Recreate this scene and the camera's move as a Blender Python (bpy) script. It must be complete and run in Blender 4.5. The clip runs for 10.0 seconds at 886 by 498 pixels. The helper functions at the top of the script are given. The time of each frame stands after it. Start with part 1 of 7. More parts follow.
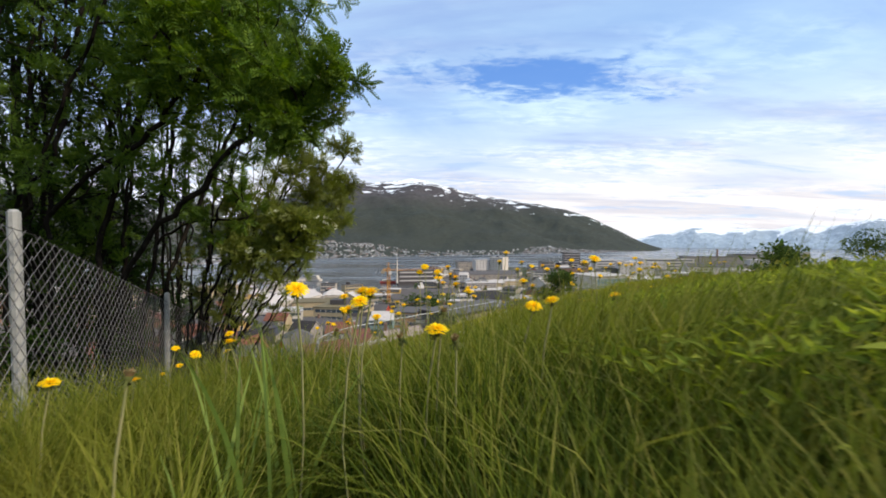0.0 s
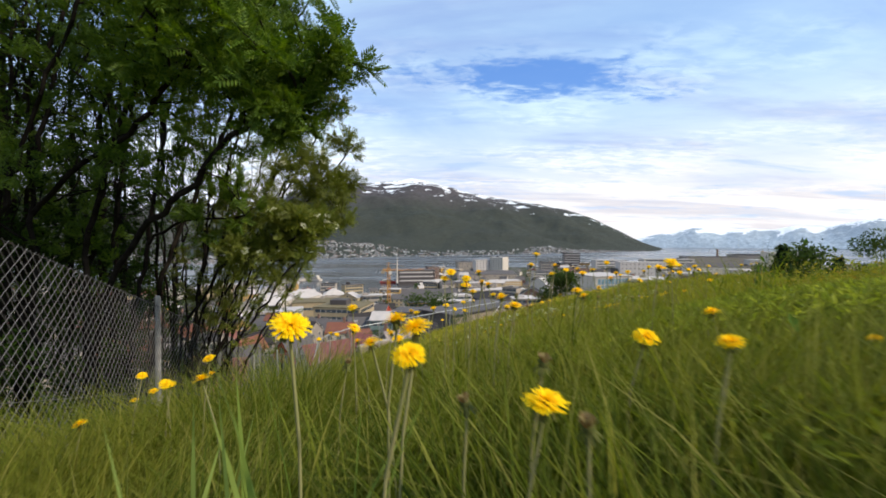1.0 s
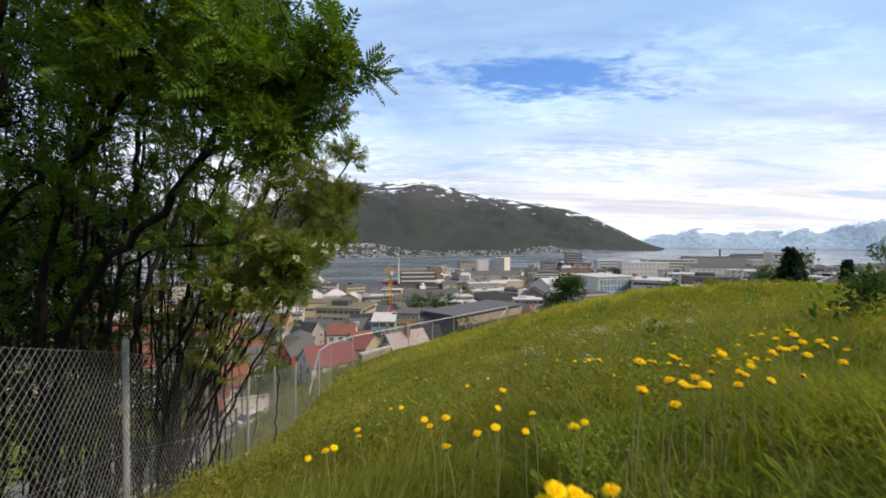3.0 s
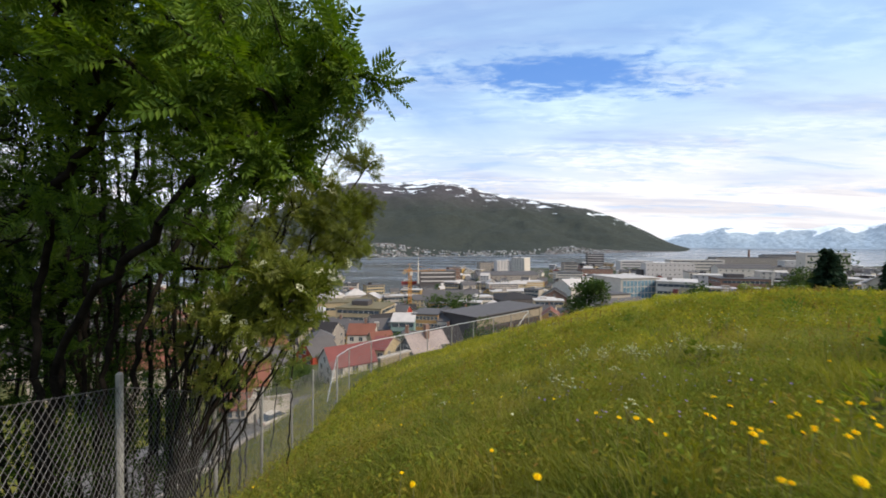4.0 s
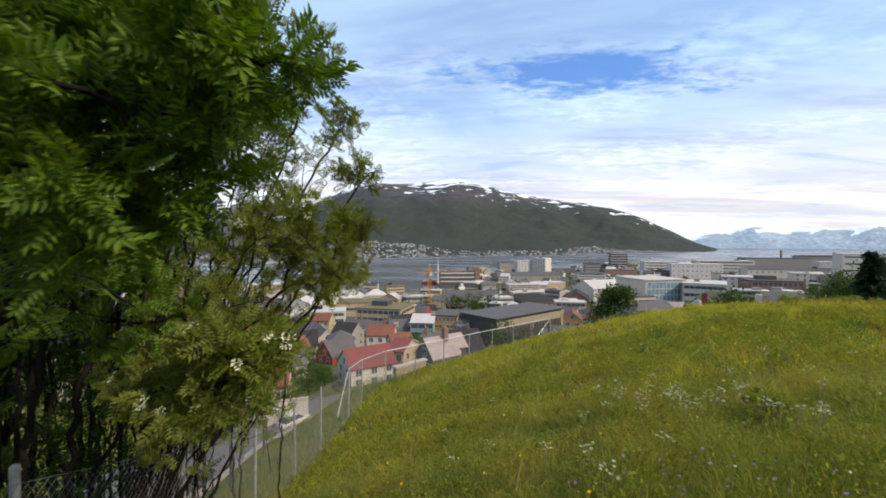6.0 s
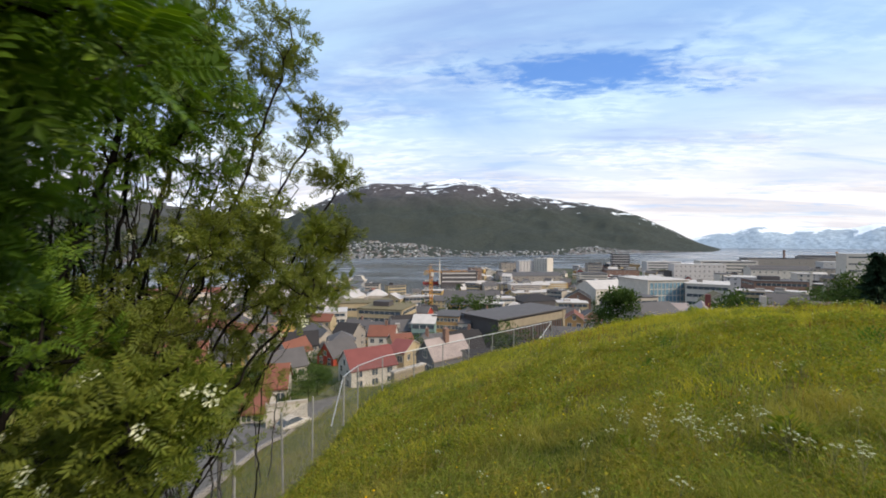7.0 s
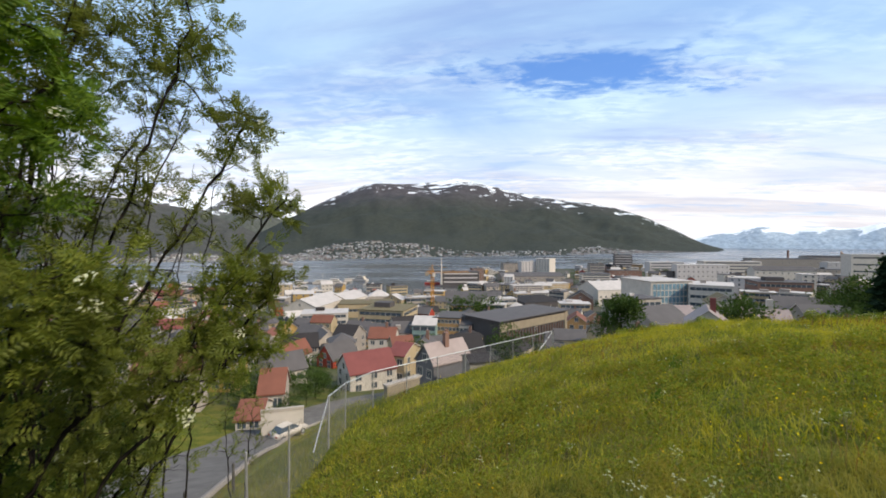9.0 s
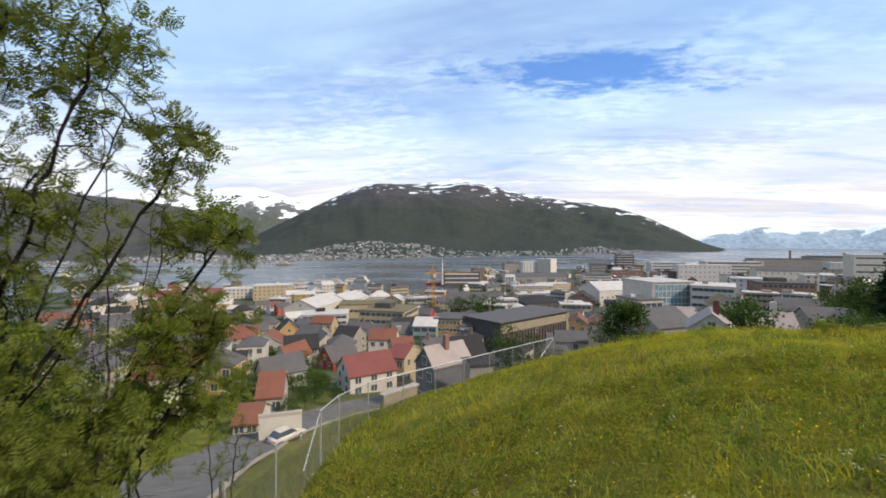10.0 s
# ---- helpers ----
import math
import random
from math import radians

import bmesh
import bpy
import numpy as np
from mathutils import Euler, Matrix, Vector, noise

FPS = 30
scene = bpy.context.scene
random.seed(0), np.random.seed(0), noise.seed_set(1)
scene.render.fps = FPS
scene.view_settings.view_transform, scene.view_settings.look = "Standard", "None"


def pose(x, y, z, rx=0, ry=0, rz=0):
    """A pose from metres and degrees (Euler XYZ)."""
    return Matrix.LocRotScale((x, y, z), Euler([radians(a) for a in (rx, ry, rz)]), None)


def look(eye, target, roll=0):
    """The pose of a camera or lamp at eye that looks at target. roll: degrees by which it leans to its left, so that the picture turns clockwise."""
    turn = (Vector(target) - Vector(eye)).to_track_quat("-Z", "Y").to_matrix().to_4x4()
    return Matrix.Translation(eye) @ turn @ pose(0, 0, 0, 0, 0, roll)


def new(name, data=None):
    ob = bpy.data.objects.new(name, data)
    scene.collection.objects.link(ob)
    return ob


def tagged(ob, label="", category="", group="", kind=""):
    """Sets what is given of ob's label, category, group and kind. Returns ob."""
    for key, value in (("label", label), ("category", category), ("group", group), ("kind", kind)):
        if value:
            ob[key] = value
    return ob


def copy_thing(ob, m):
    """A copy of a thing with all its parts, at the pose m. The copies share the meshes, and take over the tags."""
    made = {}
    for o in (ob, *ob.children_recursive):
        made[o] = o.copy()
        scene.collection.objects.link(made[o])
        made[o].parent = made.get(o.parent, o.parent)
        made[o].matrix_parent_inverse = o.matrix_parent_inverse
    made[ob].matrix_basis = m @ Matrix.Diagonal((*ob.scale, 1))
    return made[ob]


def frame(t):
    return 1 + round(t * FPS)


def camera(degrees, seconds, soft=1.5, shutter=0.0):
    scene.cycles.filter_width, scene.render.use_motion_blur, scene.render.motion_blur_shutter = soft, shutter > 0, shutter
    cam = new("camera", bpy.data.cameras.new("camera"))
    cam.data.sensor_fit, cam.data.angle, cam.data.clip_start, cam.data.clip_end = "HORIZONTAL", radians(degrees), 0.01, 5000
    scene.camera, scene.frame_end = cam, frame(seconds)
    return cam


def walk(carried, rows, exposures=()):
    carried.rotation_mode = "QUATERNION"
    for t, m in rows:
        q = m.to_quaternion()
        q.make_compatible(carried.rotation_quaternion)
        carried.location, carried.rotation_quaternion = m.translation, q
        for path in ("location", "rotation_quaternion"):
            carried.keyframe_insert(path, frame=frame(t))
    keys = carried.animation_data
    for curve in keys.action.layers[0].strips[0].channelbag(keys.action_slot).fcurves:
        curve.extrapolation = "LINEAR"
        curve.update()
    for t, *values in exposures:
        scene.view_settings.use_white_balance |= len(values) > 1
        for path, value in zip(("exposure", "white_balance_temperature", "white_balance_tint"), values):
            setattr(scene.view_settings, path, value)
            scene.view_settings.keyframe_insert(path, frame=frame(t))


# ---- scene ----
cam = camera(93.8, 10.0, soft=1.8, shutter=0.5)
PATH = (
    (0.0, pose(0.000, 0.000, 0.000, 89.14, 0, 0.00)),
    (0.5, pose(-0.039, 0.143, -0.011, 89.14, 0, 0.00)),
    (1.0, pose(-0.095, 0.286, 0.000, 89.14, 0, 0.00)),
    (1.5, pose(-0.150, 0.435, 0.040, 89.14, 0, -0.08)),
    (2.0, pose(-0.194, 0.595, 0.108, 89.14, 0, -0.16)),
    (3.5, pose(-0.252, 1.144, 0.403, 89.14, 0, 1.09)),
    (4.0, pose(-0.250, 1.350, 0.505, 89.14, 0, 2.89)),
    (4.5, pose(-0.240, 1.568, 0.600, 89.14, 0, 4.38)),
    (5.0, pose(-0.220, 1.798, 0.684, 89.14, 0, 5.09)),
    (5.5, pose(-0.190, 2.038, 0.758, 89.14, 0, 5.40)),
    (6.0, pose(-0.150, 2.288, 0.825, 89.14, 0, 5.64)),
    (7.5, pose(0.025, 3.094, 1.032, 89.14, 0, 6.03)),
    (8.0, pose(0.093, 3.377, 1.121, 89.14, 0, 6.18)),
    (8.5, pose(0.160, 3.667, 1.227, 89.14, 0, 6.18)),
    (9.0, pose(0.220, 3.962, 1.352, 89.14, 0, 6.18)),
    (9.5, pose(0.273, 4.267, 1.493, 89.14, 0, 6.26)),
    (10.0, pose(0.323, 4.585, 1.644, 89.14, 0, 6.34)),
)
walk(cam, PATH)

# ---- world, sun, exposure ----
SUN_AZ, SUN_EL = radians(113.0), radians(40.0)      # azimuth clockwise from +y


def make_world():
    w = bpy.data.worlds.new("sky")
    scene.world = w
    w.use_nodes = True
    nt = w.node_tree
    nt.nodes.clear()
    N, L = nt.nodes.new, nt.links.new

    def math_node(op, a, b=None, c=None, clamp=False):
        n = N("ShaderNodeMath")
        n.operation, n.use_clamp = op, clamp
        for i, v in enumerate((a, b, c)):
            if v is None:
                continue
            if isinstance(v, (int, float)):
                n.inputs[i].default_value = v
            else:
                L(v, n.inputs[i])
        return n.outputs[0]

    def ramp(v, lo, hi):
        n = N("ShaderNodeMapRange")
        n.interpolation_type = "SMOOTHSTEP"
        L(v, n.inputs[0])
        n.inputs[1].default_value, n.inputs[2].default_value = lo, hi
        return n.outputs[0]

    def mix(f, a, b):
        n = N("ShaderNodeMix")
        n.data_type = "RGBA"
        if isinstance(f, (int, float)):
            n.inputs[0].default_value = f
        else:
            L(f, n.inputs[0])
        for i, v in ((6, a), (7, b)):
            if isinstance(v, tuple):
                n.inputs[i].default_value = (*v, 1)
            else:
                L(v, n.inputs[i])
        return n.outputs[2]

    tc = N("ShaderNodeTexCoord")
    sep = N("ShaderNodeSeparateXYZ")
    L(tc.outputs["Generated"], sep.inputs[0])
    x, y, z = sep.outputs
    zz = math_node("ADD", math_node("MAXIMUM", z, 0.0), 0.12)
    u, v = math_node("DIVIDE", x, zz), math_node("DIVIDE", y, zz)
    flat = N("ShaderNodeCombineXYZ")
    L(u, flat.inputs[0]), L(v, flat.inputs[1])

    def cloud(scale, detail, rough, offset, stretch=(1, 1, 1), distort=0.0):
        m = N("ShaderNodeMapping")
        L(flat.outputs[0], m.inputs[0])
        m.inputs[1].default_value, m.inputs[3].default_value = offset, stretch
        n = N("ShaderNodeTexNoise")
        L(m.outputs[0], n.inputs[0])
        n.inputs["Scale"].default_value, n.inputs["Detail"].default_value = scale, detail
        n.inputs["Roughness"].default_value, n.inputs["Distortion"].default_value = rough, distort
        return n.outputs[0]

    sky = N("ShaderNodeTexSky")
    sky.sky_type, sky.sun_disc = "NISHITA", False
    sky.sun_elevation, sky.sun_rotation = SUN_EL, SUN_AZ
    sky.altitude, sky.air_density, sky.dust_density, sky.ozone_density = 60, 1.0, 0.1, 5.0
    blue = N("ShaderNodeVectorMath")
    blue.operation = "SCALE"
    L(sky.outputs[0], blue.inputs[0])
    blue.inputs[3].default_value = 0.19
    blue = mix(0.55, blue.outputs[0], (0.11, 0.31, 0.86))

    # a high thin veil, a rippled middle layer with one opening, heavier banks low down
    veil = ramp(cloud(0.8, 7, 0.58, (3.1, 0.4, 0), (0.8, 1.2, 1), 0.5), 0.18, 0.74)
    rip = ramp(cloud(13.0, 4, 0.55, (0.3, 2.0, 0), (0.6, 1.25, 1), 0.5), 0.34, 0.68)
    where = ramp(cloud(1.5, 3, 0.5, (4.2, 0.7, 0), (0.6, 1.2, 1)), 0.40, 0.62)
    gu = math_node("MULTIPLY", math_node("SUBTRACT", u, 0.47), 1.75)
    gv = math_node("MULTIPLY", math_node("SUBTRACT", v, 1.90), 4.6)
    away = math_node("SQRT", math_node("ADD", math_node("MULTIPLY", gu, gu), math_node("MULTIPLY", gv, gv)))
    away = math_node("ADD", away, math_node("MULTIPLY", math_node("SUBTRACT", cloud(3.4, 6, 0.65, (7, 1, 0), (0.7, 1.3, 1), 0.4), 0.5), 2.6))
    away = math_node("ADD", away, math_node("MULTIPLY", math_node("SUBTRACT", rip, 0.35), 0.55))
    gap = ramp(away, 0.35, 1.25)
    low = ramp(z, 0.36, 0.05)
    cover = math_node("ADD", math_node("MULTIPLY", veil, 0.34), math_node("MULTIPLY", math_node("MULTIPLY", rip, where), 0.34))
    cover = math_node("ADD", math_node("ADD", cover, 0.28), math_node("MULTIPLY", low, 0.42), clamp=True)
    cover = math_node("MULTIPLY", cover, math_node("MULTIPLY_ADD", gap, 0.97, 0.03), clamp=True)
    rift = ramp(cloud(2.6, 6, 0.6, (5.5, 2.2, 0), (0.5, 1.3, 1), 0.5), 0.52, 0.70)
    cover = math_node("MULTIPLY", cover, math_node("MULTIPLY_ADD", math_node("MULTIPLY", rift, low), -0.5, 1.0))
    bank = ramp(cloud(1.2, 7, 0.60, (1.7, 5.2, 0), (0.38, 1.15, 1), 0.6), 0.43, 0.66)
    white = mix(low, (0.77, 1.00, 1.12), (1.07, 1.03, 1.02))
    grey = mix(low, (0.51, 0.63, 0.90), (0.73, 0.71, 0.78))
    tone = mix(math_node("MULTIPLY", bank, 0.8), white, grey)
    final = mix(cover, blue, tone)
    # the ground side of the world sphere
    final = mix(ramp(z, -0.002, -0.03), final, (0.10, 0.11, 0.08))
    bg = N("ShaderNodeBackground")
    L(final, bg.inputs[0])
    bg.inputs[1].default_value = 1.06
    out = N("ShaderNodeOutputWorld")
    L(bg.outputs[0], out.inputs[0])


make_world()
sun = new("sun", bpy.data.lights.new("sun", "SUN"))
sun.data.energy, sun.data.angle, sun.data.color = 4.6, radians(4.0), (1.0, 0.90, 0.73)
sun.matrix_world = look((math.sin(SUN_AZ) * math.cos(SUN_EL) * 100, math.cos(SUN_AZ) * math.cos(SUN_EL) * 100, math.sin(SUN_EL) * 100), (0, 0, 0))

# ---- materials ----
def mat_base(name):
    m = bpy.data.materials.new(name)
    m.use_nodes = True
    nt = m.node_tree
    return m, nt, nt.nodes["Principled BSDF"]


def surface(name, c1, c2, scale=3.0, rough=0.8, metal=0.0, bump=0.0, bump_scale=30.0, spread=0.0, detail=4, spec=0.3, coords="Object"):
    """A grainy surface between two colours; spread shifts the brightness from object to object."""
    m, nt, p = mat_base(name)
    N, L = nt.nodes.new, nt.links.new
    tc = N("ShaderNodeTexCoord")
    n1 = N("ShaderNodeTexNoise")
    n1.inputs["Scale"].default_value, n1.inputs["Detail"].default_value, n1.inputs["Roughness"].default_value = scale, detail, 0.65
    L(tc.outputs[coords], n1.inputs[0])
    r = N("ShaderNodeMapRange")
    r.inputs[1].default_value, r.inputs[2].default_value = 0.32, 0.68
    L(n1.outputs[0], r.inputs[0])
    mx = N("ShaderNodeMix")
    mx.data_type = "RGBA"
    mx.inputs[6].default_value, mx.inputs[7].default_value = (*c1, 1), (*c2, 1)
    L(r.outputs[0], mx.inputs[0])
    col = mx.outputs[2]
    if spread:
        oi = N("ShaderNodeObjectInfo")
        h = N("ShaderNodeHueSaturation")
        mr = N("ShaderNodeMapRange")
        mr.inputs[3].default_value, mr.inputs[4].default_value = 1 - spread, 1 + spread
        L(oi.outputs["Random"], mr.inputs[0]), L(mr.outputs[0], h.inputs["Value"]), L(col, h.inputs["Color"])
        col = h.outputs[0]
    L(col, p.inputs["Base Color"])
    p.inputs["Roughness"].default_value, p.inputs["Metallic"].default_value = rough, metal
    p.inputs["Specular IOR Level"].default_value = spec
    if bump:
        n2 = N("ShaderNodeTexNoise")
        n2.inputs["Scale"].default_value, n2.inputs["Detail"].default_value = bump_scale, 4
        L(tc.outputs[coords], n2.inputs[0])
        b = N("ShaderNodeBump")
        b.inputs["Strength"].default_value = bump
        L(n2.outputs[0], b.inputs["Height"]), L(b.outputs[0], p.inputs["Normal"])
    return m


def leafy(name, stops, patch=None, patch_scale=0.4, translucent=0.45, rough=0.6, gloss=0.05, tussock=None):
    """Leaves or blades: colour from piece to piece, and a slow change over the place towards patch."""
    m, nt, p = mat_base(name)
    N, L = nt.nodes.new, nt.links.new
    geo = N("ShaderNodeNewGeometry")
    cr = N("ShaderNodeValToRGB")
    el = cr.color_ramp.elements
    while len(el) < len(stops):
        el.new(0.5)
    for i, c in enumerate(stops):
        el[i].position, el[i].color = i / (len(stops) - 1), (*c, 1)
    L(geo.outputs["Random Per Island"], cr.inputs[0])
    col = cr.outputs[0]
    if patch:
        n = N("ShaderNodeTexNoise")
        n.inputs["Scale"].default_value, n.inputs["Detail"].default_value = patch_scale, 5
        L(geo.outputs["Position"], n.inputs[0])
        r = N("ShaderNodeMapRange")
        r.inputs[1].default_value, r.inputs[2].default_value, r.inputs[4].default_value = 0.42, 0.60, 0.85
        L(n.outputs[0], r.inputs[0])
        mx = N("ShaderNodeMix")
        mx.data_type = "RGBA"
        L(r.outputs[0], mx.inputs[0]), L(col, mx.inputs[6])
        mx.inputs[7].default_value = (*patch, 1)
        col = mx.outputs[2]
    if tussock:         # coarser growth in patches a metre or two across
        n = N("ShaderNodeTexNoise")
        n.inputs["Scale"].default_value, n.inputs["Detail"].default_value, n.inputs["Distortion"].default_value = 0.55, 4, 0.6
        L(geo.outputs["Position"], n.inputs[0])
        r = N("ShaderNodeMapRange")
        r.inputs[1].default_value, r.inputs[2].default_value, r.inputs[4].default_value = 0.53, 0.64, 0.75
        L(n.outputs[0], r.inputs[0])
        mx = N("ShaderNodeMix")
        mx.data_type = "RGBA"
        L(r.outputs[0], mx.inputs[0]), L(col, mx.inputs[6])
        mx.inputs[7].default_value = (*tussock, 1)
        col = mx.outputs[2]
    L(col, p.inputs["Base Color"])
    p.inputs["Roughness"].default_value, p.inputs["Specular IOR Level"].default_value = rough, gloss
    tr = N("ShaderNodeBsdfTranslucent")
    hs = N("ShaderNodeHueSaturation")
    hs.inputs["Saturation"].default_value, hs.inputs["Value"].default_value = 1.1, 1.5
    L(col, hs.inputs["Color"]), L(hs.outputs[0], tr.inputs[0])
    ms = N("ShaderNodeMixShader")
    ms.inputs[0].default_value = translucent
    L(p.outputs[0], ms.inputs[1]), L(tr.outputs[0], ms.inputs[2])
    L(ms.outputs[0], nt.nodes["Material Output"].inputs[0])
    return m


M_GRASS = leafy("meadow_grass", [(0.084, 0.106, 0.021), (0.164, 0.184, 0.030), (0.233, 0.240, 0.046), (0.330, 0.284, 0.099)], (0.301, 0.250, 0.046), 0.8, gloss=0.03, tussock=(0.106, 0.145, 0.028))
M_GRASS_DRY = leafy("ripening_grass", [(0.116, 0.133, 0.019), (0.224, 0.232, 0.025), (0.322, 0.307, 0.039), (0.418, 0.358, 0.078)], (0.351, 0.303, 0.039), 0.8, gloss=0.03, tussock=(0.129, 0.155, 0.025))
M_GRASS_NEAR = leafy("lush_grass", [(0.050, 0.071, 0.011), (0.107, 0.135, 0.017), (0.174, 0.196, 0.027), (0.297, 0.267, 0.069)], (0.188, 0.180, 0.025), 0.9, gloss=0.04)
M_SORREL = leafy("sorrel", [(0.176, 0.072, 0.030), (0.240, 0.111, 0.045), (0.192, 0.136, 0.050)], None, 1, 0.3)
M_STRAW = leafy("dry_stalk", [(0.22, 0.17, 0.07), (0.32, 0.26, 0.12), (0.24, 0.13, 0.06)], None, 1, 0.25)
M_WEED = leafy("broad_leaf", [(0.05, 0.10, 0.015), (0.09, 0.16, 0.025)], None, 1, 0.4)
M_YARROW = leafy("yarrow_leaf", [(0.112, 0.143, 0.019), (0.215, 0.237, 0.034)], None, 1, 0.35)
M_FEATHER = leafy("pale_feathery_leaf", [(0.17, 0.215, 0.028), (0.26, 0.30, 0.040), (0.34, 0.36, 0.060)], None, 1, 0.45, gloss=0.04)
M_PALE = leafy("pale_grass_blade", [(0.17, 0.23, 0.045), (0.27, 0.33, 0.085)], None, 1, 0.45)
M_HERB = leafy("olive_herb", [(0.099, 0.116, 0.015), (0.187, 0.182, 0.022), (0.286, 0.242, 0.033), (0.220, 0.143, 0.033)], None, 1, 0.4)
# same leaf as the sunlit one below, with the thicket's shade in its colour
M_ROWAN_SHADE = leafy("shaded_rowan_leaf", [(0.012, 0.028, 0.004), (0.024, 0.048, 0.006), (0.045, 0.078, 0.009)], (0.013, 0.028, 0.004), 0.9, 0.26, 0.6, 0.05)
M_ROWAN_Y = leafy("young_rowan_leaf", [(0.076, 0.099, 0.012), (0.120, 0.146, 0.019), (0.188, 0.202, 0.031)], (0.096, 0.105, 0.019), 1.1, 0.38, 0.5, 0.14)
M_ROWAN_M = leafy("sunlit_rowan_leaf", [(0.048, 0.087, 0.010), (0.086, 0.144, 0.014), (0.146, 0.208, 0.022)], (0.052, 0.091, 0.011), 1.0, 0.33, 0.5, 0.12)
M_FAR_LEAF = leafy("tree_leaf", [(0.030, 0.050, 0.012), (0.05, 0.08, 0.018), (0.075, 0.105, 0.026)], None, 1, 0.3)
M_NEEDLE = leafy("spruce_needle", [(0.012, 0.026, 0.014), (0.025, 0.042, 0.02)], None, 1, 0.15)
M_PETAL = leafy("yellow_petal", [(0.82, 0.53, 0.004), (0.90, 0.64, 0.008), (0.92, 0.70, 0.015)], None, 1, 0.35)
M_CREAM = leafy("cream_blossom", [(0.55, 0.56, 0.34), (0.74, 0.73, 0.54)], None, 1, 0.3)
M_PURPLE = leafy("purple_floret", [(0.26, 0.17, 0.32), (0.36, 0.26, 0.40)], None, 1, 0.3)
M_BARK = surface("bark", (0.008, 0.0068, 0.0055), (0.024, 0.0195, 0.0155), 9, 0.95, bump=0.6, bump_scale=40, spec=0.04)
M_STEM = surface("flower_stem", (0.17, 0.18, 0.06), (0.27, 0.23, 0.11), 20, 0.6, spec=0.1)
M_CALYX = surface("calyx", (0.055, 0.065, 0.016), (0.10, 0.10, 0.03), 90, 0.8, spec=0.05)
M_ZINC = surface("galvanised_steel", (0.42, 0.42, 0.41), (0.58, 0.58, 0.56), 14, 0.45, 0.55, bump=0.05)
M_WIRE = surface("fence_wire", (0.085, 0.080, 0.080), (0.14, 0.132, 0.132), 3, 0.55, 0.2)
M_ZINC_OLD = surface("weathered_post", (0.24, 0.23, 0.215), (0.38, 0.365, 0.34), 8, 0.6, 0.25, bump=0.1)
M_DARKPOST = surface("dark_post", (0.05, 0.045, 0.04), (0.10, 0.09, 0.08), 8, 0.7)
M_ASPHALT = surface("asphalt", (0.108, 0.096, 0.088), (0.158, 0.142, 0.130), 0.6, 0.95, bump=0.1, spec=0.1)
M_GLASS = surface("window_glass", (0.035, 0.045, 0.055), (0.075, 0.09, 0.11), 0.6, 0.12, 0.0, spec=0.6)
M_GLASS_BLUE = surface("blue_glass", (0.10, 0.17, 0.22), (0.20, 0.30, 0.36), 0.5, 0.1, 0.0, spec=0.6)


def paint(name, c, rough=0.75, k=0.80):
    c = tuple(v * w for v, w in zip(c, (0.93, 0.84, 0.77)))         # every paint is scaled darker and warmer alike
    return surface(name, tuple(v * k for v in c), c, 0.35, rough, bump=0.04, bump_scale=3, spread=0.05)


M_WHITE = paint("white_wall", (0.60, 0.58, 0.54))
M_OFFWHITE = paint("offwhite_wall", (0.46, 0.43, 0.39))
M_CREAMW = paint("cream_wall", (0.46, 0.385, 0.25))
M_YELLOW = paint("yellow_wall", (0.48, 0.33, 0.12))
M_ORANGE = paint("orange_wall", (0.46, 0.29, 0.13))
M_GREYW = paint("grey_wall", (0.33, 0.31, 0.29))
M_LILAC = paint("pale_panel", (0.58, 0.57, 0.58))
M_DARKW = paint("dark_wall", (0.09, 0.085, 0.09))
M_BRICK = paint("brown_brick", (0.24, 0.15, 0.12))
M_TEAL = paint("teal_wall", (0.24, 0.36, 0.36))
M_REDW = paint("red_wall", (0.36, 0.06, 0.04))
M_SLATE = paint("slate_blue_wall", (0.15, 0.155, 0.18))
M_CONC = paint("concrete", (0.31, 0.275, 0.21))
M_R_RED = paint("red_roof", (0.205, 0.066, 0.062), 0.75)
M_R_ORANGE = paint("orange_tile_roof", (0.205, 0.084, 0.058), 0.8)
M_R_GREY = paint("grey_roof", (0.108, 0.105, 0.112), 0.8)
M_R_PINK = paint("pale_pink_roof", (0.33, 0.28, 0.275), 0.6)
M_R_DARK = paint("dark_roof", (0.035, 0.032, 0.034), 0.85)
M_R_LIGHT = paint("light_metal_roof", (0.54, 0.525, 0.52), 0.6)
M_R_MOSS = paint("moss_roof", (0.17, 0.15, 0.09), 0.9)
M_CRANE = paint("orange_steel", (0.62, 0.30, 0.05), 0.5)
M_RED = paint("red_steel", (0.42, 0.05, 0.04), 0.5)


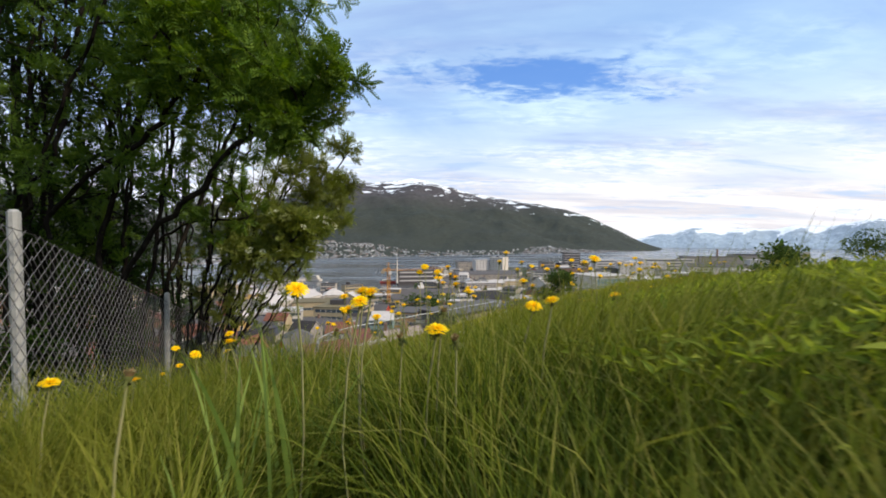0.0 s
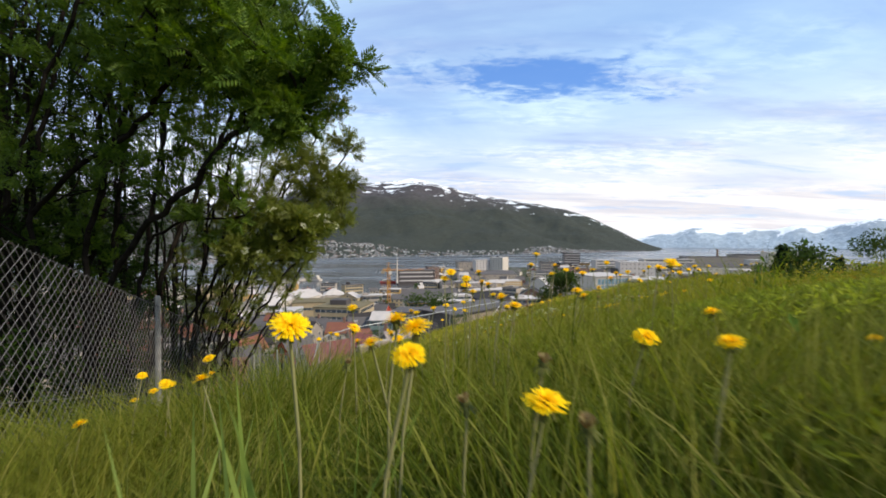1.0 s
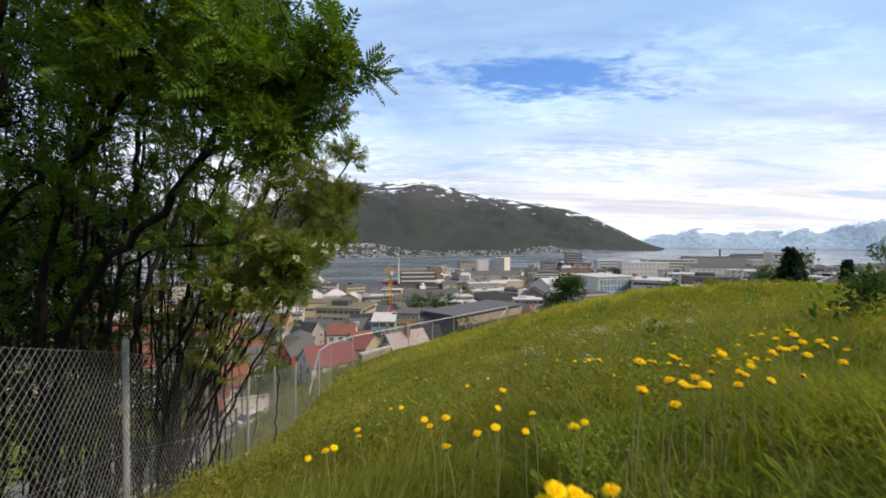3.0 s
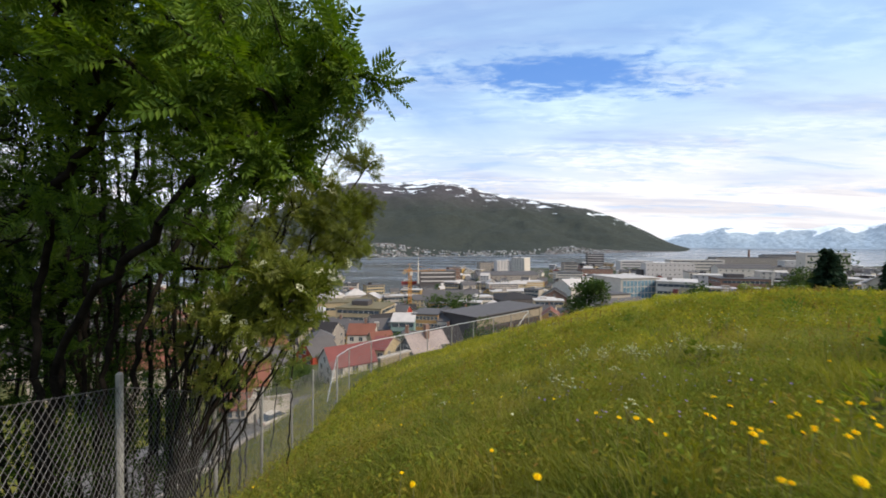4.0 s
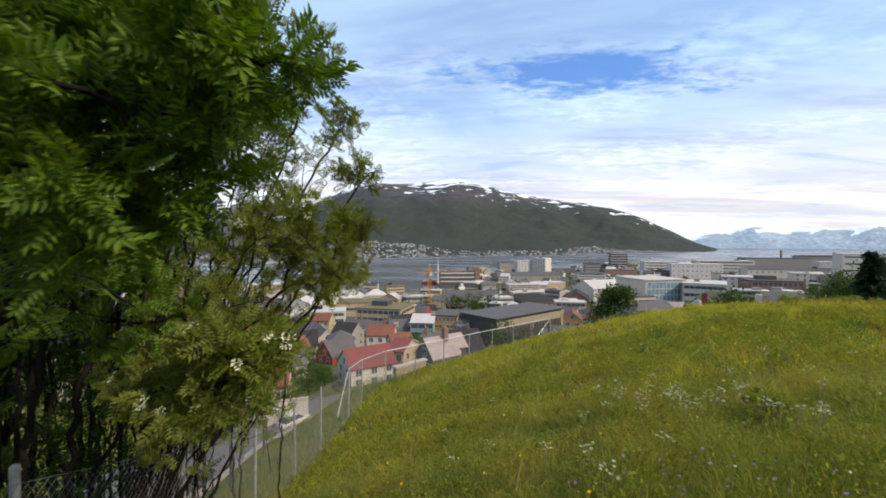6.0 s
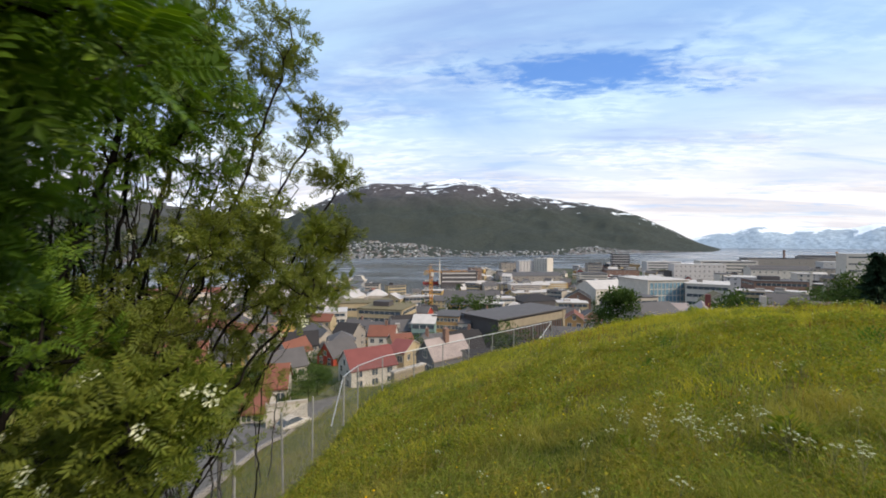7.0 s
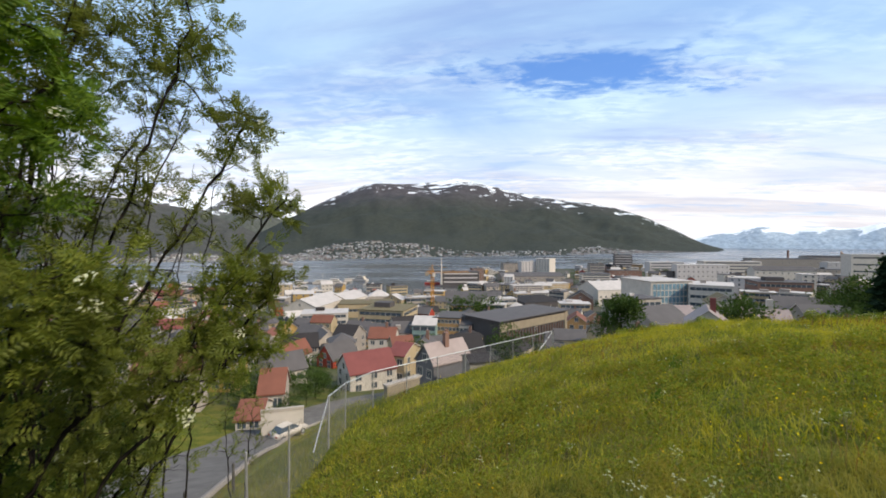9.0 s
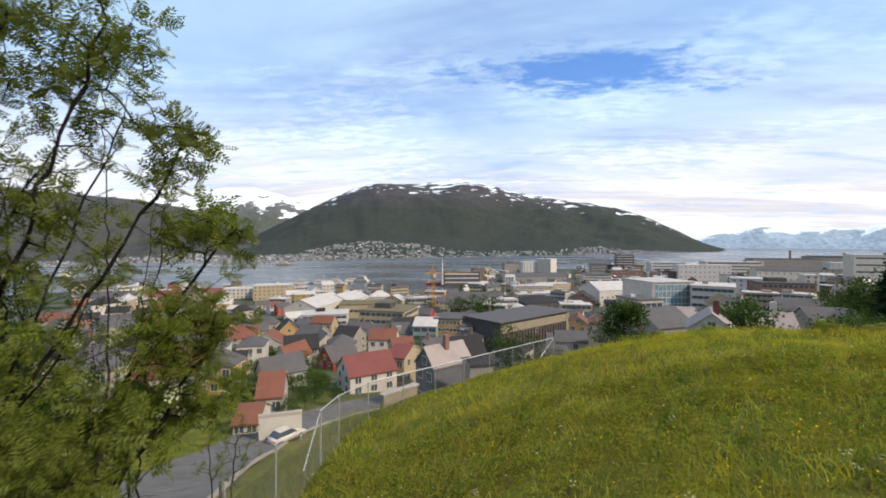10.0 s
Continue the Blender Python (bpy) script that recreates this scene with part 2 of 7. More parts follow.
def mat_ground():
    m, nt, p = mat_base("ground_soil")
    N, L = nt.nodes.new, nt.links.new
    geo = N("ShaderNodeNewGeometry")

    def noise_of(scale, detail=5):
        n = N("ShaderNodeTexNoise")
        n.inputs["Scale"].default_value, n.inputs["Detail"].default_value = scale, detail
        L(geo.outputs["Position"], n.inputs[0])
        return n.outputs[0]

    def ramp(v, lo, hi):
        n = N("ShaderNodeMapRange")
        n.inputs[1].default_value, n.inputs[2].default_value = lo, hi
        L(v, n.inputs[0])
        return n.outputs[0]

    def mix(f, a, b):
        n = N("ShaderNodeMix")
        n.data_type = "RGBA"
        L(f, n.inputs[0])
        for i, v in ((6, a), (7, b)):
            if isinstance(v, tuple):
                n.inputs[i].default_value = (*v, 1)
            else:
                L(v, n.inputs[i])
        return n.outputs[2]

    turf = mix(ramp(noise_of(6), 0.35, 0.65), (0.055, 0.066, 0.012), (0.125, 0.135, 0.020))
    turf = mix(ramp(noise_of(0.5), 0.45, 0.62), turf, (0.15, 0.130, 0.024))
    town = mix(ramp(noise_of(0.05), 0.4, 0.6), (0.045, 0.058, 0.022), (0.105, 0.098, 0.088))
    sep = N("ShaderNodeSeparateXYZ")
    L(geo.outputs["Position"], sep.inputs[0])
    col = mix(ramp(sep.outputs[2], -20.0, -36.0), turf, town)
    L(col, p.inputs["Base Color"])
    p.inputs["Roughness"].default_value, p.inputs["Specular IOR Level"].default_value = 0.95, 0.03
    b = N("ShaderNodeBump")
    b.inputs["Strength"].default_value = 0.5
    L(noise_of(12), b.inputs["Height"]), L(b.outputs[0], p.inputs["Normal"])
    return m


def mat_mountain(name, low, high, rock, snow_line, snow_amount, scale=0.004, streak=(1, 1, 1), tree_line=200.0, bare_west=0.0):
    """Birch wood low down, heath and rock above, snow lying in hollows above the snow line."""
    m, nt, p = mat_base(name)
    N, L = nt.nodes.new, nt.links.new
    geo = N("ShaderNodeNewGeometry")
    mp = N("ShaderNodeMapping")
    mp.inputs[3].default_value = streak
    L(geo.outputs["Position"], mp.inputs[0])

    def noise_of(s, detail, rough=0.6, src=None):
        n = N("ShaderNodeTexNoise")
        n.inputs["Scale"].default_value, n.inputs["Detail"].default_value, n.inputs["Roughness"].default_value = s, detail, rough
        L(src or geo.outputs["Position"], n.inputs[0])
        return n.outputs[0]

    def ramp(v, lo, hi):
        n = N("ShaderNodeMapRange")
        n.inputs[1].default_value, n.inputs[2].default_value = lo, hi
        L(v, n.inputs[0])
        return n.outputs[0]

    def mix(f, a, b):
        n = N("ShaderNodeMix")
        n.data_type = "RGBA"
        L(f, n.inputs[0])
        for i, v in ((6, a), (7, b)):
            if isinstance(v, tuple):
                n.inputs[i].default_value = (*v, 1)
            else:
                L(v, n.inputs[i])
        return n.outputs[2]

    def math_node(op, a, b):
        n = N("ShaderNodeMath")
        n.operation = op
        for i, v in enumerate((a, b)):
            if isinstance(v, (int, float)):
                n.inputs[i].default_value = v
            else:
                L(v, n.inputs[i])
        return n.outputs[0]

    sep = N("ShaderNodeSeparateXYZ")
    L(geo.outputs["Position"], sep.inputs[0])
    z = math_node("ADD", sep.outputs[2], math_node("MULTIPLY", math_node("SUBTRACT", noise_of(scale * 1.5, 4), 0.5), 160))
    wood = mix(ramp(noise_of(scale * 9, 6, 0.75), 0.35, 0.65), low, tuple(v * 1.7 for v in low))
    heath = mix(ramp(noise_of(scale * 5, 6, 0.7), 0.38, 0.62), high, rock)
    col = mix(ramp(z, tree_line, tree_line + 170), wood, heath)
    up = N("ShaderNodeAttribute")
    up.attribute_name = "crest"
    s = math_node("ADD", noise_of(scale * 2.2, 7, 0.62, mp.outputs[0]), math_node("MULTIPLY", math_node("SUBTRACT", sep.outputs[2], snow_line), 0.0004))
    s = math_node("ADD", s, math_node("MULTIPLY", math_node("SUBTRACT", up.outputs["Fac"], 0.8), 0.55))
    s = math_node("SUBTRACT", s, math_node("MULTIPLY", ramp(up.outputs["Fac"], 0.93, 0.99), 0.09))
    s = math_node("SUBTRACT", s, math_node("MULTIPLY", ramp(sep.outputs[0], -420, -640), bare_west))
    snow = ramp(s, 1.0 - snow_amount, 1.03 - snow_amount)
    col = mix(snow, col, (0.80, 0.82, 0.86))
    L(col, p.inputs["Base Color"])
    p.inputs["Roughness"].default_value, p.inputs["Specular IOR Level"].default_value = 0.95, 0.1
    b = N("ShaderNodeBump")
    b.inputs["Strength"].default_value, b.inputs["Distance"].default_value = 0.6, 12
    L(noise_of(scale * 10, 6, 0.7), b.inputs["Height"]), L(b.outputs[0], p.inputs["Normal"])
    return m


def mat_water():
    m, nt, p = mat_base("sea_water")
    N, L = nt.nodes.new, nt.links.new
    geo = N("ShaderNodeNewGeometry")
    mp = N("ShaderNodeMapping")
    mp.inputs[3].default_value = (0.35, 1.0, 1)
    L(geo.outputs["Position"], mp.inputs[0])
    n = N("ShaderNodeTexNoise")
    n.inputs["Scale"].default_value, n.inputs["Detail"].default_value = 0.012, 4
    L(mp.outputs[0], n.inputs[0])
    r = N("ShaderNodeMapRange")
    r.inputs[1].default_value, r.inputs[2].default_value, r.inputs[3].default_value, r.inputs[4].default_value = 0.38, 0.62, 0.14, 0.34
    L(n.outputs[0], r.inputs[0]), L(r.outputs[0], p.inputs["Roughness"])
    w = N("ShaderNodeTexNoise")
    w.inputs["Scale"].default_value, w.inputs["Detail"].default_value = 0.35, 3
    L(geo.outputs["Position"], w.inputs[0])
    b = N("ShaderNodeBump")
    b.inputs["Strength"].default_value, b.inputs["Distance"].default_value = 0.01, 0.3
    L(w.outputs[0], b.inputs["Height"]), L(b.outputs[0], p.inputs["Normal"])
    p.inputs["Base Color"].default_value = (0.085, 0.083, 0.085, 1)
    p.inputs["IOR"].default_value = 1.45
    return m


M_GROUND, M_WATER = mat_ground(), mat_water()
M_MOUNT = mat_mountain("near_mountain", (0.031, 0.0342, 0.0285), (0.052, 0.046, 0.049), (0.083, 0.075, 0.080), 330, 0.446, 0.0066, (0.58, 0.58, 2.3), bare_west=0.07)
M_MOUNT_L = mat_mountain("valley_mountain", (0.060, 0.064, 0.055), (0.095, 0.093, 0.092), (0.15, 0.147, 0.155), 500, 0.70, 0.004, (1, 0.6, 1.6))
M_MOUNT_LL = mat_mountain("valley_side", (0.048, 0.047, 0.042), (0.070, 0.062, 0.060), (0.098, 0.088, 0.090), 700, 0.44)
# distance haze is mixed into these pale blue base colours
M_MOUNT_R = mat_mountain("hazed_far_mountain", (0.25, 0.295, 0.345), (0.29, 0.335, 0.385), (0.36, 0.40, 0.45), 60, 0.54, 0.0035, (1, 1, 1), 40.0)

# ---- mesh helpers ----
def mesh_np(name, verts, faces, mat, smooth=False):
    """A mesh from arrays: verts (n, 3), faces (m, 3 or 4)."""
    me = bpy.data.meshes.new(name)
    verts, faces = np.asarray(verts, dtype=np.float32), np.asarray(faces, dtype=np.int32)
    me.vertices.add(len(verts))
    me.vertices.foreach_set("co", verts.ravel())
    k = faces.shape[1]
    me.loops.add(faces.size)
    me.loops.foreach_set("vertex_index", faces.ravel())
    me.polygons.add(len(faces))
    me.polygons.foreach_set("loop_start", np.arange(0, faces.size, k, dtype=np.int32))
    me.polygons.foreach_set("use_smooth", np.full(len(faces), smooth))
    me.materials.append(mat)
    me.update(calc_edges=True)
    return me


def mesh_bm(name, bm, mat, smooth=False):
    me = bpy.data.meshes.new(name)
    bm.to_mesh(me)
    bm.free()
    me.materials.append(mat)
    if smooth:
        me.polygons.foreach_set("use_smooth", np.full(len(me.polygons), True))
    return me


def part(name, me, parent, m=None, label=""):
    ob = new(name, me)
    ob.parent = parent
    if m is not None:
        ob.matrix_basis = m
    return tagged(ob, label)


def add_box(bm, x0, x1, y0, y1, z0, z1):
    v = [bm.verts.new(c) for c in ((x0, y0, z0), (x1, y0, z0), (x1, y1, z0), (x0, y1, z0), (x0, y0, z1), (x1, y0, z1), (x1, y1, z1), (x0, y1, z1))]
    for f in ((3, 2, 1, 0), (4, 5, 6, 7), (0, 1, 5, 4), (1, 2, 6, 5), (2, 3, 7, 6), (3, 0, 4, 7)):
        bm.faces.new([v[i] for i in f])


def box_mesh(name, x0, x1, y0, y1, z0, z1, mat):
    bm = bmesh.new()
    add_box(bm, x0, x1, y0, y1, z0, z1)
    return mesh_bm(name, bm, mat)


def tubes(segs, sides=5):
    """Tapered tubes: segs are rows (a, b, ra, rb). Returns verts and faces."""
    a, b = np.array([s[0] for s in segs], float), np.array([s[1] for s in segs], float)
    ra, rb = np.array([s[2] for s in segs], float), np.array([s[3] for s in segs], float)
    d = b - a
    d /= np.maximum(np.linalg.norm(d, axis=1, keepdims=True), 1e-9)
    ref = np.where(np.abs(d[:, 2:3]) > 0.9, [[1.0, 0, 0]], [[0, 0, 1.0]])
    p = np.cross(d, ref)
    p /= np.linalg.norm(p, axis=1, keepdims=True)
    q = np.cross(d, p)
    ang = np.arange(sides) * 2 * np.pi / sides
    ring = p[:, None] * np.cos(ang)[None, :, None] + q[:, None] * np.sin(ang)[None, :, None]
    v = np.concatenate([a[:, None] + ring * ra[:, None, None], b[:, None] + ring * rb[:, None, None]], 1).reshape(-1, 3)
    i = np.arange(sides)
    quad = np.stack([i, (i + 1) % sides, (i + 1) % sides + sides, i + sides], 1)
    f = (np.arange(len(segs)) * 2 * sides)[:, None, None] + quad[None]
    return v, f.reshape(-1, 4)


# ---- ground ----
MEADOW = (-0.379, 1.792, -1.624, -2.938, 2.394, -1.503, 0.472, 0.822, -0.762, 0.918, 0.254, -0.707, 0.307, -0.03, -0.15)        # fourth-degree surface in x/10, y/10
FENCE_Y = (-6.0, 2.03, 4.56, 6.65, 9.34, 12.2, 15.0, 18.8, 20.5, 22.6, 40.0)
FENCE_X = (0.6, -2.06, -3.05, -3.53, -4.28, -4.85, -5.35, -5.7, -5.65, -5.06, -5.06)
SHORE_AZ = (-180.0, -70.0, -38.0, -22.0, -12.0, -8.0, -4.5, -3.0, 4.0, 9.0, 16.0, 24.0, 31.0, 38.0, 60.0, 180.0)
SHORE_R = (900.0, 600.0, 520.0, 440.0, 400.0, 362.0, 365.0, 620.0, 690.0, 800.0, 850.0, 900.0, 960.0, 1060.0, 1400.0, 900.0)

TOWN_D = (-40.0, 0.0, 20.0, 45.0, 65.0, 86.0, 110.0, 140.0, 197.0, 270.0, 420.0)
TOWN_Z = (6.0, -4.5, -11.5, -20.3, -24.6, -28.6, -32.0, -35.8, -41.2, -45.2, -46.0)


def smooth01(t):
    t = np.clip(t, 0, 1)
    return t * t * (3 - 2 * t)


def ground_z(x, y):
    """The height of the ground: the meadow's top, its edge behind the fence, the slope to the town, the shore."""
    x, y = np.asarray(x, float), np.asarray(y, float)
    u, v = np.clip(x, -6.5, 22) / 10, np.clip(y, -4, 34) / 10
    powers = [(n - k, k) for n in range(5) for k in range(n + 1)]
    top = sum(c * u**i * v**j for c, (i, j) in zip(MEADOW, powers))
    top = top + 0.05 * np.sin(x * 1.3 + 0.6 * y) * np.sin(0.9 * y - 0.4 * x) + 0.03 * np.sin(2.7 * x - 1.1 * y)
    left = np.interp(y, FENCE_Y, FENCE_X) - 0.25 - x
    # past the corner the fence runs on to the far right
    far_fence = (y - 22.6) * 0.732 - (x + 5.06) * 0.681 - 0.2
    far_edge = np.where(x < 4.5, far_fence, y - np.interp(x, [4.5, 11, 14, 40], [31.7, 33.0, 24.5, 25.0]))
    out = np.maximum(left, np.where(y > 19, far_edge, -9))
    d = np.maximum(y - 0.75 * np.maximum(x, 0), -40)
    town = np.interp(d, TOWN_D, TOWN_Z)
    z = top + (np.minimum(town, top - 0.5 * np.clip(out, 0, 6)) - top) * smooth01(out / 9.0)
    r, az = np.hypot(x, y), np.degrees(np.arctan2(x, y))
    shore = np.interp(az, SHORE_AZ, SHORE_R)
    z = np.where(r > 120, np.maximum(z, -45.8), z)
    return z - 8 * smooth01((r - shore) / 6.0)


def make_ground():
    radii = np.concatenate([[0, 0.01], np.linspace(0.4, 40, 84), np.geomspace(40.8, 4900, 90)])
    ang = np.linspace(0, 2 * np.pi, 289)[:-1]
    rr, aa = np.meshgrid(radii[1:], ang, indexing="ij")
    x, y = rr * np.sin(aa), rr * np.cos(aa)
    z = ground_z(x, y)
    k = len(ang)
    v = np.concatenate([[[0, 0, float(ground_z(np.array([0.0]), np.array([0.0]))[0])]], np.stack([x, y, z], -1).reshape(-1, 3)])
    i, j = np.meshgrid(np.arange(len(radii) - 2), np.arange(k), indexing="ij")
    a, b = 1 + i * k + j, 1 + i * k + (j + 1) % k
    quads = np.stack([a, a + k, b + k, b], -1).reshape(-1, 4)
    me = mesh_np("ground", v, quads, M_GROUND, True)
    return tagged(new("ground", me), "grassy hillside falling towards a town by the sea", "ground", kind="structure")


make_ground()

# sea: one sheet to the horizon
SEA = -48.0


def make_water():
    radii = np.concatenate([[200.0], np.geomspace(260, 4950, 40)])
    ang = np.linspace(radians(-110), radians(110), 180)
    rr, aa = np.meshgrid(radii, ang, indexing="ij")
    v = np.stack([rr * np.sin(aa), rr * np.cos(aa), np.full_like(rr, SEA)], -1).reshape(-1, 3)
    k = len(ang)
    i, j = np.meshgrid(np.arange(len(radii) - 1), np.arange(k - 1), indexing="ij")
    a = i * k + j
    f = np.stack([a, a + k, a + k + 1, a + 1], -1).reshape(-1, 4)
    tagged(new("water", mesh_np("water", v, f, M_WATER)), "calm grey-blue fjord water with wind streaks", "water", kind="structure")


make_water()


def fbm(x, y, scale, octaves=5, seed=0.0):
    """Ridged noise over arrays, from sums of turned sines."""
    out, amp = np.zeros_like(x), 1.0
    for o in range(octaves):
        a = 0.7 + 1.9 * o + seed
        u = (x * math.cos(a) + y * math.sin(a)) * scale
        w = (-x * math.sin(a) + y * math.cos(a)) * scale
        out += amp * np.sin(u + 1.7 * np.sin(w * 0.73 + seed)) * np.sin(w * 1.13 + 1.3 * np.sin(u * 0.61 + 2 * seed))
        amp, scale = amp * 0.52, scale * 2.03
    return out


def make_mountain(name, label, az, el, r_foot, r_top, foot_z, mat, rough, seed, bow=1.0):
    """A massif: its skyline is el over the azimuths az, its foot lies at r_foot, its crest at r_top, and its back falls off behind."""
    th = np.linspace(az[0], az[-1], 200)
    ker = np.hanning(9)
    top = np.convolve(np.pad(np.interp(th, az, el), 4, mode="edge"), ker / ker.sum(), "valid")

    def shape(ss, tt):
        crest = np.tan(np.radians(np.interp(tt, th, top))) * r_top - foot_z
        foot = np.interp(tt, *r_foot) if isinstance(r_foot[0], tuple) else np.interp(tt, [az[0], az[-1]], r_foot)
        r = foot + (r_top - foot) * ss
        rise = np.where(ss <= 1, np.sin(np.clip(ss, 0, 1) * np.pi / 2) ** bow * r / r_top, np.cos((ss - 1) * 1.6))
        x, y = r * np.sin(np.radians(tt)), r * np.cos(np.radians(tt))
        n = fbm(x, y, 0.005, 5, seed) * rough
        z = foot_z + crest * rise + n * np.clip(crest / 300, 0.05, 1) * np.clip(4 * ss * np.abs(1.0 - ss) + 0.06 * (ss > 0.05), 0, 1)
        return np.stack([x, y, z], -1)

    s = np.concatenate([np.linspace(0, 1, 46), 1 + np.linspace(0.03, 0.6, 6)])
    v = shape(*np.meshgrid(s, th, indexing="ij")).reshape(-1, 3)
    k = len(th)
    i, j = np.meshgrid(np.arange(len(s) - 1), np.arange(k - 1), indexing="ij")
    a = i * k + j
    f = np.stack([a, a + k, a + k + 1, a + 1], -1).reshape(-1, 4)
    me = mesh_np(name, v, f, mat, True)
    me.attributes.new("crest", "FLOAT", "POINT").data.foreach_set("value", np.repeat(np.clip(s, 0, 1), k).astype(np.float32))
    tagged(new(name, me), label, "mountain", kind="structure")
    return shape


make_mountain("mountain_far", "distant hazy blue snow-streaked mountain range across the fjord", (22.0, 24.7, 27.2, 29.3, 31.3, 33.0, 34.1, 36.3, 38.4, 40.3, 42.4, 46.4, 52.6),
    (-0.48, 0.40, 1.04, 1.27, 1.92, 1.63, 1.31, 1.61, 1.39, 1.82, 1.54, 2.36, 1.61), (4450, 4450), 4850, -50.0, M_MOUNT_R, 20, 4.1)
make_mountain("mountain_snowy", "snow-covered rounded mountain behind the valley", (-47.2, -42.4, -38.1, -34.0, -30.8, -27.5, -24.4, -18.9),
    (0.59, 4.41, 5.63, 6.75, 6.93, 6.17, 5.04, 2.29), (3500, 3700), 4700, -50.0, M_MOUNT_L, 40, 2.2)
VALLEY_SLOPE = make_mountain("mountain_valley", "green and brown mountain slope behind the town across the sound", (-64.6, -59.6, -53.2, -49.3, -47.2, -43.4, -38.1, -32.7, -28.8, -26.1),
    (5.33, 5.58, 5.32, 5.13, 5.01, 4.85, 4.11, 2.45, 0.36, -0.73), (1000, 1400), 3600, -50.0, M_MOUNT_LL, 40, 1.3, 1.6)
NEAR_SLOPE = make_mountain("mountain_near", "dark green wooded mountain with snow patches along its bare top", (-34.3, -30.8, -24.4, -18.9, -15.8, -9.8, -5.9, -4.2, -1.2, 2.6, 8.6, 16.0, 18.9, 22.0, 25.5, 27.5, 28.8),
    (-0.55, 0.85, 4.30, 7.05, 8.04, 8.05, 8.45, 8.83, 8.19, 7.06, 5.86, 4.54, 3.53, 1.99, 0.13, -0.65, -1.02), ((-34, -27.5, -24, -13, -1.2, 10, 17, 28), (1000, 1090, 1240, 1350, 1460, 1720, 1975, 2600)), 3700, -50.0, M_MOUNT, 30, 0.4, 1.35)


# ---- chain-link fence along the edge of the meadow ----
def make_fence():
    fence = tagged(new("chain_link_fence"), "galvanised chain-link fence with steel posts at the meadow edge", "fence")
    spots = [(0.45, -5.6), (-0.35, -3.1), (-1.2, -0.5), (-2.06, 2.03), (-3.05, 4.56), (-3.53, 6.65), (-4.28, 9.34), (-4.85, 12.2), (-5.35, 15.0), (-5.7, 18.8), (-5.65, 20.5), (-5.06, 22.6)]
    spots += [(-5.06 + 9.46 * k / 7, 22.6 + 8.8 * k / 7) for k in range(1, 8)] + [(6.0, 33.8), (7.4, 36.4)]
    tops = [1.15, 0.95, 0.62, 0.15, -0.56, -1.38, -2.36, -3.1, -3.75, -4.37, -4.45, -4.59]
    tops += [-4.59 + 0.24 * k / 7 for k in range(1, 8)] + [-6.4, -8.6]
    foot = [float(ground_z(np.array([x]), np.array([y]))[0]) for x, y in spots]
    corner = (9, 18)
    for k, ((x, y), t, g) in enumerate(zip(spots, tops, foot)):
        r = 0.027 if k not in corner else 0.034
        bm = bmesh.new()
        h = t - g + 0.4
        for a, b, rr in ((0, h, r), (h, h + 0.012, r * 0.9)):
            bmesh.ops.create_cone(bm, cap_ends=True, segments=10, radius1=rr, radius2=rr * (1 if a == 0 else 0.6), depth=b - a,
                                  matrix=Matrix.Translation((0, 0, (a + b) / 2)))
        part("post", mesh_bm("fence_post", bm, M_ZINC_OLD, False), fence, pose(x, y, g - 0.4, random.uniform(-1.2, 1.2), random.uniform(-1.2, 1.2)))
    # slanting braces at the corner and at the far end
    for k, bx, by, drop in ((9, -5.58, 17.2, 1.3), (18, 3.4, 30.4, 1.1)):
        x, y = spots[k]
        v, f = tubes([((x, y, tops[k] - 0.08), (bx, by, tops[k] - drop), 0.022, 0.022)], 8)
        part("brace", mesh_np("fence_brace", v, f, M_ZINC, True), fence)
    # top rail on the far stretch, tension wires elsewhere
    v, f = tubes([((*spots[k], tops[k] - 0.02), (*spots[k + 1], tops[k + 1] - 0.02), 0.021, 0.021) for k in range(9, 18)], 8)
    part("top_rail", mesh_np("fence_rail", v, f, M_ZINC, True), fence, None, "pale steel top rail")
    # the netting of each bay: two sets of slanting wires
    for k in range(len(spots) - 1):
        (xa, ya), (xb, yb) = spots[k], spots[k + 1]
        length = math.hypot(xb - xa, yb - ya)
        sag = 0.10 if k < 9 else 0.03
        za0, zb0, za1, zb1 = foot[k] - 0.03, foot[k + 1] - 0.03, tops[k] - sag, tops[k + 1] - sag
        height = 0.5 * (za1 - za0 + zb1 - zb0)
        step = 0.075 if k < 9 else 0.10
        wire = 0.0019 if k < 9 else 0.003
        off = np.array([(yb - ya) / length, -(xb - xa) / length, 0]) * 0.035
        segs = []

        def point(s, h, o):
            q = s / length
            lo, hi = za0 + (zb0 - za0) * q, za1 + (zb1 - za1) * q
            bulge = 0.035 * math.sin(math.pi * q) * math.sin(3 * h + k)
            return np.array([xa + (xb - xa) * q, ya + (yb - ya) * q, lo + (hi - lo) * h]) + off * (1 + o + bulge * 20)

        n = int((length + height) / step)
        for side, o in ((1, 0.0), (-1, 0.1)):
            for i in range(1, n):
                c = i * step
                s0, s1 = max(0, c - height), min(length, c)
                if s1 - s0 < 0.02:
                    continue
                h0, h1 = (c - s0) / height, (c - s1) / height
                if side < 0:
                    h0, h1 = 1 - h0, 1 - h1
                cuts = 3 if k < 8 else 1
                pts = [point(s0 + (s1 - s0) * j / cuts, h0 + (h1 - h0) * j / cuts, o) for j in range(cuts + 1)]
                segs += [(pts[j], pts[j + 1], wire, wire) for j in range(cuts)]
        for h in (0.995, 0.5, 0.02):
            segs += [(point(length * j / 6, h, 0), point(length * (j + 1) / 6, h, 0), wire * 1.2, wire * 1.2) for j in range(6)]
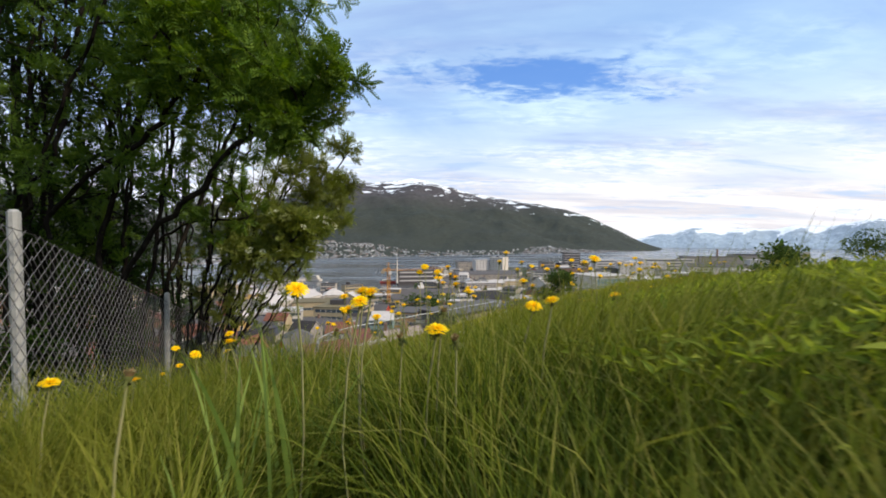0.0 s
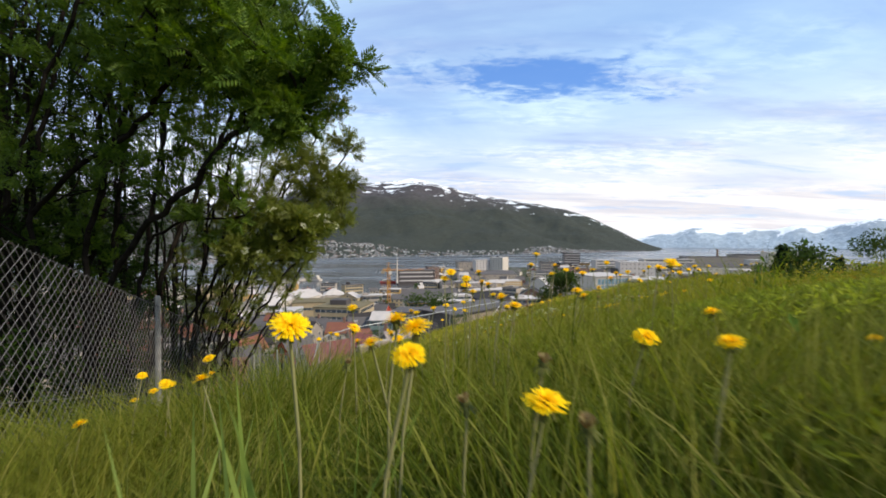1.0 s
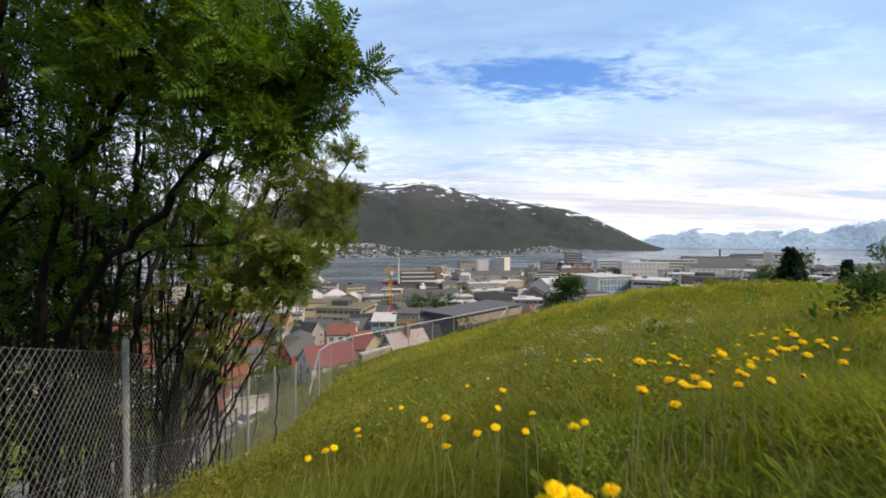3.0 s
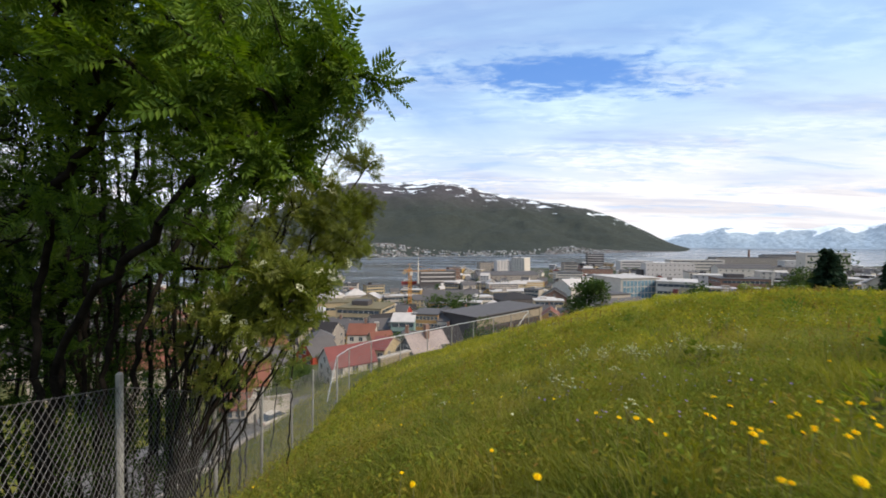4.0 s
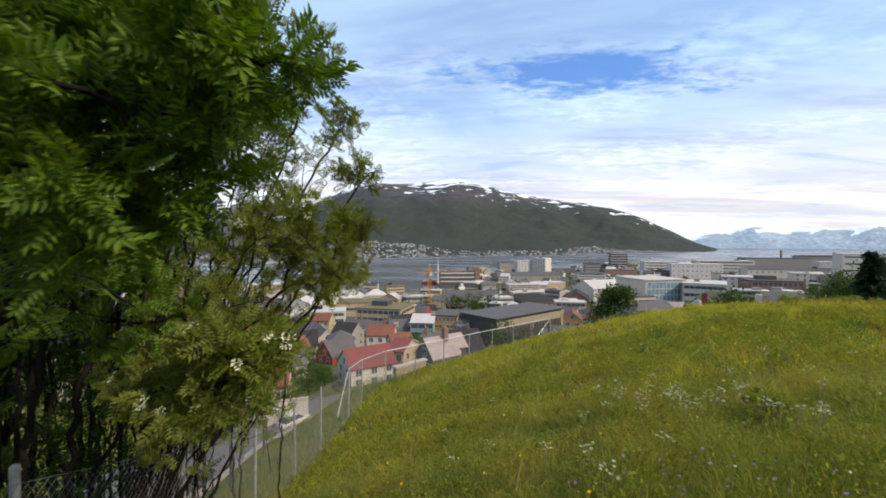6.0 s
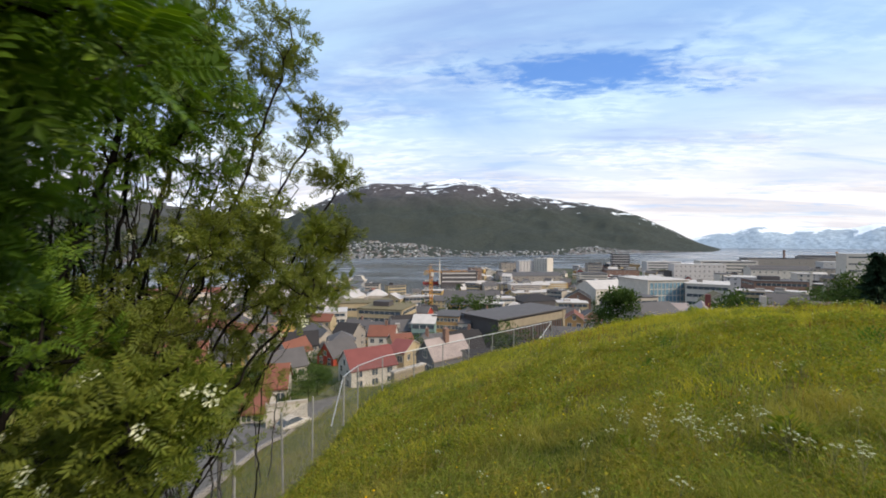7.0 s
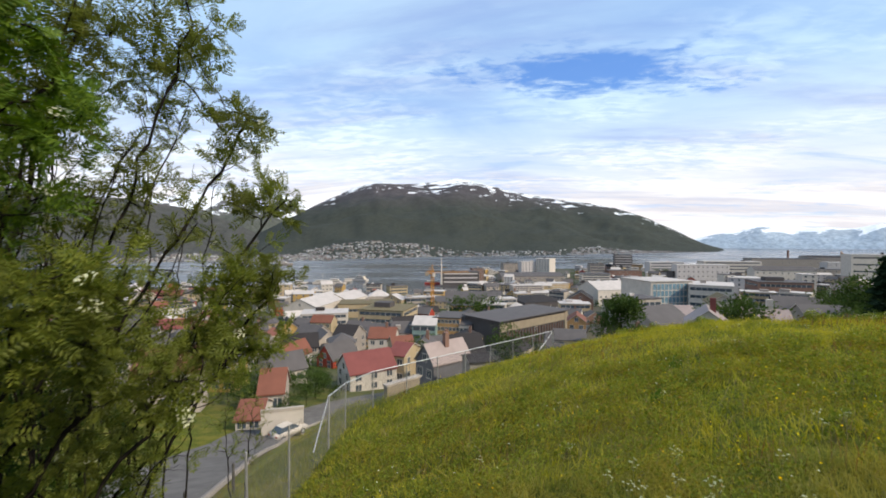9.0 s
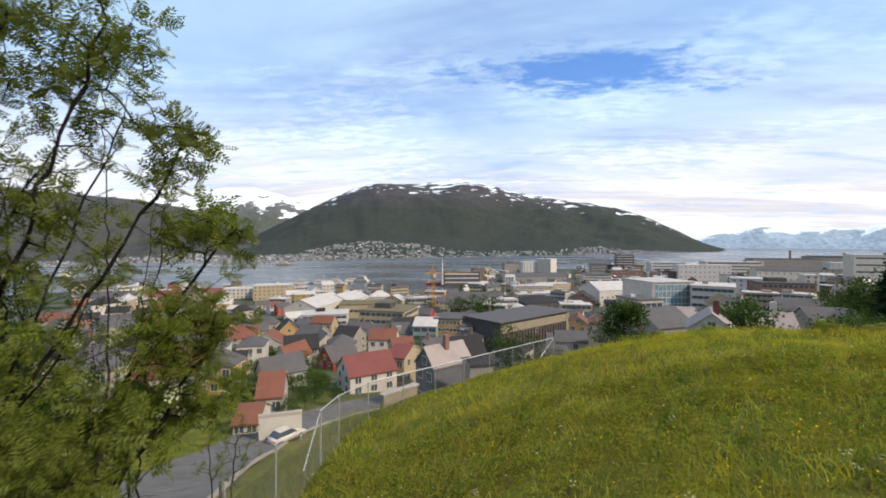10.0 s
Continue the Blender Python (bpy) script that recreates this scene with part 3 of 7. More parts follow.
        v, f = tubes(segs, 3)
        part("netting", mesh_np("fence_netting", v, f, M_WIRE), fence, None, "grey wire diamond mesh")


make_fence()

# ---- rowans ----
def unit(v):
    return v / max(np.linalg.norm(v), 1e-9)


def grow(rng, stems, targets, seg=0.16):
    """A branching skeleton: stems are polylines from the ground up; each target is joined to the nearest suitable node."""
    pos, par = [], []
    for line in stems:
        line = [np.array(p, float) for p in line]
        last = -1
        for a, b in zip(line[:-1], line[1:]):
            n = max(2, int(np.linalg.norm(b - a) / seg))
            for j in range(n):
                p = a + (b - a) * j / n + rng.normal(0, 0.018, 3)
                pos.append(p), par.append(last)
                last = len(pos) - 1
        pos.append(line[-1]), par.append(last)
    arr = np.zeros((len(pos) + len(targets) * 14, 3))
    arr[: len(pos)] = pos
    count = len(pos)
    tips = []
    near = np.array([np.min(np.linalg.norm(arr[:count] - t, axis=1)) for t in targets])
    for t in targets[np.argsort(near)]:
        d = t - arr[:count]
        dist = np.linalg.norm(d, axis=1)
        cost = dist * (1.25 - 0.45 * d[:, 2] / np.maximum(dist, 1e-6))
        k = int(np.argmin(cost))
        gap = dist[k]
        if gap < 0.06:
            tips.append(k)
            continue
        n = int(min(12, max(2, round(gap / seg))))
        side = rng.normal(0, 0.07 * gap, 3)
        side[2] += 0.05 * gap
        base, last = arr[k].copy(), k
        for j in range(1, n + 1):
            q = j / n
            arr[count] = base + (t - base) * q + side * math.sin(math.pi * q) + rng.normal(0, 0.008, 3)
            par.append(last)
            last = count
            count += 1
        tips.append(last)
    return arr[:count], np.array(par), np.array(tips)


def branch_mesh(pos, par, root, which, tip_r, power=0.43):
    load = np.ones(len(pos))
    for i in range(len(pos) - 1, -1, -1):
        if par[i] >= 0:
            load[par[i]] += load[i]
    r = np.minimum(tip_r * (load ** power), 0.085)
    i = np.nonzero((par >= 0) & (root == which))[0]
    segs = [(pos[par[k]], pos[k], min(r[par[k]], r[k] * 1.5), r[k]) for k in i]
    thick = [s for s in segs if s[2] > 0.015]
    thin = [s for s in segs if s[2] <= 0.015]
    v1, f1 = tubes(thick, 7) if thick else (np.zeros((0, 3)), np.zeros((0, 4), int))
    v2, f2 = tubes(thin, 4) if thin else (np.zeros((0, 3)), np.zeros((0, 4), int))
    return np.concatenate([v1, v2]), np.concatenate([f1, f2 + len(v1)])


def compound_leaf(pairs=5):
    """A feathered leaf along +x, one unit long: verts and quads, each leaflet folded along its rib."""
    v, f = [], []

    def leaflet(base, way, length, width):
        side = np.array([-way[1], way[0], 0])
        up = np.array([0, 0, 1.0])
        k = len(v)
        v.extend([base, base + way * length * 0.5 + side * width + up * width * 0.35, base + way * length - up * 0.02, base + way * length * 0.5 - side * width + up * width * 0.35])
        f.append((k, k + 1, k + 2, k + 3))

    for i in range(pairs):
        q = 0.22 + 0.72 * i / (pairs - 1)
        base = np.array([q, 0, -0.16 * q * q])
        for s in (1, -1):
            leaflet(base, unit(np.array([0.42, 0.9 * s, -0.10])), 0.34 - 0.07 * abs(q - 0.5), 0.062)
    leaflet(np.array([0.94, 0, -0.15]), np.array([1.0, 0, -0.15]), 0.30, 0.062)
    k = len(v)
    v.extend([np.array([0, 0.012, 0]), np.array([0, -0.012, 0]), np.array([1.0, -0.006, -0.16]), np.array([1.0, 0.006, -0.16])])
    f.append((k, k + 1, k + 2, k + 3))
    return np.array(v), np.array(f)


def scatter(rng, base_v, base_f, at, way, size, roll=0.5, up=0.55):
    """Copies of a small shape at the points, laid along way, joined into one set of verts and faces."""
    n = len(at)
    x = way / np.linalg.norm(way, axis=1, keepdims=True)
    z = np.tile([0, 0, up], (n, 1)) + rng.normal(0, roll, (n, 3))
    y = np.cross(z, x)
    y /= np.maximum(np.linalg.norm(y, axis=1, keepdims=True), 1e-6)
    z = np.cross(x, y)
    rot = np.stack([x, y, z], -1)
    v = np.einsum("nij,kj->nki", rot, base_v) * size[:, None, None] + at[:, None]
    f = base_f[None] + (np.arange(n) * len(base_v))[:, None, None]
    return v.reshape(-1, 3), f.reshape(-1, base_f.shape[1])


def blob_points(rng, n, blobs, cut=None):
    """Points through a union of ellipsoids (centre, radii, weight), thicker towards the outside."""
    out, w = [], np.array([b[2] for b in blobs], float)
    for c, r, share in blobs:
        m = int(n * share / w.sum())
        d = rng.normal(0, 1, (m, 3))
        d /= np.linalg.norm(d, axis=1, keepdims=True)
        q = rng.uniform(0.12, 1, (m, 1)) ** 0.5 * (1 + 0.10 * rng.normal(0, 1, (m, 1)))
        out.append(np.array(c) + d * q * np.array(r))
    p = np.concatenate(out)
    return p if cut is None else p[cut(p)]


def corymb(rng):
    """A flat cluster of small cream flowers, one unit across."""
    v, f = [], []
    for _ in range(34):
        a, r = rng.uniform(0, 6.28), 0.5 * math.sqrt(rng.uniform(0, 1))
        c = np.array([r * math.cos(a), r * math.sin(a), 0.16 * (1 - 4 * r * r) + rng.normal(0, 0.03)])
        s, b = rng.uniform(0.06, 0.095), rng.uniform(0, 6.28)
        k = len(v)
        v.extend([c + s * np.array([math.cos(b + j * 1.571), math.sin(b + j * 1.571), rng.normal(0, 0.25)]) for j in range(4)])
        f.append((k, k + 1, k + 2, k + 3))
    return np.array(v), np.array(f)


def rowan(seed, label, stems, blobs, n_twigs, leaves_per, leaf_size, mat, tip_r=0.0026, flowers=0, cut=None, flower_cut=None, pairs=5, power=0.43, along=0):
    rng = np.random.default_rng(seed)
    tree = tagged(new("rowan_tree"), label, "tree", "rowans behind the fence")
    targets = blob_points(rng, n_twigs, blobs, cut)
    if along:           # short leafy twigs along the upper part of each stem
        extra = []
        for _ in range(along):
            line = [np.array(p, float) for p in stems[rng.integers(len(stems))]]
            q = rng.uniform(0.42, 1.0) ** 0.8 * (len(line) - 1)
            k = min(int(q), len(line) - 2)
            extra.append(line[k] + (line[k + 1] - line[k]) * (q - k) + rng.normal(0, 0.13, 3) + np.array([0, 0, 0.05]))
        targets = np.concatenate([targets, np.array(extra)])
    pos, par, tips = grow(rng, stems, targets)
    root = np.arange(len(pos))
    for i in range(len(pos)):
        if par[i] >= 0:
            root[i] = root[par[i]]
    for which in np.unique(root):
        v, f = branch_mesh(pos, par, root, which, tip_r, power)
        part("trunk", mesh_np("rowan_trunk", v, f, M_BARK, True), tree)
    # leaves stand in rosettes at the ends of twigs and along the last stretch
    lv, lf = compound_leaf(pairs)
    here = pos[tips]
    back = pos[np.maximum(par[tips], 0)]
    way = here - back
    way /= np.maximum(np.linalg.norm(way, axis=1, keepdims=True), 1e-6)
    idx = np.repeat(np.arange(len(tips)), leaves_per)
    k = rng.uniform(0, 1, (len(idx), 1)) ** 1.6
    p = here[idx] + (back[idx] - here[idx]) * k * 1.3 + rng.normal(0, 0.012, (len(idx), 3))
    d = way[idx] * 0.7 + rng.normal(0, 0.62, (len(idx), 3))
    d[:, 2] += 0.12
    size = leaf_size * rng.uniform(0.6, 1.25, len(idx))
    cv, cf = scatter(rng, lv, lf, p, d, size)
    tagged(part("crown", mesh_np("rowan_crown", cv, cf, mat), tree), kind="stuff")
    if flowers:
        good = np.nonzero(flower_cut(here))[0] if flower_cut else np.arange(len(tips))
        for i in rng.choice(good, min(flowers, len(good)), replace=False):
            fv, ff = corymb(rng)
            s = rng.uniform(0.07, 0.115)
            q = Vector(way[i] + np.array([0.15, -0.25, 0.9])).to_track_quat("Z", "Y").to_matrix().to_4x4()
            part("blossom", mesh_np("rowan_blossom", fv * s, ff, M_CREAM), tree, Matrix.Translation(here[i] + way[i] * 0.03) @ q)
    return tree


def gz(x, y):
    return float(ground_z(np.array([x]), np.array([y]))[0])


def stem(x, y, *pts):
    return [(x, y, gz(x, y) - 0.2), *pts]


def thicket_stems(seed, n, x0, x1, y0, y1, top0, top1, level=0.75):
    """Many thin upright stems with long level branches."""
    rng = random.Random(seed)
    out = []
    for _ in range(n):
        x, y = rng.uniform(x0, x1), rng.uniform(y0, y1)
        dx, dy = rng.uniform(-0.5, 0.7), rng.uniform(-0.5, 0.4)
        top = rng.uniform(top0, top1)
        low = gz(x, y)
        out.append(stem(x, y, (x + dx * 0.15, y + dy * 0.15, low + (top - low) * 0.3), (x + dx * 0.3 + rng.uniform(-0.12, 0.12), y + dy * 0.5, low + (top - low) * 0.6), (x + dx, y + dy, top)))
        if rng.random() < level:         # a level branch that reaches towards the light
            q = rng.uniform(0.25, 0.6)
            bx, by, bz = x + dx * 0.2, y + dy * 0.2, low + (top - low) * q
            reach = rng.uniform(0.9, 1.9)
            out.append([(bx, by, bz), (bx + reach * 0.5, by - 0.1, bz + 0.12), (bx + reach, by - rng.uniform(0, 0.4), bz + rng.uniform(0.15, 0.5))])
    return out


# the dark rowan whose limbs hang over the fence towards the meadow
rowan(11, "dark green many-stemmed rowan leaning over the fence",
      [stem(-4.0, 4.75, (-3.75, 4.6, -1.2), (-3.35, 4.4, -0.3), (-2.85, 4.15, 0.2), (-2.3, 3.95, 0.5), (-1.9, 3.82, 0.9), (-1.45, 3.62, 1.05), (-1.05, 3.5, 1.30), (-0.82, 3.45, 1.36)),
       stem(-4.2, 4.5, (-4.25, 4.5, -0.6), (-4.3, 4.5, 0.4), (-4.1, 4.6, 2.0), (-3.7, 4.7, 4.6)),
       stem(-4.0, 5.2, (-3.75, 5.2, -0.8), (-3.55, 5.2, 0.2), (-3.3, 5.1, 1.4), (-2.6, 4.6, 3.4)),
       stem(-4.5, 5.6, (-4.3, 5.6, 0.2), (-3.85, 5.4, 2.1), (-3.7, 5.5, 5.0)),
       stem(-4.0, 5.5, (-3.7, 5.6, -0.4), (-3.2, 5.7, 0.9), (-2.7, 5.7, 2.0), (-2.3, 5.6, 2.9)),
       stem(-5.0, 4.6, (-5.1, 4.7, 0.5), (-5.0, 4.8, 4.6)), stem(-4.1, 4.9, (-3.9, 4.7, 0.0), (-3.0, 4.2, 1.5), (-2.1, 3.7, 2.6)),
       stem(-4.7, 3.4, (-4.6, 3.4, 0.3), (-4.2, 3.5, 4.0)), stem(-4.5, 4.1, (-4.2, 4.0, -0.2), (-3.3, 3.6, 1.2), (-2.3, 3.2, 2.4)),
       [(-4.28, 4.5, 0.3), (-3.6, 4.3, 0.75), (-2.9, 4.0, 0.95), (-2.1, 3.6, 1.5)], [(-3.6, 5.2, 0.0), (-3.0, 5.0, 0.25), (-2.3, 4.9, 0.3)], [(-4.28, 4.5, 0.0), (-4.7, 4.0, 0.5), (-5.0, 3.6, 0.7)]],
      [((-1.95, 3.52, 1.62), (0.90, 0.70, 0.60), 0.58), ((-1.36, 3.45, 1.22), (0.46, 0.45, 0.30), 0.20), ((-0.84, 3.43, 1.37), (0.22, 0.15, 0.10), 0.05), ((-1.30, 3.5, 0.98), (0.32, 0.40, 0.24), 0.12), ((-1.85, 4.1, 2.5), (0.90, 0.8, 0.8), 0.36),
       ((-2.45, 5.7, 2.1), (0.75, 0.6, 0.8), 0.34), ((-3.1, 4.6, 2.1), (1.3, 1.4, 1.1), 0.32), ((-2.9, 4.4, 3.8), (2.0, 1.8, 1.1), 0.7), ((-4.3, 4.4, 1.4), (0.9, 1.6, 1.9), 0.14), ((-2.8, 4.5, 0.75), (0.9, 0.7, 0.45), 0.16), ((-4.6, 5.0, 0.1), (0.8, 1.2, 0.8), 0.20)],
      880, 9, 0.138, M_ROWAN_M, flowers=30, pairs=6, along=200, power=0.41)
# the light many-stemmed one further along: many thin limbs that fan out from one root
def fan(seed, x, y, tips):
    rng = random.Random(seed)
    out = []
    for tx, ty, tz in tips:
        bx, by = x + rng.uniform(-0.25, 0.25), y + rng.uniform(-0.3, 0.3)
        bz = gz(bx, by)
        way = [(bx, by, bz - 0.2)]
        for q, rise in ((0.22, 0.30), (0.42, 0.50), (0.62, 0.68), (0.82, 0.86)):
            way.append((bx + (tx - bx) * q + rng.uniform(-0.06, 0.06), by + (ty - by) * q + rng.uniform(-0.06, 0.06), bz + (tz - bz) * rise + rng.uniform(-0.05, 0.05)))
        out.append(way + [(tx, ty, tz)])
    return out


rowan(12, "thin light green rowan with cream blossom behind the fence",
      fan(3, -3.85, 6.25, ((-1.9, 7.5, 2.5), (-1.62, 7.6, 1.75), (-1.6, 7.4, 1.0), (-2.0, 6.9, 3.0), (-2.6, 7.8, 3.0), (-1.65, 6.3, 0.5), (-1.75, 6.05, 1.0), (-1.9, 5.7, 1.25), (-2.1, 5.4, 0.6), (-2.0, 7.7, 0.5), (-2.6, 7.1, 2.3), (-3.2, 7.0, 2.6),
                           (-3.0, 7.2, 3.8), (-3.5, 6.9, 4.2), (-2.3, 6.6, 2.0), (-2.4, 5.3, 0.3), (-2.5, 6.6, 3.4), (-1.9, 6.8, 1.5), (-2.2, 8.0, 1.2), (-2.3, 5.9, 1.8), (-2.1, 7.0, -0.1), (-2.4, 6.0, -0.3), (-3.3, 6.2, 2.6), (-3.9, 6.6, 3.4)))
      + thicket_stems(21, 7, -4.3, -3.2, 6.3, 8.4, 1.4, 3.0, 0.0),
      [((-1.95, 5.8, 1.0), (0.36, 0.45, 0.36), 0.22), ((-1.75, 6.4, 0.55), (0.36, 0.5, 0.32), 0.20), ((-1.80, 7.35, 1.0), (0.32, 0.5, 0.30), 0.18), ((-1.85, 7.55, 1.75), (0.34, 0.35, 0.20), 0.11),
       ((-2.0, 7.45, 2.4), (0.24, 0.3, 0.28), 0.10), ((-2.2, 7.0, 3.0), (0.42, 0.5, 0.5), 0.18), ((-2.9, 7.1, 2.7), (0.7, 0.7, 0.8), 0.22), ((-3.4, 7.1, 3.7), (0.8, 0.8, 1.2), 0.40), ((-3.1, 6.3, 2.7), (0.7, 0.6, 0.8), 0.26), ((-3.9, 6.6, 2.4), (0.6, 0.7, 1.1), 0.20),
       ((-2.4, 5.3, 0.40), (0.5, 0.45, 0.30), 0.14), ((-2.10, 7.6, 0.45), (0.5, 0.45, 0.28), 0.14), ((-2.6, 6.3, -0.2), (0.6, 0.7, 0.5), 0.12), ((-3.4, 6.3, -0.5), (0.5, 0.7, 0.7), 0.08)],
      700, 9, 0.118, M_ROWAN_Y, flowers=90, pairs=5, tip_r=0.0022, power=0.40, along=520)
# a flowering limb that hangs over the fence above the meadow's edge
rowan(13, "flowering rowan limb with large bright leaves over the fence",
      [stem(-3.6, 5.3, (-3.2, 5.2, -1.0), (-2.5, 4.95, -0.2), (-1.9, 4.75, 0.2), (-1.5, 4.65, 0.36)), [(-2.5, 4.95, -0.2), (-1.9, 4.6, -0.1), (-1.6, 4.5, 0.05)]],
      [((-1.62, 4.62, 0.20), (0.36, 0.28, 0.15), 1.0), ((-1.75, 4.6, -0.06), (0.40, 0.30, 0.16), 0.8), ((-2.3, 4.8, -0.1), (0.30, 0.25, 0.25), 0.35)],
      150, 7, 0.130, M_ROWAN_Y, flowers=34, pairs=6)
# the thicket behind, in the leaf colour darkened for shade
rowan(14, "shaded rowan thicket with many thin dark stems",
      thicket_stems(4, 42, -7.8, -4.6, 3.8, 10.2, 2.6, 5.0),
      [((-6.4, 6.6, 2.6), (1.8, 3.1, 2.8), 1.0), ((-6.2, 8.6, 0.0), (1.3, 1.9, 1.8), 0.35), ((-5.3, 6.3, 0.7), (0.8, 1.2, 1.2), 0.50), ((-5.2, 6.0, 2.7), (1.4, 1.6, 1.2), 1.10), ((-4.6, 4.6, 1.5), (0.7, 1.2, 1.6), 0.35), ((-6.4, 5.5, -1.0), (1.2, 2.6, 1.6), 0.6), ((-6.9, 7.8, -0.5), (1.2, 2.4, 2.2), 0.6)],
      1450, 8, 0.18, M_ROWAN_SHADE, tip_r=0.0036, pairs=3)
# stands out of view, added to keep skylight off the thicket's inside
rowan(19, "unseen tall dense rowan added to shade the thicket",
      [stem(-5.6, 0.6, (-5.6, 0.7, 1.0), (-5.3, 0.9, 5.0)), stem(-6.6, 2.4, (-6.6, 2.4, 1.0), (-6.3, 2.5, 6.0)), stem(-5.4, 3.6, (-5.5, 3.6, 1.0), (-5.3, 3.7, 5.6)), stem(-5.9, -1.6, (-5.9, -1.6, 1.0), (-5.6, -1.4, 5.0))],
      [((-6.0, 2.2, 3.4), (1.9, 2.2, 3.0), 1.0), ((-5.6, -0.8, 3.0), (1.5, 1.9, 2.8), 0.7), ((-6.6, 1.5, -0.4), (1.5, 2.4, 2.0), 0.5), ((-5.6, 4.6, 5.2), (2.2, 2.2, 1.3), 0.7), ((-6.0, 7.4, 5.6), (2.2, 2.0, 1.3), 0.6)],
      700, 8, 0.27, M_ROWAN_SHADE, pairs=3)
rowan(16, "shaded rowan further down the bank",
      [stem(-10.0, 9.0, (-10.0, 9.0, -1.0), (-9.8, 9.0, 4.0)), stem(-11.5, 6.5, (-11.4, 6.5, -1.0), (-11.2, 6.5, 4.5)),
       stem(-9.0, 11.0, (-9.0, 11.0, -2.0), (-8.8, 11.0, 2.5)), stem(-9.6, 5.0, (-9.6, 5.0, 0.0), (-9.5, 5.0, 4.5))],
      [((-10.2, 8.0, 0.6), (2.4, 3.6, 4.2), 1.0), ((-8.6, 10.6, -2.4), (1.5, 1.9, 2.2), 0.4)],
      450, 8, 0.26, M_ROWAN_SHADE, pairs=3)
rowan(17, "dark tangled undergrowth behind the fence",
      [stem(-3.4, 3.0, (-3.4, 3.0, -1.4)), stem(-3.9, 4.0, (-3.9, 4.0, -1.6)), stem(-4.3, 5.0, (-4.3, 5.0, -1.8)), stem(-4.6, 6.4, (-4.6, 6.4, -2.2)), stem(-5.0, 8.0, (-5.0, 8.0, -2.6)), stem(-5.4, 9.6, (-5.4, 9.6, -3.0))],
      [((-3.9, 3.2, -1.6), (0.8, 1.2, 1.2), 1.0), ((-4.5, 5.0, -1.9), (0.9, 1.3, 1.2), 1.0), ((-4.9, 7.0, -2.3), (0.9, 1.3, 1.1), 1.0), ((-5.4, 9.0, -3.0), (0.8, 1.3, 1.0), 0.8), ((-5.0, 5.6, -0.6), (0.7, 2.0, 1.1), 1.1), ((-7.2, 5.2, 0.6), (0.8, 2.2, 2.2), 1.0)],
      620, 8, 0.17, M_ROWAN_SHADE, pairs=3)
rowan(18, "dense dark rowan thicket on the lower bank",
      thicket_stems(9, 16, -10.5, -7.4, 9.5, 14.0, -0.5, 2.0),
      [((-8.6, 12.6, -2.0), (1.4, 2.2, 2.4), 1.0), ((-8.0, 10.2, -1.2), (1.2, 1.6, 2.3), 0.8), ((-9.8, 10.5, 0.2), (1.3, 1.8, 2.0), 0.6)],
      420, 8, 0.21, M_ROWAN_SHADE, pairs=3)
rowan(15, "small pale sapling beside the road",
      [stem(-6.9, 15.2, (-6.8, 15.2, -6.0), (-6.6, 15.2, -3.9)), stem(-7.0, 15.0, (-7.2, 15.0, -5.0), (-7.3, 15.1, -3.4))],
      [((-6.9, 15.2, -4.0), (0.9, 0.9, 1.2), 1.0)],
      80, 5, 0.13, M_ROWAN_Y, pairs=4)

# ---- meadow ----
def inside(x, y):
    left = x - (np.interp(y, FENCE_Y, FENCE_X) - 0.1)
    far_fence = (y - 22.6) * 0.732 - (x + 5.06) * 0.681
    ok = (left > 0) & ~((y > 19) & (far_fence > 0.1) & (x < 4.5))
    return ok & (y < np.interp(x, [4.5, 11, 14, 40], [32.0, 34.0, 27.0, 27.0]))


def blades(rng, x, y, height, width, bend, mat, name, label, category, lean=(0.0, 0.0), cuts=3):
    n = len(x)
    z = ground_z(x, y) - 0.02
    a = rng.uniform(0, 2 * np.pi, n)
    dx, dy = np.cos(a), np.sin(a)
    b = bend * rng.uniform(0.2, 1.3, n)
    verts, faces = [], []
    f = np.linspace(0, 1, cuts + 1)
    turn = rng.uniform(0, 2 * np.pi, n)
    sx, sy = np.cos(turn), np.sin(turn)
    for q in f:
        h = height * (q - 0.35 * b * q * q)
        out = height * b * q * q
        cx, cy, cz = x + dx * out + lean[0] * height * q * q, y + dy * out + lean[1] * height * q * q, z + h
        w = width * (1 - q) ** 0.55 * (0.55 + 0.45 * np.minimum(1, q * 6))
        if q < 1:
            verts += [np.stack([cx - sx * w, cy - sy * w, cz], -1), np.stack([cx + sx * w, cy + sy * w, cz], -1)]
        else:
            verts += [np.stack([cx, cy, cz], -1)]
    v = np.stack(verts, 1)
    k = v.shape[1]
    base = (np.arange(n) * k)[:, None]
    tri = []
    for i in range(cuts - 1):
        o = 2 * i
        tri += [(o, o + 1, o + 3), (o, o + 3, o + 2)]
    o = 2 * (cuts - 1)
    tri.append((o, o + 1, o + 2))
    f = (base[:, :, None] + np.array(tri)[None]).reshape(-1, 3)
    ob = new(name, mesh_np(name, v.reshape(-1, 3), f, mat))
    return tagged(ob, label, category, kind="stuff")


def field(rng, n, x0, x1, y0, y1, keep=None):
    x, y = rng.uniform(x0, x1, n), rng.uniform(y0, y1, n)
    ok = inside(x, y)
    if keep is not None:
        ok &= keep(x, y)
    return x[ok], y[ok]


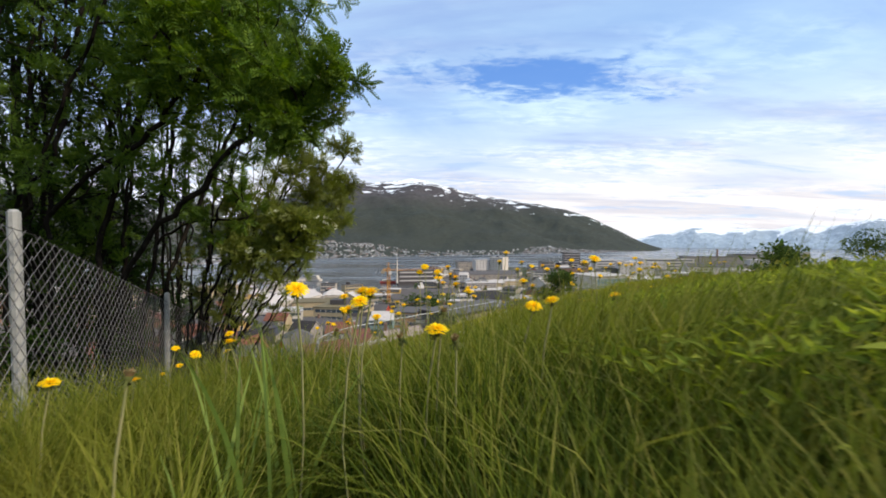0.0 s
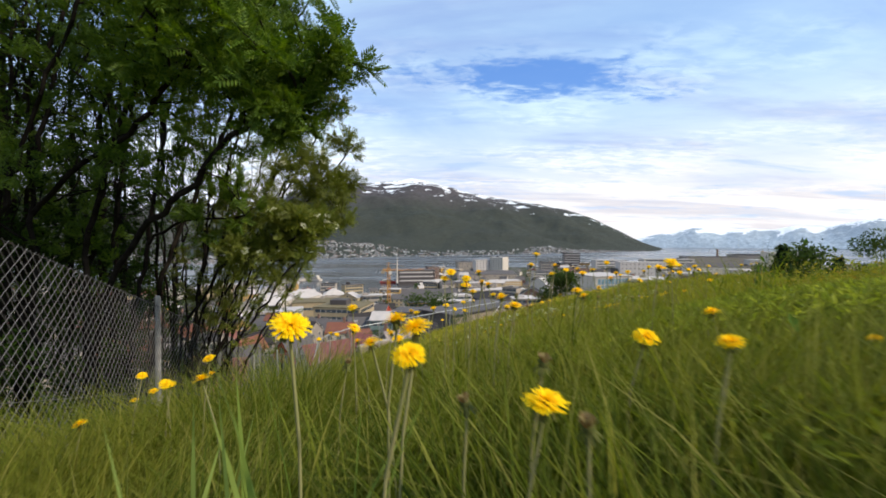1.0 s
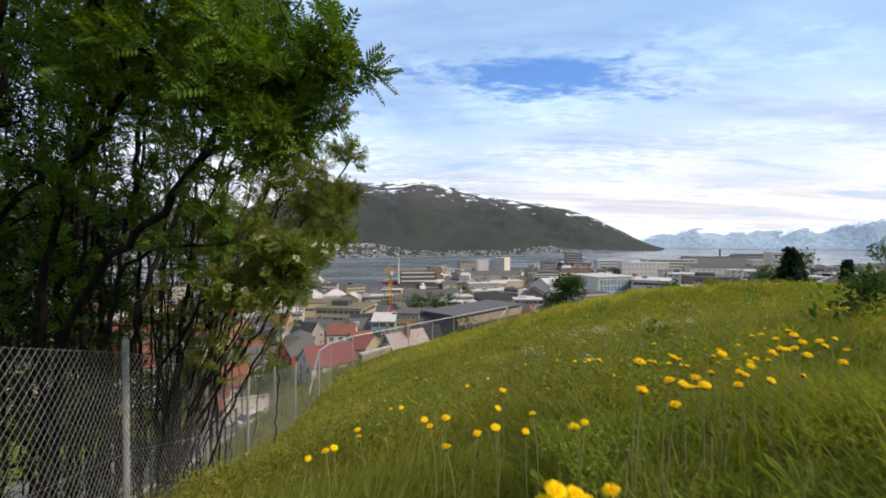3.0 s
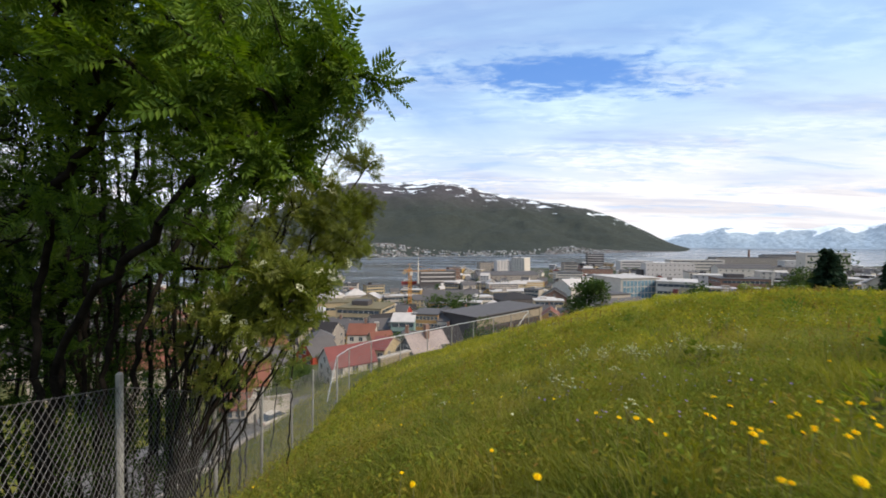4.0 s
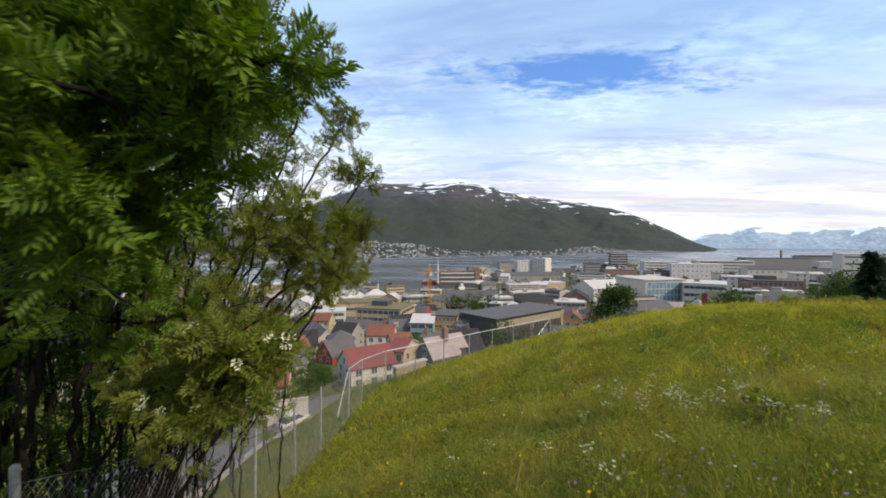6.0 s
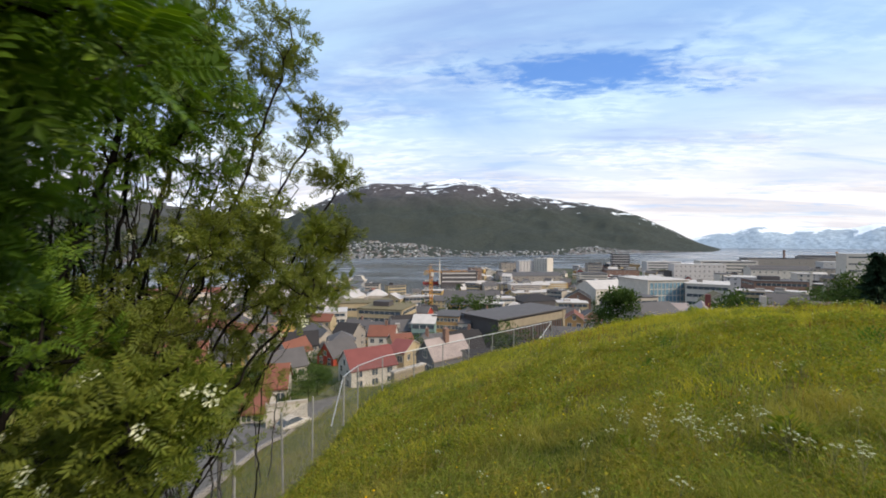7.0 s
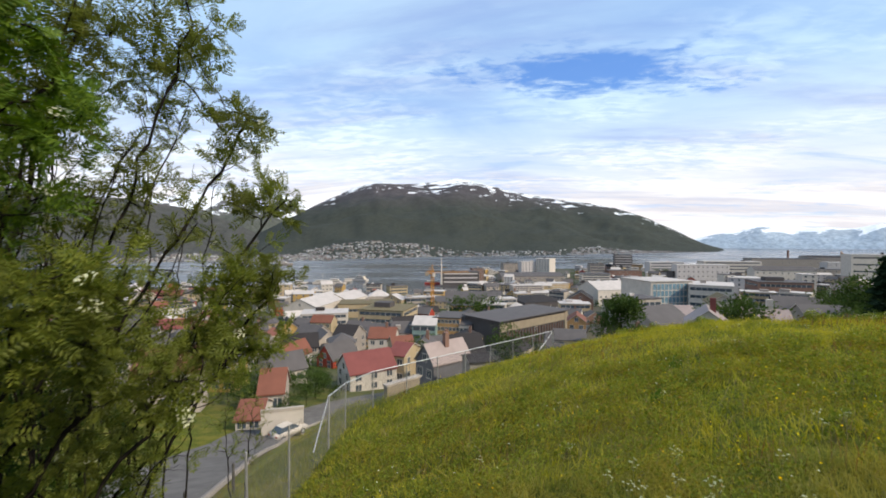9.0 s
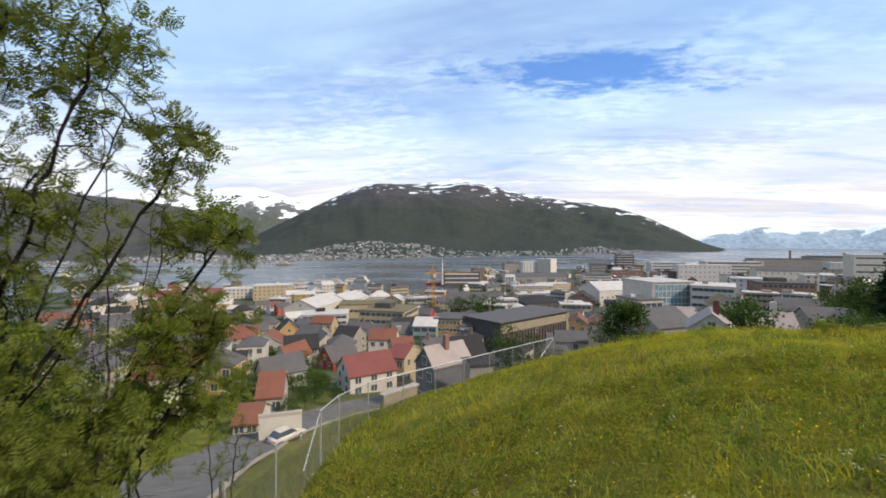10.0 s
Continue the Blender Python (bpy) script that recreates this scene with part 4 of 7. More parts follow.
def clumpy(x, y, s=1.0):
    """A slow change of height over the meadow."""
    return 1 + 0.34 * np.sin(1.9 * x * s + 0.7 * y) * np.sin(1.3 * y * s - 0.8 * x + 1) + 0.24 * np.sin(4.1 * x + 2.3 * y) * np.sin(3.3 * y - 1.7 * x) + 0.10 * np.sin(7.3 * x - 3.1 * y)


def wedge(lo, hi, spread=1.25):
    """Ground ahead of the way, between two distances."""
    return lambda x, y: (y > lo - 0.2) & (np.hypot(x, y) >= lo) & (np.hypot(x, y) < hi) & (np.abs(x) < spread * np.maximum(y, 0) + 2.2)


def clear_of_way(x, y):
    """Nothing tall where the way leads through."""
    return (np.hypot(x - 0.0, y) > 0.22) & ~((np.abs(x + 0.32 * np.clip(y, 0, 0.7)) < 0.13) & (y > -0.3) & (y < 0.75))


def low_near(x, y, h):
    """The grass is shorter where the way begins and on the rise to the right of it."""
    r = np.hypot(x, y)
    cap = np.interp(r, [0, 0.35, 0.6, 1.0, 1.6, 2.4], [0.18, 0.28, 0.40, 0.46, 0.50, 0.54])
    cap = np.minimum(cap * 1.06, np.interp(x, [0.1, 0.6, 1.4, 3.0], [0.60, 0.34, 0.28, 0.40]))
    return np.minimum(h, cap * (0.72 + 0.28 * h / 0.5))


def gappy(rng, x, y):
    """Thinner growth between the tussocks."""
    g = np.sin(5.1 * x + 2.2 * y) * np.sin(4.4 * y - 1.9 * x + 0.7) + 0.6 * np.sin(11.3 * x - 6.1 * y) * np.sin(9.7 * y + 3.3 * x)
    return rng.random(len(x)) > np.clip(0.14 - 0.65 * g, 0.0, 0.65)


def sway(x, y, a, b=0.0):
    """Which way the blades lie, changing from clump to clump."""
    return (a + 0.30 * np.sin(1.7 * x + 0.9 * y) + 0.22 * np.sin(4.3 * x - 2.9 * y + 1), b + 0.26 * np.sin(1.3 * y - 1.1 * x + 2) + 0.20 * np.sin(3.9 * y + 2.3 * x))


def make_meadow():
    rng = np.random.default_rng(5)
    x, y = field(rng, 150000, -3.5, 3.6, -0.6, 3.0, lambda a, b: clear_of_way(a, b) & gappy(rng, a, b) & ((a < 0.35) | (rng.random(len(a)) < 0.6)))
    h = low_near(x, y, rng.uniform(0.18, 0.46, len(x)) * clumpy(x, y, 1.4) * np.interp(y, [0.5, 1.4], [1, 1.12]))
    blades(rng, x, y, h, rng.uniform(0.0014, 0.0031, len(x)), np.interp(x, [0.2, 0.8], [1.0, 1.35]), M_GRASS_NEAR, "grass", "lush green meadow grass, long and bent", "grass", sway(x, y, 0.16, 0.05), 3)
    x, y = field(rng, 60000, -1.6, 1.9, 0.1, 2.1, lambda a, b: clear_of_way(a, b) & gappy(rng, a, b) & ((a < 0.35) | (rng.random(len(a)) < 0.45)))
    h = low_near(x, y, rng.uniform(0.2, 0.5, len(x)) * clumpy(x, y, 1.4))
    blades(rng, x, y, h, rng.uniform(0.0014, 0.0030, len(x)), 0.8, M_GRASS_NEAR, "grass", "thick soft grass of the meadow crest", "grass", sway(x, y, 0.14, 0.05), 4)
    x, y = field(rng, 16000, -3.5, 3.6, 0.25, 3.0, lambda a, b: clear_of_way(a, b) & ((a < 0.4) | (rng.random(len(a)) < 0.35)))
    h = low_near(x, y, rng.uniform(0.36, 0.60, len(x)) * clumpy(x, y))
    blades(rng, x, y, h, rng.uniform(0.0015, 0.0034, len(x)), 0.7, M_GRASS_NEAR, "grass", "tall broad grass blades", "grass", sway(x, y, 0.12, 0.05), 4)
    x, y = field(rng, 140000, -6, 13, 2.6, 12, lambda a, b: wedge(2.9, 11)(a, b) & gappy(rng, a, b))
    blades(rng, x, y, rng.uniform(0.15, 0.39, len(x)) * clumpy(x, y), rng.uniform(0.0034, 0.0074, len(x)), 1.3, M_GRASS, "grass", "green meadow grass on the slope", "grass", sway(x, y, 0.1), 2)
    x, y = field(rng, 105000, -6.5, 34, 7, 34, wedge(10.5, 42))
    blades(rng, x, y, rng.uniform(0.17, 0.38, len(x)) * clumpy(x, y, 0.5), rng.uniform(0.009, 0.019, len(x)), 1.1, M_GRASS_DRY, "grass", "green and olive grass on the far meadow", "grass", sway(0.6 * x, 0.6 * y, 0.06), 2)
    x, y = field(rng, 20000, 3, 30, -1, 12, lambda a, b: np.hypot(a, b) > 3.4)
    blades(rng, x, y, rng.uniform(0.2, 0.42, len(x)), rng.uniform(0.004, 0.008, len(x)), 0.6, M_GRASS, "grass", "green meadow grass beside the way", "grass", (0.1, 0.0), 3)
    x, y = field(rng, 6000, -4, 22, 4, 30, lambda a, b: (np.sin(0.55 * a - 0.3 * b) + np.sin(0.42 * b + 0.6 * a + 1.3) + 0.5 * np.sin(1.9 * a + 1.2 * b)) > 0.5)
    blades(rng, x, y, rng.uniform(0.35, 0.56, len(x)), rng.uniform(0.0025, 0.005, len(x)) * np.clip(np.hypot(x, y) / 8, 1, 3), 0.3, M_SORREL, "sorrel", "reddish brown sorrel standing above the grass", "sorrel", (0.05, 0), 3)
    x, y = field(rng, 30000, -3.5, 6.5, 2.6, 6.5, lambda a, b: gappy(rng, a, b))
    blades(rng, x, y, rng.uniform(0.24, 0.42, len(x)) * clumpy(x, y), rng.uniform(0.0018, 0.0038, len(x)), 0.6, M_GRASS_NEAR, "grass", "tall green grass on the first slope", "grass", sway(x, y, 0.1), 3)
    # taller growth and old flower stems where the dandelions stand thickest
    x, y = field(rng, 9000, 0.0, 2.4, 1.7, 3.2, lambda a, b: gappy(rng, a, b) & (np.abs(b - 1.75 - 0.62 * a) < 0.55))
    blades(rng, x, y, rng.uniform(0.28, 0.44, len(x)) * clumpy(x, y, 1.4), rng.uniform(0.0016, 0.0034, len(x)), 0.7, M_GRASS_NEAR, "grass", "tall grass round the dandelions", "grass", sway(x, y, 0.05), 4)
    x, y = field(rng, 260, 0.1, 2.0, 1.8, 3.1, lambda a, b: np.abs(b - 1.75 - 0.62 * a) < 0.3)
    blades(rng, x, y, rng.uniform(0.30, 0.46, len(x)), rng.uniform(0.0022, 0.0042, len(x)), 0.5, M_STRAW, "dry_stalks", "pale brown spent flower stems on the crest", "dry grass", (0.12, 0), 4)
    # a few long pale blades near the way
    x = -0.29 + 0.09 * np.sin(np.arange(18) * 2.4)
    y = 0.68 + 0.07 * np.cos(np.arange(18) * 1.7)
    blades(rng, x, y, rng.uniform(0.42, 0.55, 18), rng.uniform(0.0035, 0.0070, 18), 0.30, M_PALE, "grass", "long broad pale green grass blades", "grass", (0.04, 0.0), 6)
    # rough grass below the fence
    x = rng.uniform(-9, -1, 30000)
    y = rng.uniform(0, 24, 30000)
    ok = ~inside(x, y) & (x > np.interp(y, FENCE_Y, FENCE_X) - 3.0)
    blades(rng, x[ok], y[ok], rng.uniform(0.2, 0.5, ok.sum()), rng.uniform(0.004, 0.009, ok.sum()), 0.6, M_GRASS, "grass", "rough grass on the bank below the fence", "grass", (0, 0), 2)
    # turf behind the way
    x, y = field(rng, 16000, -3.0, 9, -6.5, -0.4)
    blades(rng, x, y, rng.uniform(0.16, 0.34, len(x)), rng.uniform(0.004, 0.009, len(x)), 0.7, M_GRASS, "grass", "green meadow grass on the upper slope", "grass", (0.1, 0.0), 2)
    # small herb leaves between the blades
    lv = np.array([(0, 0, 0), (0.35, 0.20, 0.06), (1.0, 0, -0.06), (0.35, -0.20, 0.06)])
    for mat, count, label, seed in ((M_YARROW, 90000, "small green herb leaves in the meadow", 81), (M_HERB, 80000, "olive and yellowing herb leaves in the meadow", 82)):
        r2 = np.random.default_rng(seed)
        x, y = field(r2, count, -5, 15, 3.0, 19, lambda a, b: wedge(3.2, 30)(a, b) & ((np.sin(1.1 * a + 0.8 * b + seed) * np.sin(1.3 * b - 0.7 * a) + 0.5 * np.sin(3.1 * a - 2.3 * b)) > -0.25))
        p = np.stack([x, y, ground_z(x, y) + r2.uniform(0.10, 0.36, len(x)) * clumpy(x, y)], -1)
        d = np.stack([r2.normal(0, 1, len(x)), r2.normal(0, 1, len(x)), r2.normal(0.2, 0.5, len(x))], -1)
        v, f = scatter(r2, lv, np.array([(0, 1, 2, 3)]), p, d, r2.uniform(0.028, 0.062, len(x)) * np.clip(np.hypot(x, y) / 9, 1, 2.2), 0.5, 0.9)
        tagged(new("meadow_herbs", mesh_np("meadow_herbs", v, f, mat)), label, "herbs", kind="stuff")
    # finely cut leaves close by, on the rise
    for mat, count, label, seed in ((M_YARROW, 40000, "fine feathery leaves in the near grass", 83), (M_FEATHER, 22000, "small yellow-green leaves in the near grass", 84)):
        r2 = np.random.default_rng(seed)
        x, y = field(r2, count, 0.2, 3.2, 0.3, 3.2, lambda a, b: clear_of_way(a, b) & (np.hypot(a, b) > 0.45) & (np.sin(3.1 * a + 1.7 * b + seed) * np.sin(2.7 * b - 1.9 * a) > -0.35))
        p = np.stack([x, y, ground_z(x, y) + np.minimum(low_near(x, y, r2.uniform(0.12, 0.50, len(x))), 0.27)], -1)
        d = np.stack([r2.normal(0, 1, len(x)), r2.normal(0, 1, len(x)), r2.normal(0.4, 0.5, len(x))], -1)
        v, f = scatter(r2, lv * np.array([1, 0.7, 1]), np.array([(0, 1, 2, 3)]), p, d, r2.uniform(0.012, 0.032, len(x)), 0.5, 0.9)
        tagged(new("meadow_herbs", mesh_np("meadow_herbs", v, f, mat)), label, "herbs", kind="stuff")
    # dry stalks
    x, y = field(rng, 5200, -5, 14, 0.4, 22, lambda a, b: clear_of_way(a, b) & wedge(0.5, 22)(a, b))
    blades(rng, x, y, low_near(x, y, rng.uniform(0.3, 0.52, len(x))), rng.uniform(0.0010, 0.0018, len(x)) * np.clip(np.hypot(x, y) / 3, 1, 5), 0.8, M_STRAW, "dry_stalks", "dry straw-coloured stalks among the grass", "dry grass", (0.1, 0), 4)


make_meadow()


# ---- flowers ----
def petal_ring(bm, n, r0, r1, z0, z1, width, rng):
    for k in range(n):
        a = 2 * math.pi * (k + rng.uniform(-0.3, 0.3)) / n
        s, q = rng.uniform(0.86, 1.08), rng.uniform(-0.002, 0.002)
        c, t = Vector((math.cos(a), math.sin(a), 0)), Vector((-math.sin(a), math.cos(a), 0))
        mid = (r0 + r1) * 0.5
        pts = [c * r0 + t * -width * 0.4 + Vector((0, 0, z0)), c * r0 + t * width * 0.4 + Vector((0, 0, z0)),
               c * mid * s + t * width * 0.5 + Vector((0, 0, (z0 + z1) * 0.5 + 0.0015 + q)), c * r1 * s + t * width * 0.42 + Vector((0, 0, z1 + q)),
               c * r1 * s + t * -width * 0.42 + Vector((0, 0, z1 + q)), c * mid * s + t * -width * 0.5 + Vector((0, 0, (z0 + z1) * 0.5 + 0.0015 + q))]
        v = [bm.verts.new(p) for p in pts]
        bm.faces.new((v[0], v[1], v[2], v[5])), bm.faces.new((v[5], v[2], v[3], v[4]))


def make_dandelion(seed, half_shut=False):
    """One flower: a hollow stem, the green cup and the rings of ray florets; its root is the origin, its head at height 1 along z of the stem."""
    rng = random.Random(seed)
    plant = tagged(new("dandelion"), "spent half-shut dandelion on a bent stem" if half_shut else "open yellow dandelion on a long stem in the grass", "flower", "dandelions in the meadow")
    bend = (rng.uniform(-0.05, 0.05), rng.uniform(-0.05, 0.05))
    pts = [Vector((bend[0] * math.sin(q * 3), bend[1] * math.sin(q * 2.4), 0.34 * q)) for q in (0, 0.25, 0.5, 0.75, 0.95)]
    off = pts[-1].copy()
    segs = [(a - Vector((off.x, off.y, 0)), b - Vector((off.x, off.y, 0)), 0.0017, 0.0015) for a, b in zip(pts[:-1], pts[1:])]
    v, f = tubes(segs, 6)
    part("stem", mesh_np("dandelion_stem", v, f, M_STEM, True), plant)
    tilt = pose(0, 0, 0.34 * 0.95, rng.uniform(-6, 30), rng.uniform(-20, 20))
    bm = bmesh.new()
    bmesh.ops.create_cone(bm, cap_ends=True, segments=9, radius1=0.0035, radius2=0.0085, depth=0.014, matrix=Matrix.Translation((0, 0, 0.004)))
    petal_ring(bm, 9, 0.006, 0.013, 0.004, -0.006, 0.005, rng)
    tagged(part("calyx", mesh_bm("dandelion_calyx", bm, M_CALYX, True), plant, tilt), kind="stuff")
    bm = bmesh.new()
    if half_shut:
        petal_ring(bm, 16, 0.003, 0.010, 0.008, 0.019, 0.004, rng)
        petal_ring(bm, 12, 0.002, 0.006, 0.008, 0.022, 0.003, rng)
    else:
        petal_ring(bm, 34, 0.006, 0.0235, 0.009, 0.0095, 0.0033, rng)
        petal_ring(bm, 30, 0.004, 0.0195, 0.011, 0.0145, 0.0030, rng)
        petal_ring(bm, 24, 0.002, 0.0145, 0.012, 0.0180, 0.0027, rng)
        petal_ring(bm, 16, 0.000, 0.0085, 0.013, 0.0200, 0.0023, rng)
    tagged(part("flower_head", mesh_bm("dandelion_head", bm, M_PETAL if not half_shut else M_STRAW, False), plant, tilt), kind="stuff")
    return plant


def plant_dandelions():
    rng = random.Random(3)
    kinds = [make_dandelion(s) for s in range(6)]
    spent = [make_dandelion(50 + s, True) for s in range(2)]
    used = set()

    def put(x, y, z, shut=False, turn=None):
        src = rng.choice(spent if shut else kinds)
        g = gz(x, y)
        lift = max(0.12, z - g)
        m = pose(x, y, g, 0, 0, rng.uniform(-75, 75) if turn is None else turn)
        ob = copy_thing(src, m) if src in used else src
        used.add(src)
        ob.matrix_basis = m
        size = rng.uniform(0.56, 0.84)
        # the stem alone takes up the height, so that the heads keep their shape
        for c in ob.children:
            if c.name.startswith("stem"):
                c.matrix_basis = Matrix.Diagonal((1, 1, lift / 0.323, 1))
            else:
                loc, rot, _ = c.matrix_basis.decompose()
                c.matrix_basis = Matrix.LocRotScale((loc.x, loc.y, lift), rot, (size, size, size))

    for x, y, z in ((-0.12, 0.60, -0.09), (-0.12, 0.69, -0.09), (-0.15, 0.78, -0.10), (-0.19, 0.84, -0.14), (-0.23, 0.65, -0.08), (-0.01, 0.63, -0.14), (0.19, 0.87, -0.14), (0.18, 0.68, -0.10), (0.50, 1.20, -0.16), (0.60, 0.95, -0.16), (0.69, 0.80, -0.22), (-0.82, 0.86, -0.30), (0.33, 0.68, -0.28), (-0.90, 1.39, -0.36), (-0.69, 1.34, -0.30), (-0.81, 1.35, -0.37), (-0.54, 1.05, -0.26), (-0.88, 1.18, -0.40), (0.04, 1.23, -0.13), (-0.02, 1.67, -0.15), (-0.33, 1.37, -0.23), (-0.39, 1.64, -0.22), (0.34, 1.56, -0.17), (2.62, 4.06, -0.21), (2.70, 4.04, -0.20), (2.73, 4.02, -0.19), (1.55, 3.37, -0.25), (1.56, 3.31, -0.23), (1.68, 3.27, -0.20), (1.45, 3.07, -0.20)):
        put(x, y, z)
    for x, y, z in ((1.57, 3.10, -0.19), (1.17, 3.09, -0.26), (1.27, 3.94, -0.44), (1.00, 3.20, -0.33), (0.95, 3.06, -0.30), (0.67, 3.85, -0.54), (0.74, 3.77, -0.51), (0.33, 2.17, -0.06), (0.28, 2.05, -0.10), (0.41, 2.15, -0.11), (0.37, 2.05, -0.14), (0.47, 2.19, -0.13), (0.54, 2.24, -0.13), (0.56, 2.23, -0.15), (0.64, 2.32, -0.14), (0.76, 2.45, -0.11), (0.73, 2.32, -0.18), (0.79, 2.40, -0.16), (0.81, 2.40, -0.17), (0.88, 2.47, -0.16), (0.92, 2.43, -0.20), (1.00, 2.54, -0.16), (1.05, 2.59, -0.14), (1.12, 2.63, -0.14), (1.18, 2.67, -0.15), (1.22, 2.68, -0.15), (1.28, 2.76, -0.11), (1.14, 2.55, -0.22), (1.31, 2.75, -0.14), (1.28, 2.69, -0.18), (1.44, 2.81, -0.15), (1.46, 2.81, -0.17), (1.56, 2.87, -0.15), (1.50, 2.76, -0.23), (1.60, 2.85, -0.20), (-0.02, 1.60, -0.12), (0.03, 1.60, -0.13), (0.05, 1.60, -0.14), (0.02, 1.60, -0.10), (0.00, 1.60, -0.16), (-0.09, 1.60, -0.12), (-0.07, 1.60, -0.10)):
        put(x, y, z)
    for x, y, z in ((0.77, 3.67, -0.48), (0.59, 4.01, -0.58), (0.05, 3.05, -0.46), (-0.10, 3.58, -0.62), (-0.03, 2.63, -0.38), (-0.60, 3.66, -0.80), (-0.49, 3.28, -0.64), (-0.33, 2.68, -0.45), (-0.24, 2.55, -0.39), (-0.30, 2.48, -0.39), (-0.64, 2.82, -0.56), (-0.59, 2.61, -0.49), (-0.69, 2.49, -0.49), (-0.76, 2.50, -0.52), (-0.68, 2.56, -0.51), (-0.24, 2.18, -0.32), (-0.14, 2.27, -0.32), (-0.08, 2.29, -0.31), (0.06, 2.38, -0.30), (0.00, 2.20, -0.28), (0.17, 2.17, -0.24), (0.13, 2.14, -0.24), (-0.25, 1.54, -0.28), (-0.34, 1.48, -0.29), (-0.20, 1.25, -0.23), (-0.19, 1.78, -0.31), (0.08, 1.30, -0.16), (0.13, 1.74, -0.23), (0.28, 1.44, -0.14), (0.50, 1.37, -0.06)):
        put(x, y, z)
    for x, y, z in ((0.46, 1.35, -0.07), (-0.86, 1.65, -0.44), (-1.16, 1.71, -0.55), (-1.06, 1.66, -0.50), (-0.85, 1.43, -0.40)):
        put(x, y, z)
    for x, y, z in ((1.30, 4.07, -0.60), (1.29, 3.98, -0.58), (1.49, 4.14, -0.57), (1.30, 3.80, -0.54), (0.94, 3.84, -0.63), (1.31, 3.67, -0.51), (1.32, 3.62, -0.50), (1.56, 3.73, -0.47), (1.61, 3.75, -0.46), (1.42, 3.47, -0.44), (1.51, 3.51, -0.43), (1.66, 3.56, -0.41), (1.51, 3.33, -0.39), (1.56, 3.35, -0.38), (1.80, 3.53, -0.38), (1.72, 3.41, -0.37), (1.68, 4.02, -0.50), (0.99, 3.02, -0.43), (0.99, 2.97, -0.41), (1.82, 3.86, -0.43)):
        put(x, y, z)
    for x, y, z in ((0.02, 0.61, -0.15), (0.00, 0.68, -0.12), (-0.07, 0.71, -0.17), (-0.36, 0.47, -0.16), (-0.28, 1.08, -0.24), (1.2, 3.35, -0.48), (0.8, 2.9, -0.5), (1.5, 3.2, -0.4), (0.5, 2.1, -0.24), (0.62, 2.2, -0.26), (0.85, 2.35, -0.28), (1.05, 2.5, -0.27), (1.2, 2.55, -0.28), (1.52, 2.1, -0.22), (0.2, 1.95, -0.22)):
        put(x, y, z, True)
    for _ in range(50):
        x, y = rng.uniform(-2, 9), rng.uniform(5.0, 16)
        if inside(np.array([x]), np.array([y]))[0]:
            put(x, y, gz(x, y) + rng.uniform(0.25, 0.36), rng.random() < 0.15)
    for ob in kinds + spent:
        if ob not in used:
            put(rng.uniform(1, 5), rng.uniform(5, 9), -9.0)


plant_dandelions()


def make_umbels():
    """Cow parsley: a forked stem and a flat head of small white sprays."""
    rng = random.Random(8)
    kinds = []
    for s in range(4):
        plant = tagged(new("cow_parsley"), "white-flowered cow parsley standing in the grass", "flower", "cow parsley in the meadow")
        segs, heads = [((0, 0, 0), (0.01, 0, 0.28), 0.003, 0.002)], []
        for k in range(7):
            a = 6.28 * k / 7 + rng.uniform(-0.3, 0.3)
            r = rng.uniform(0.03, 0.08)
            e = (0.01 + r * math.cos(a), r * math.sin(a), rng.uniform(0.36, 0.46))
            segs.append(((0.01, 0, 0.28), e, 0.0018, 0.0010))
            heads.append(e)
        v, f = tubes(segs, 4)
        part("stem", mesh_np("umbel_stem", v, f, M_STEM, True), plant)
        nrng = np.random.default_rng(s)
        vs, fs, k = [], [], 0
        for e in heads:
            cv, cf = corymb(nrng)
            vs.append(cv * nrng.uniform(0.024, 0.042) + np.array(e))
            fs.append(cf + k)
            k += len(cv)
        tagged(part("umbel", mesh_np("umbel_head", np.concatenate(vs), np.concatenate(fs), M_CREAM), plant), kind="stuff")
        kinds.append(plant)
    spots = []
    for cx, cy, sx, sy, n in ((2.3, 8.2, 0.5, 0.8, 22), (3.1, 7.4, 0.5, 0.6, 14), (1.5, 10.5, 0.9, 0.9, 6), (4.6, 11.5, 1.5, 1.5, 8), (6.8, 20.0, 2.5, 1.5, 14), (0.6, 7.0, 0.6, 0.8, 8)):
        spots += [(rng.gauss(cx, sx), rng.gauss(cy, sy)) for _ in range(n)]
    for i, (x, y) in enumerate(spots):
        m = pose(x, y, gz(x, y), rng.uniform(-6, 6), rng.uniform(-6, 6), rng.uniform(0, 360))
        if i < 4:
            kinds[i].matrix_basis = m
        else:
            copy_thing(kinds[i % 4], m)


make_umbels()


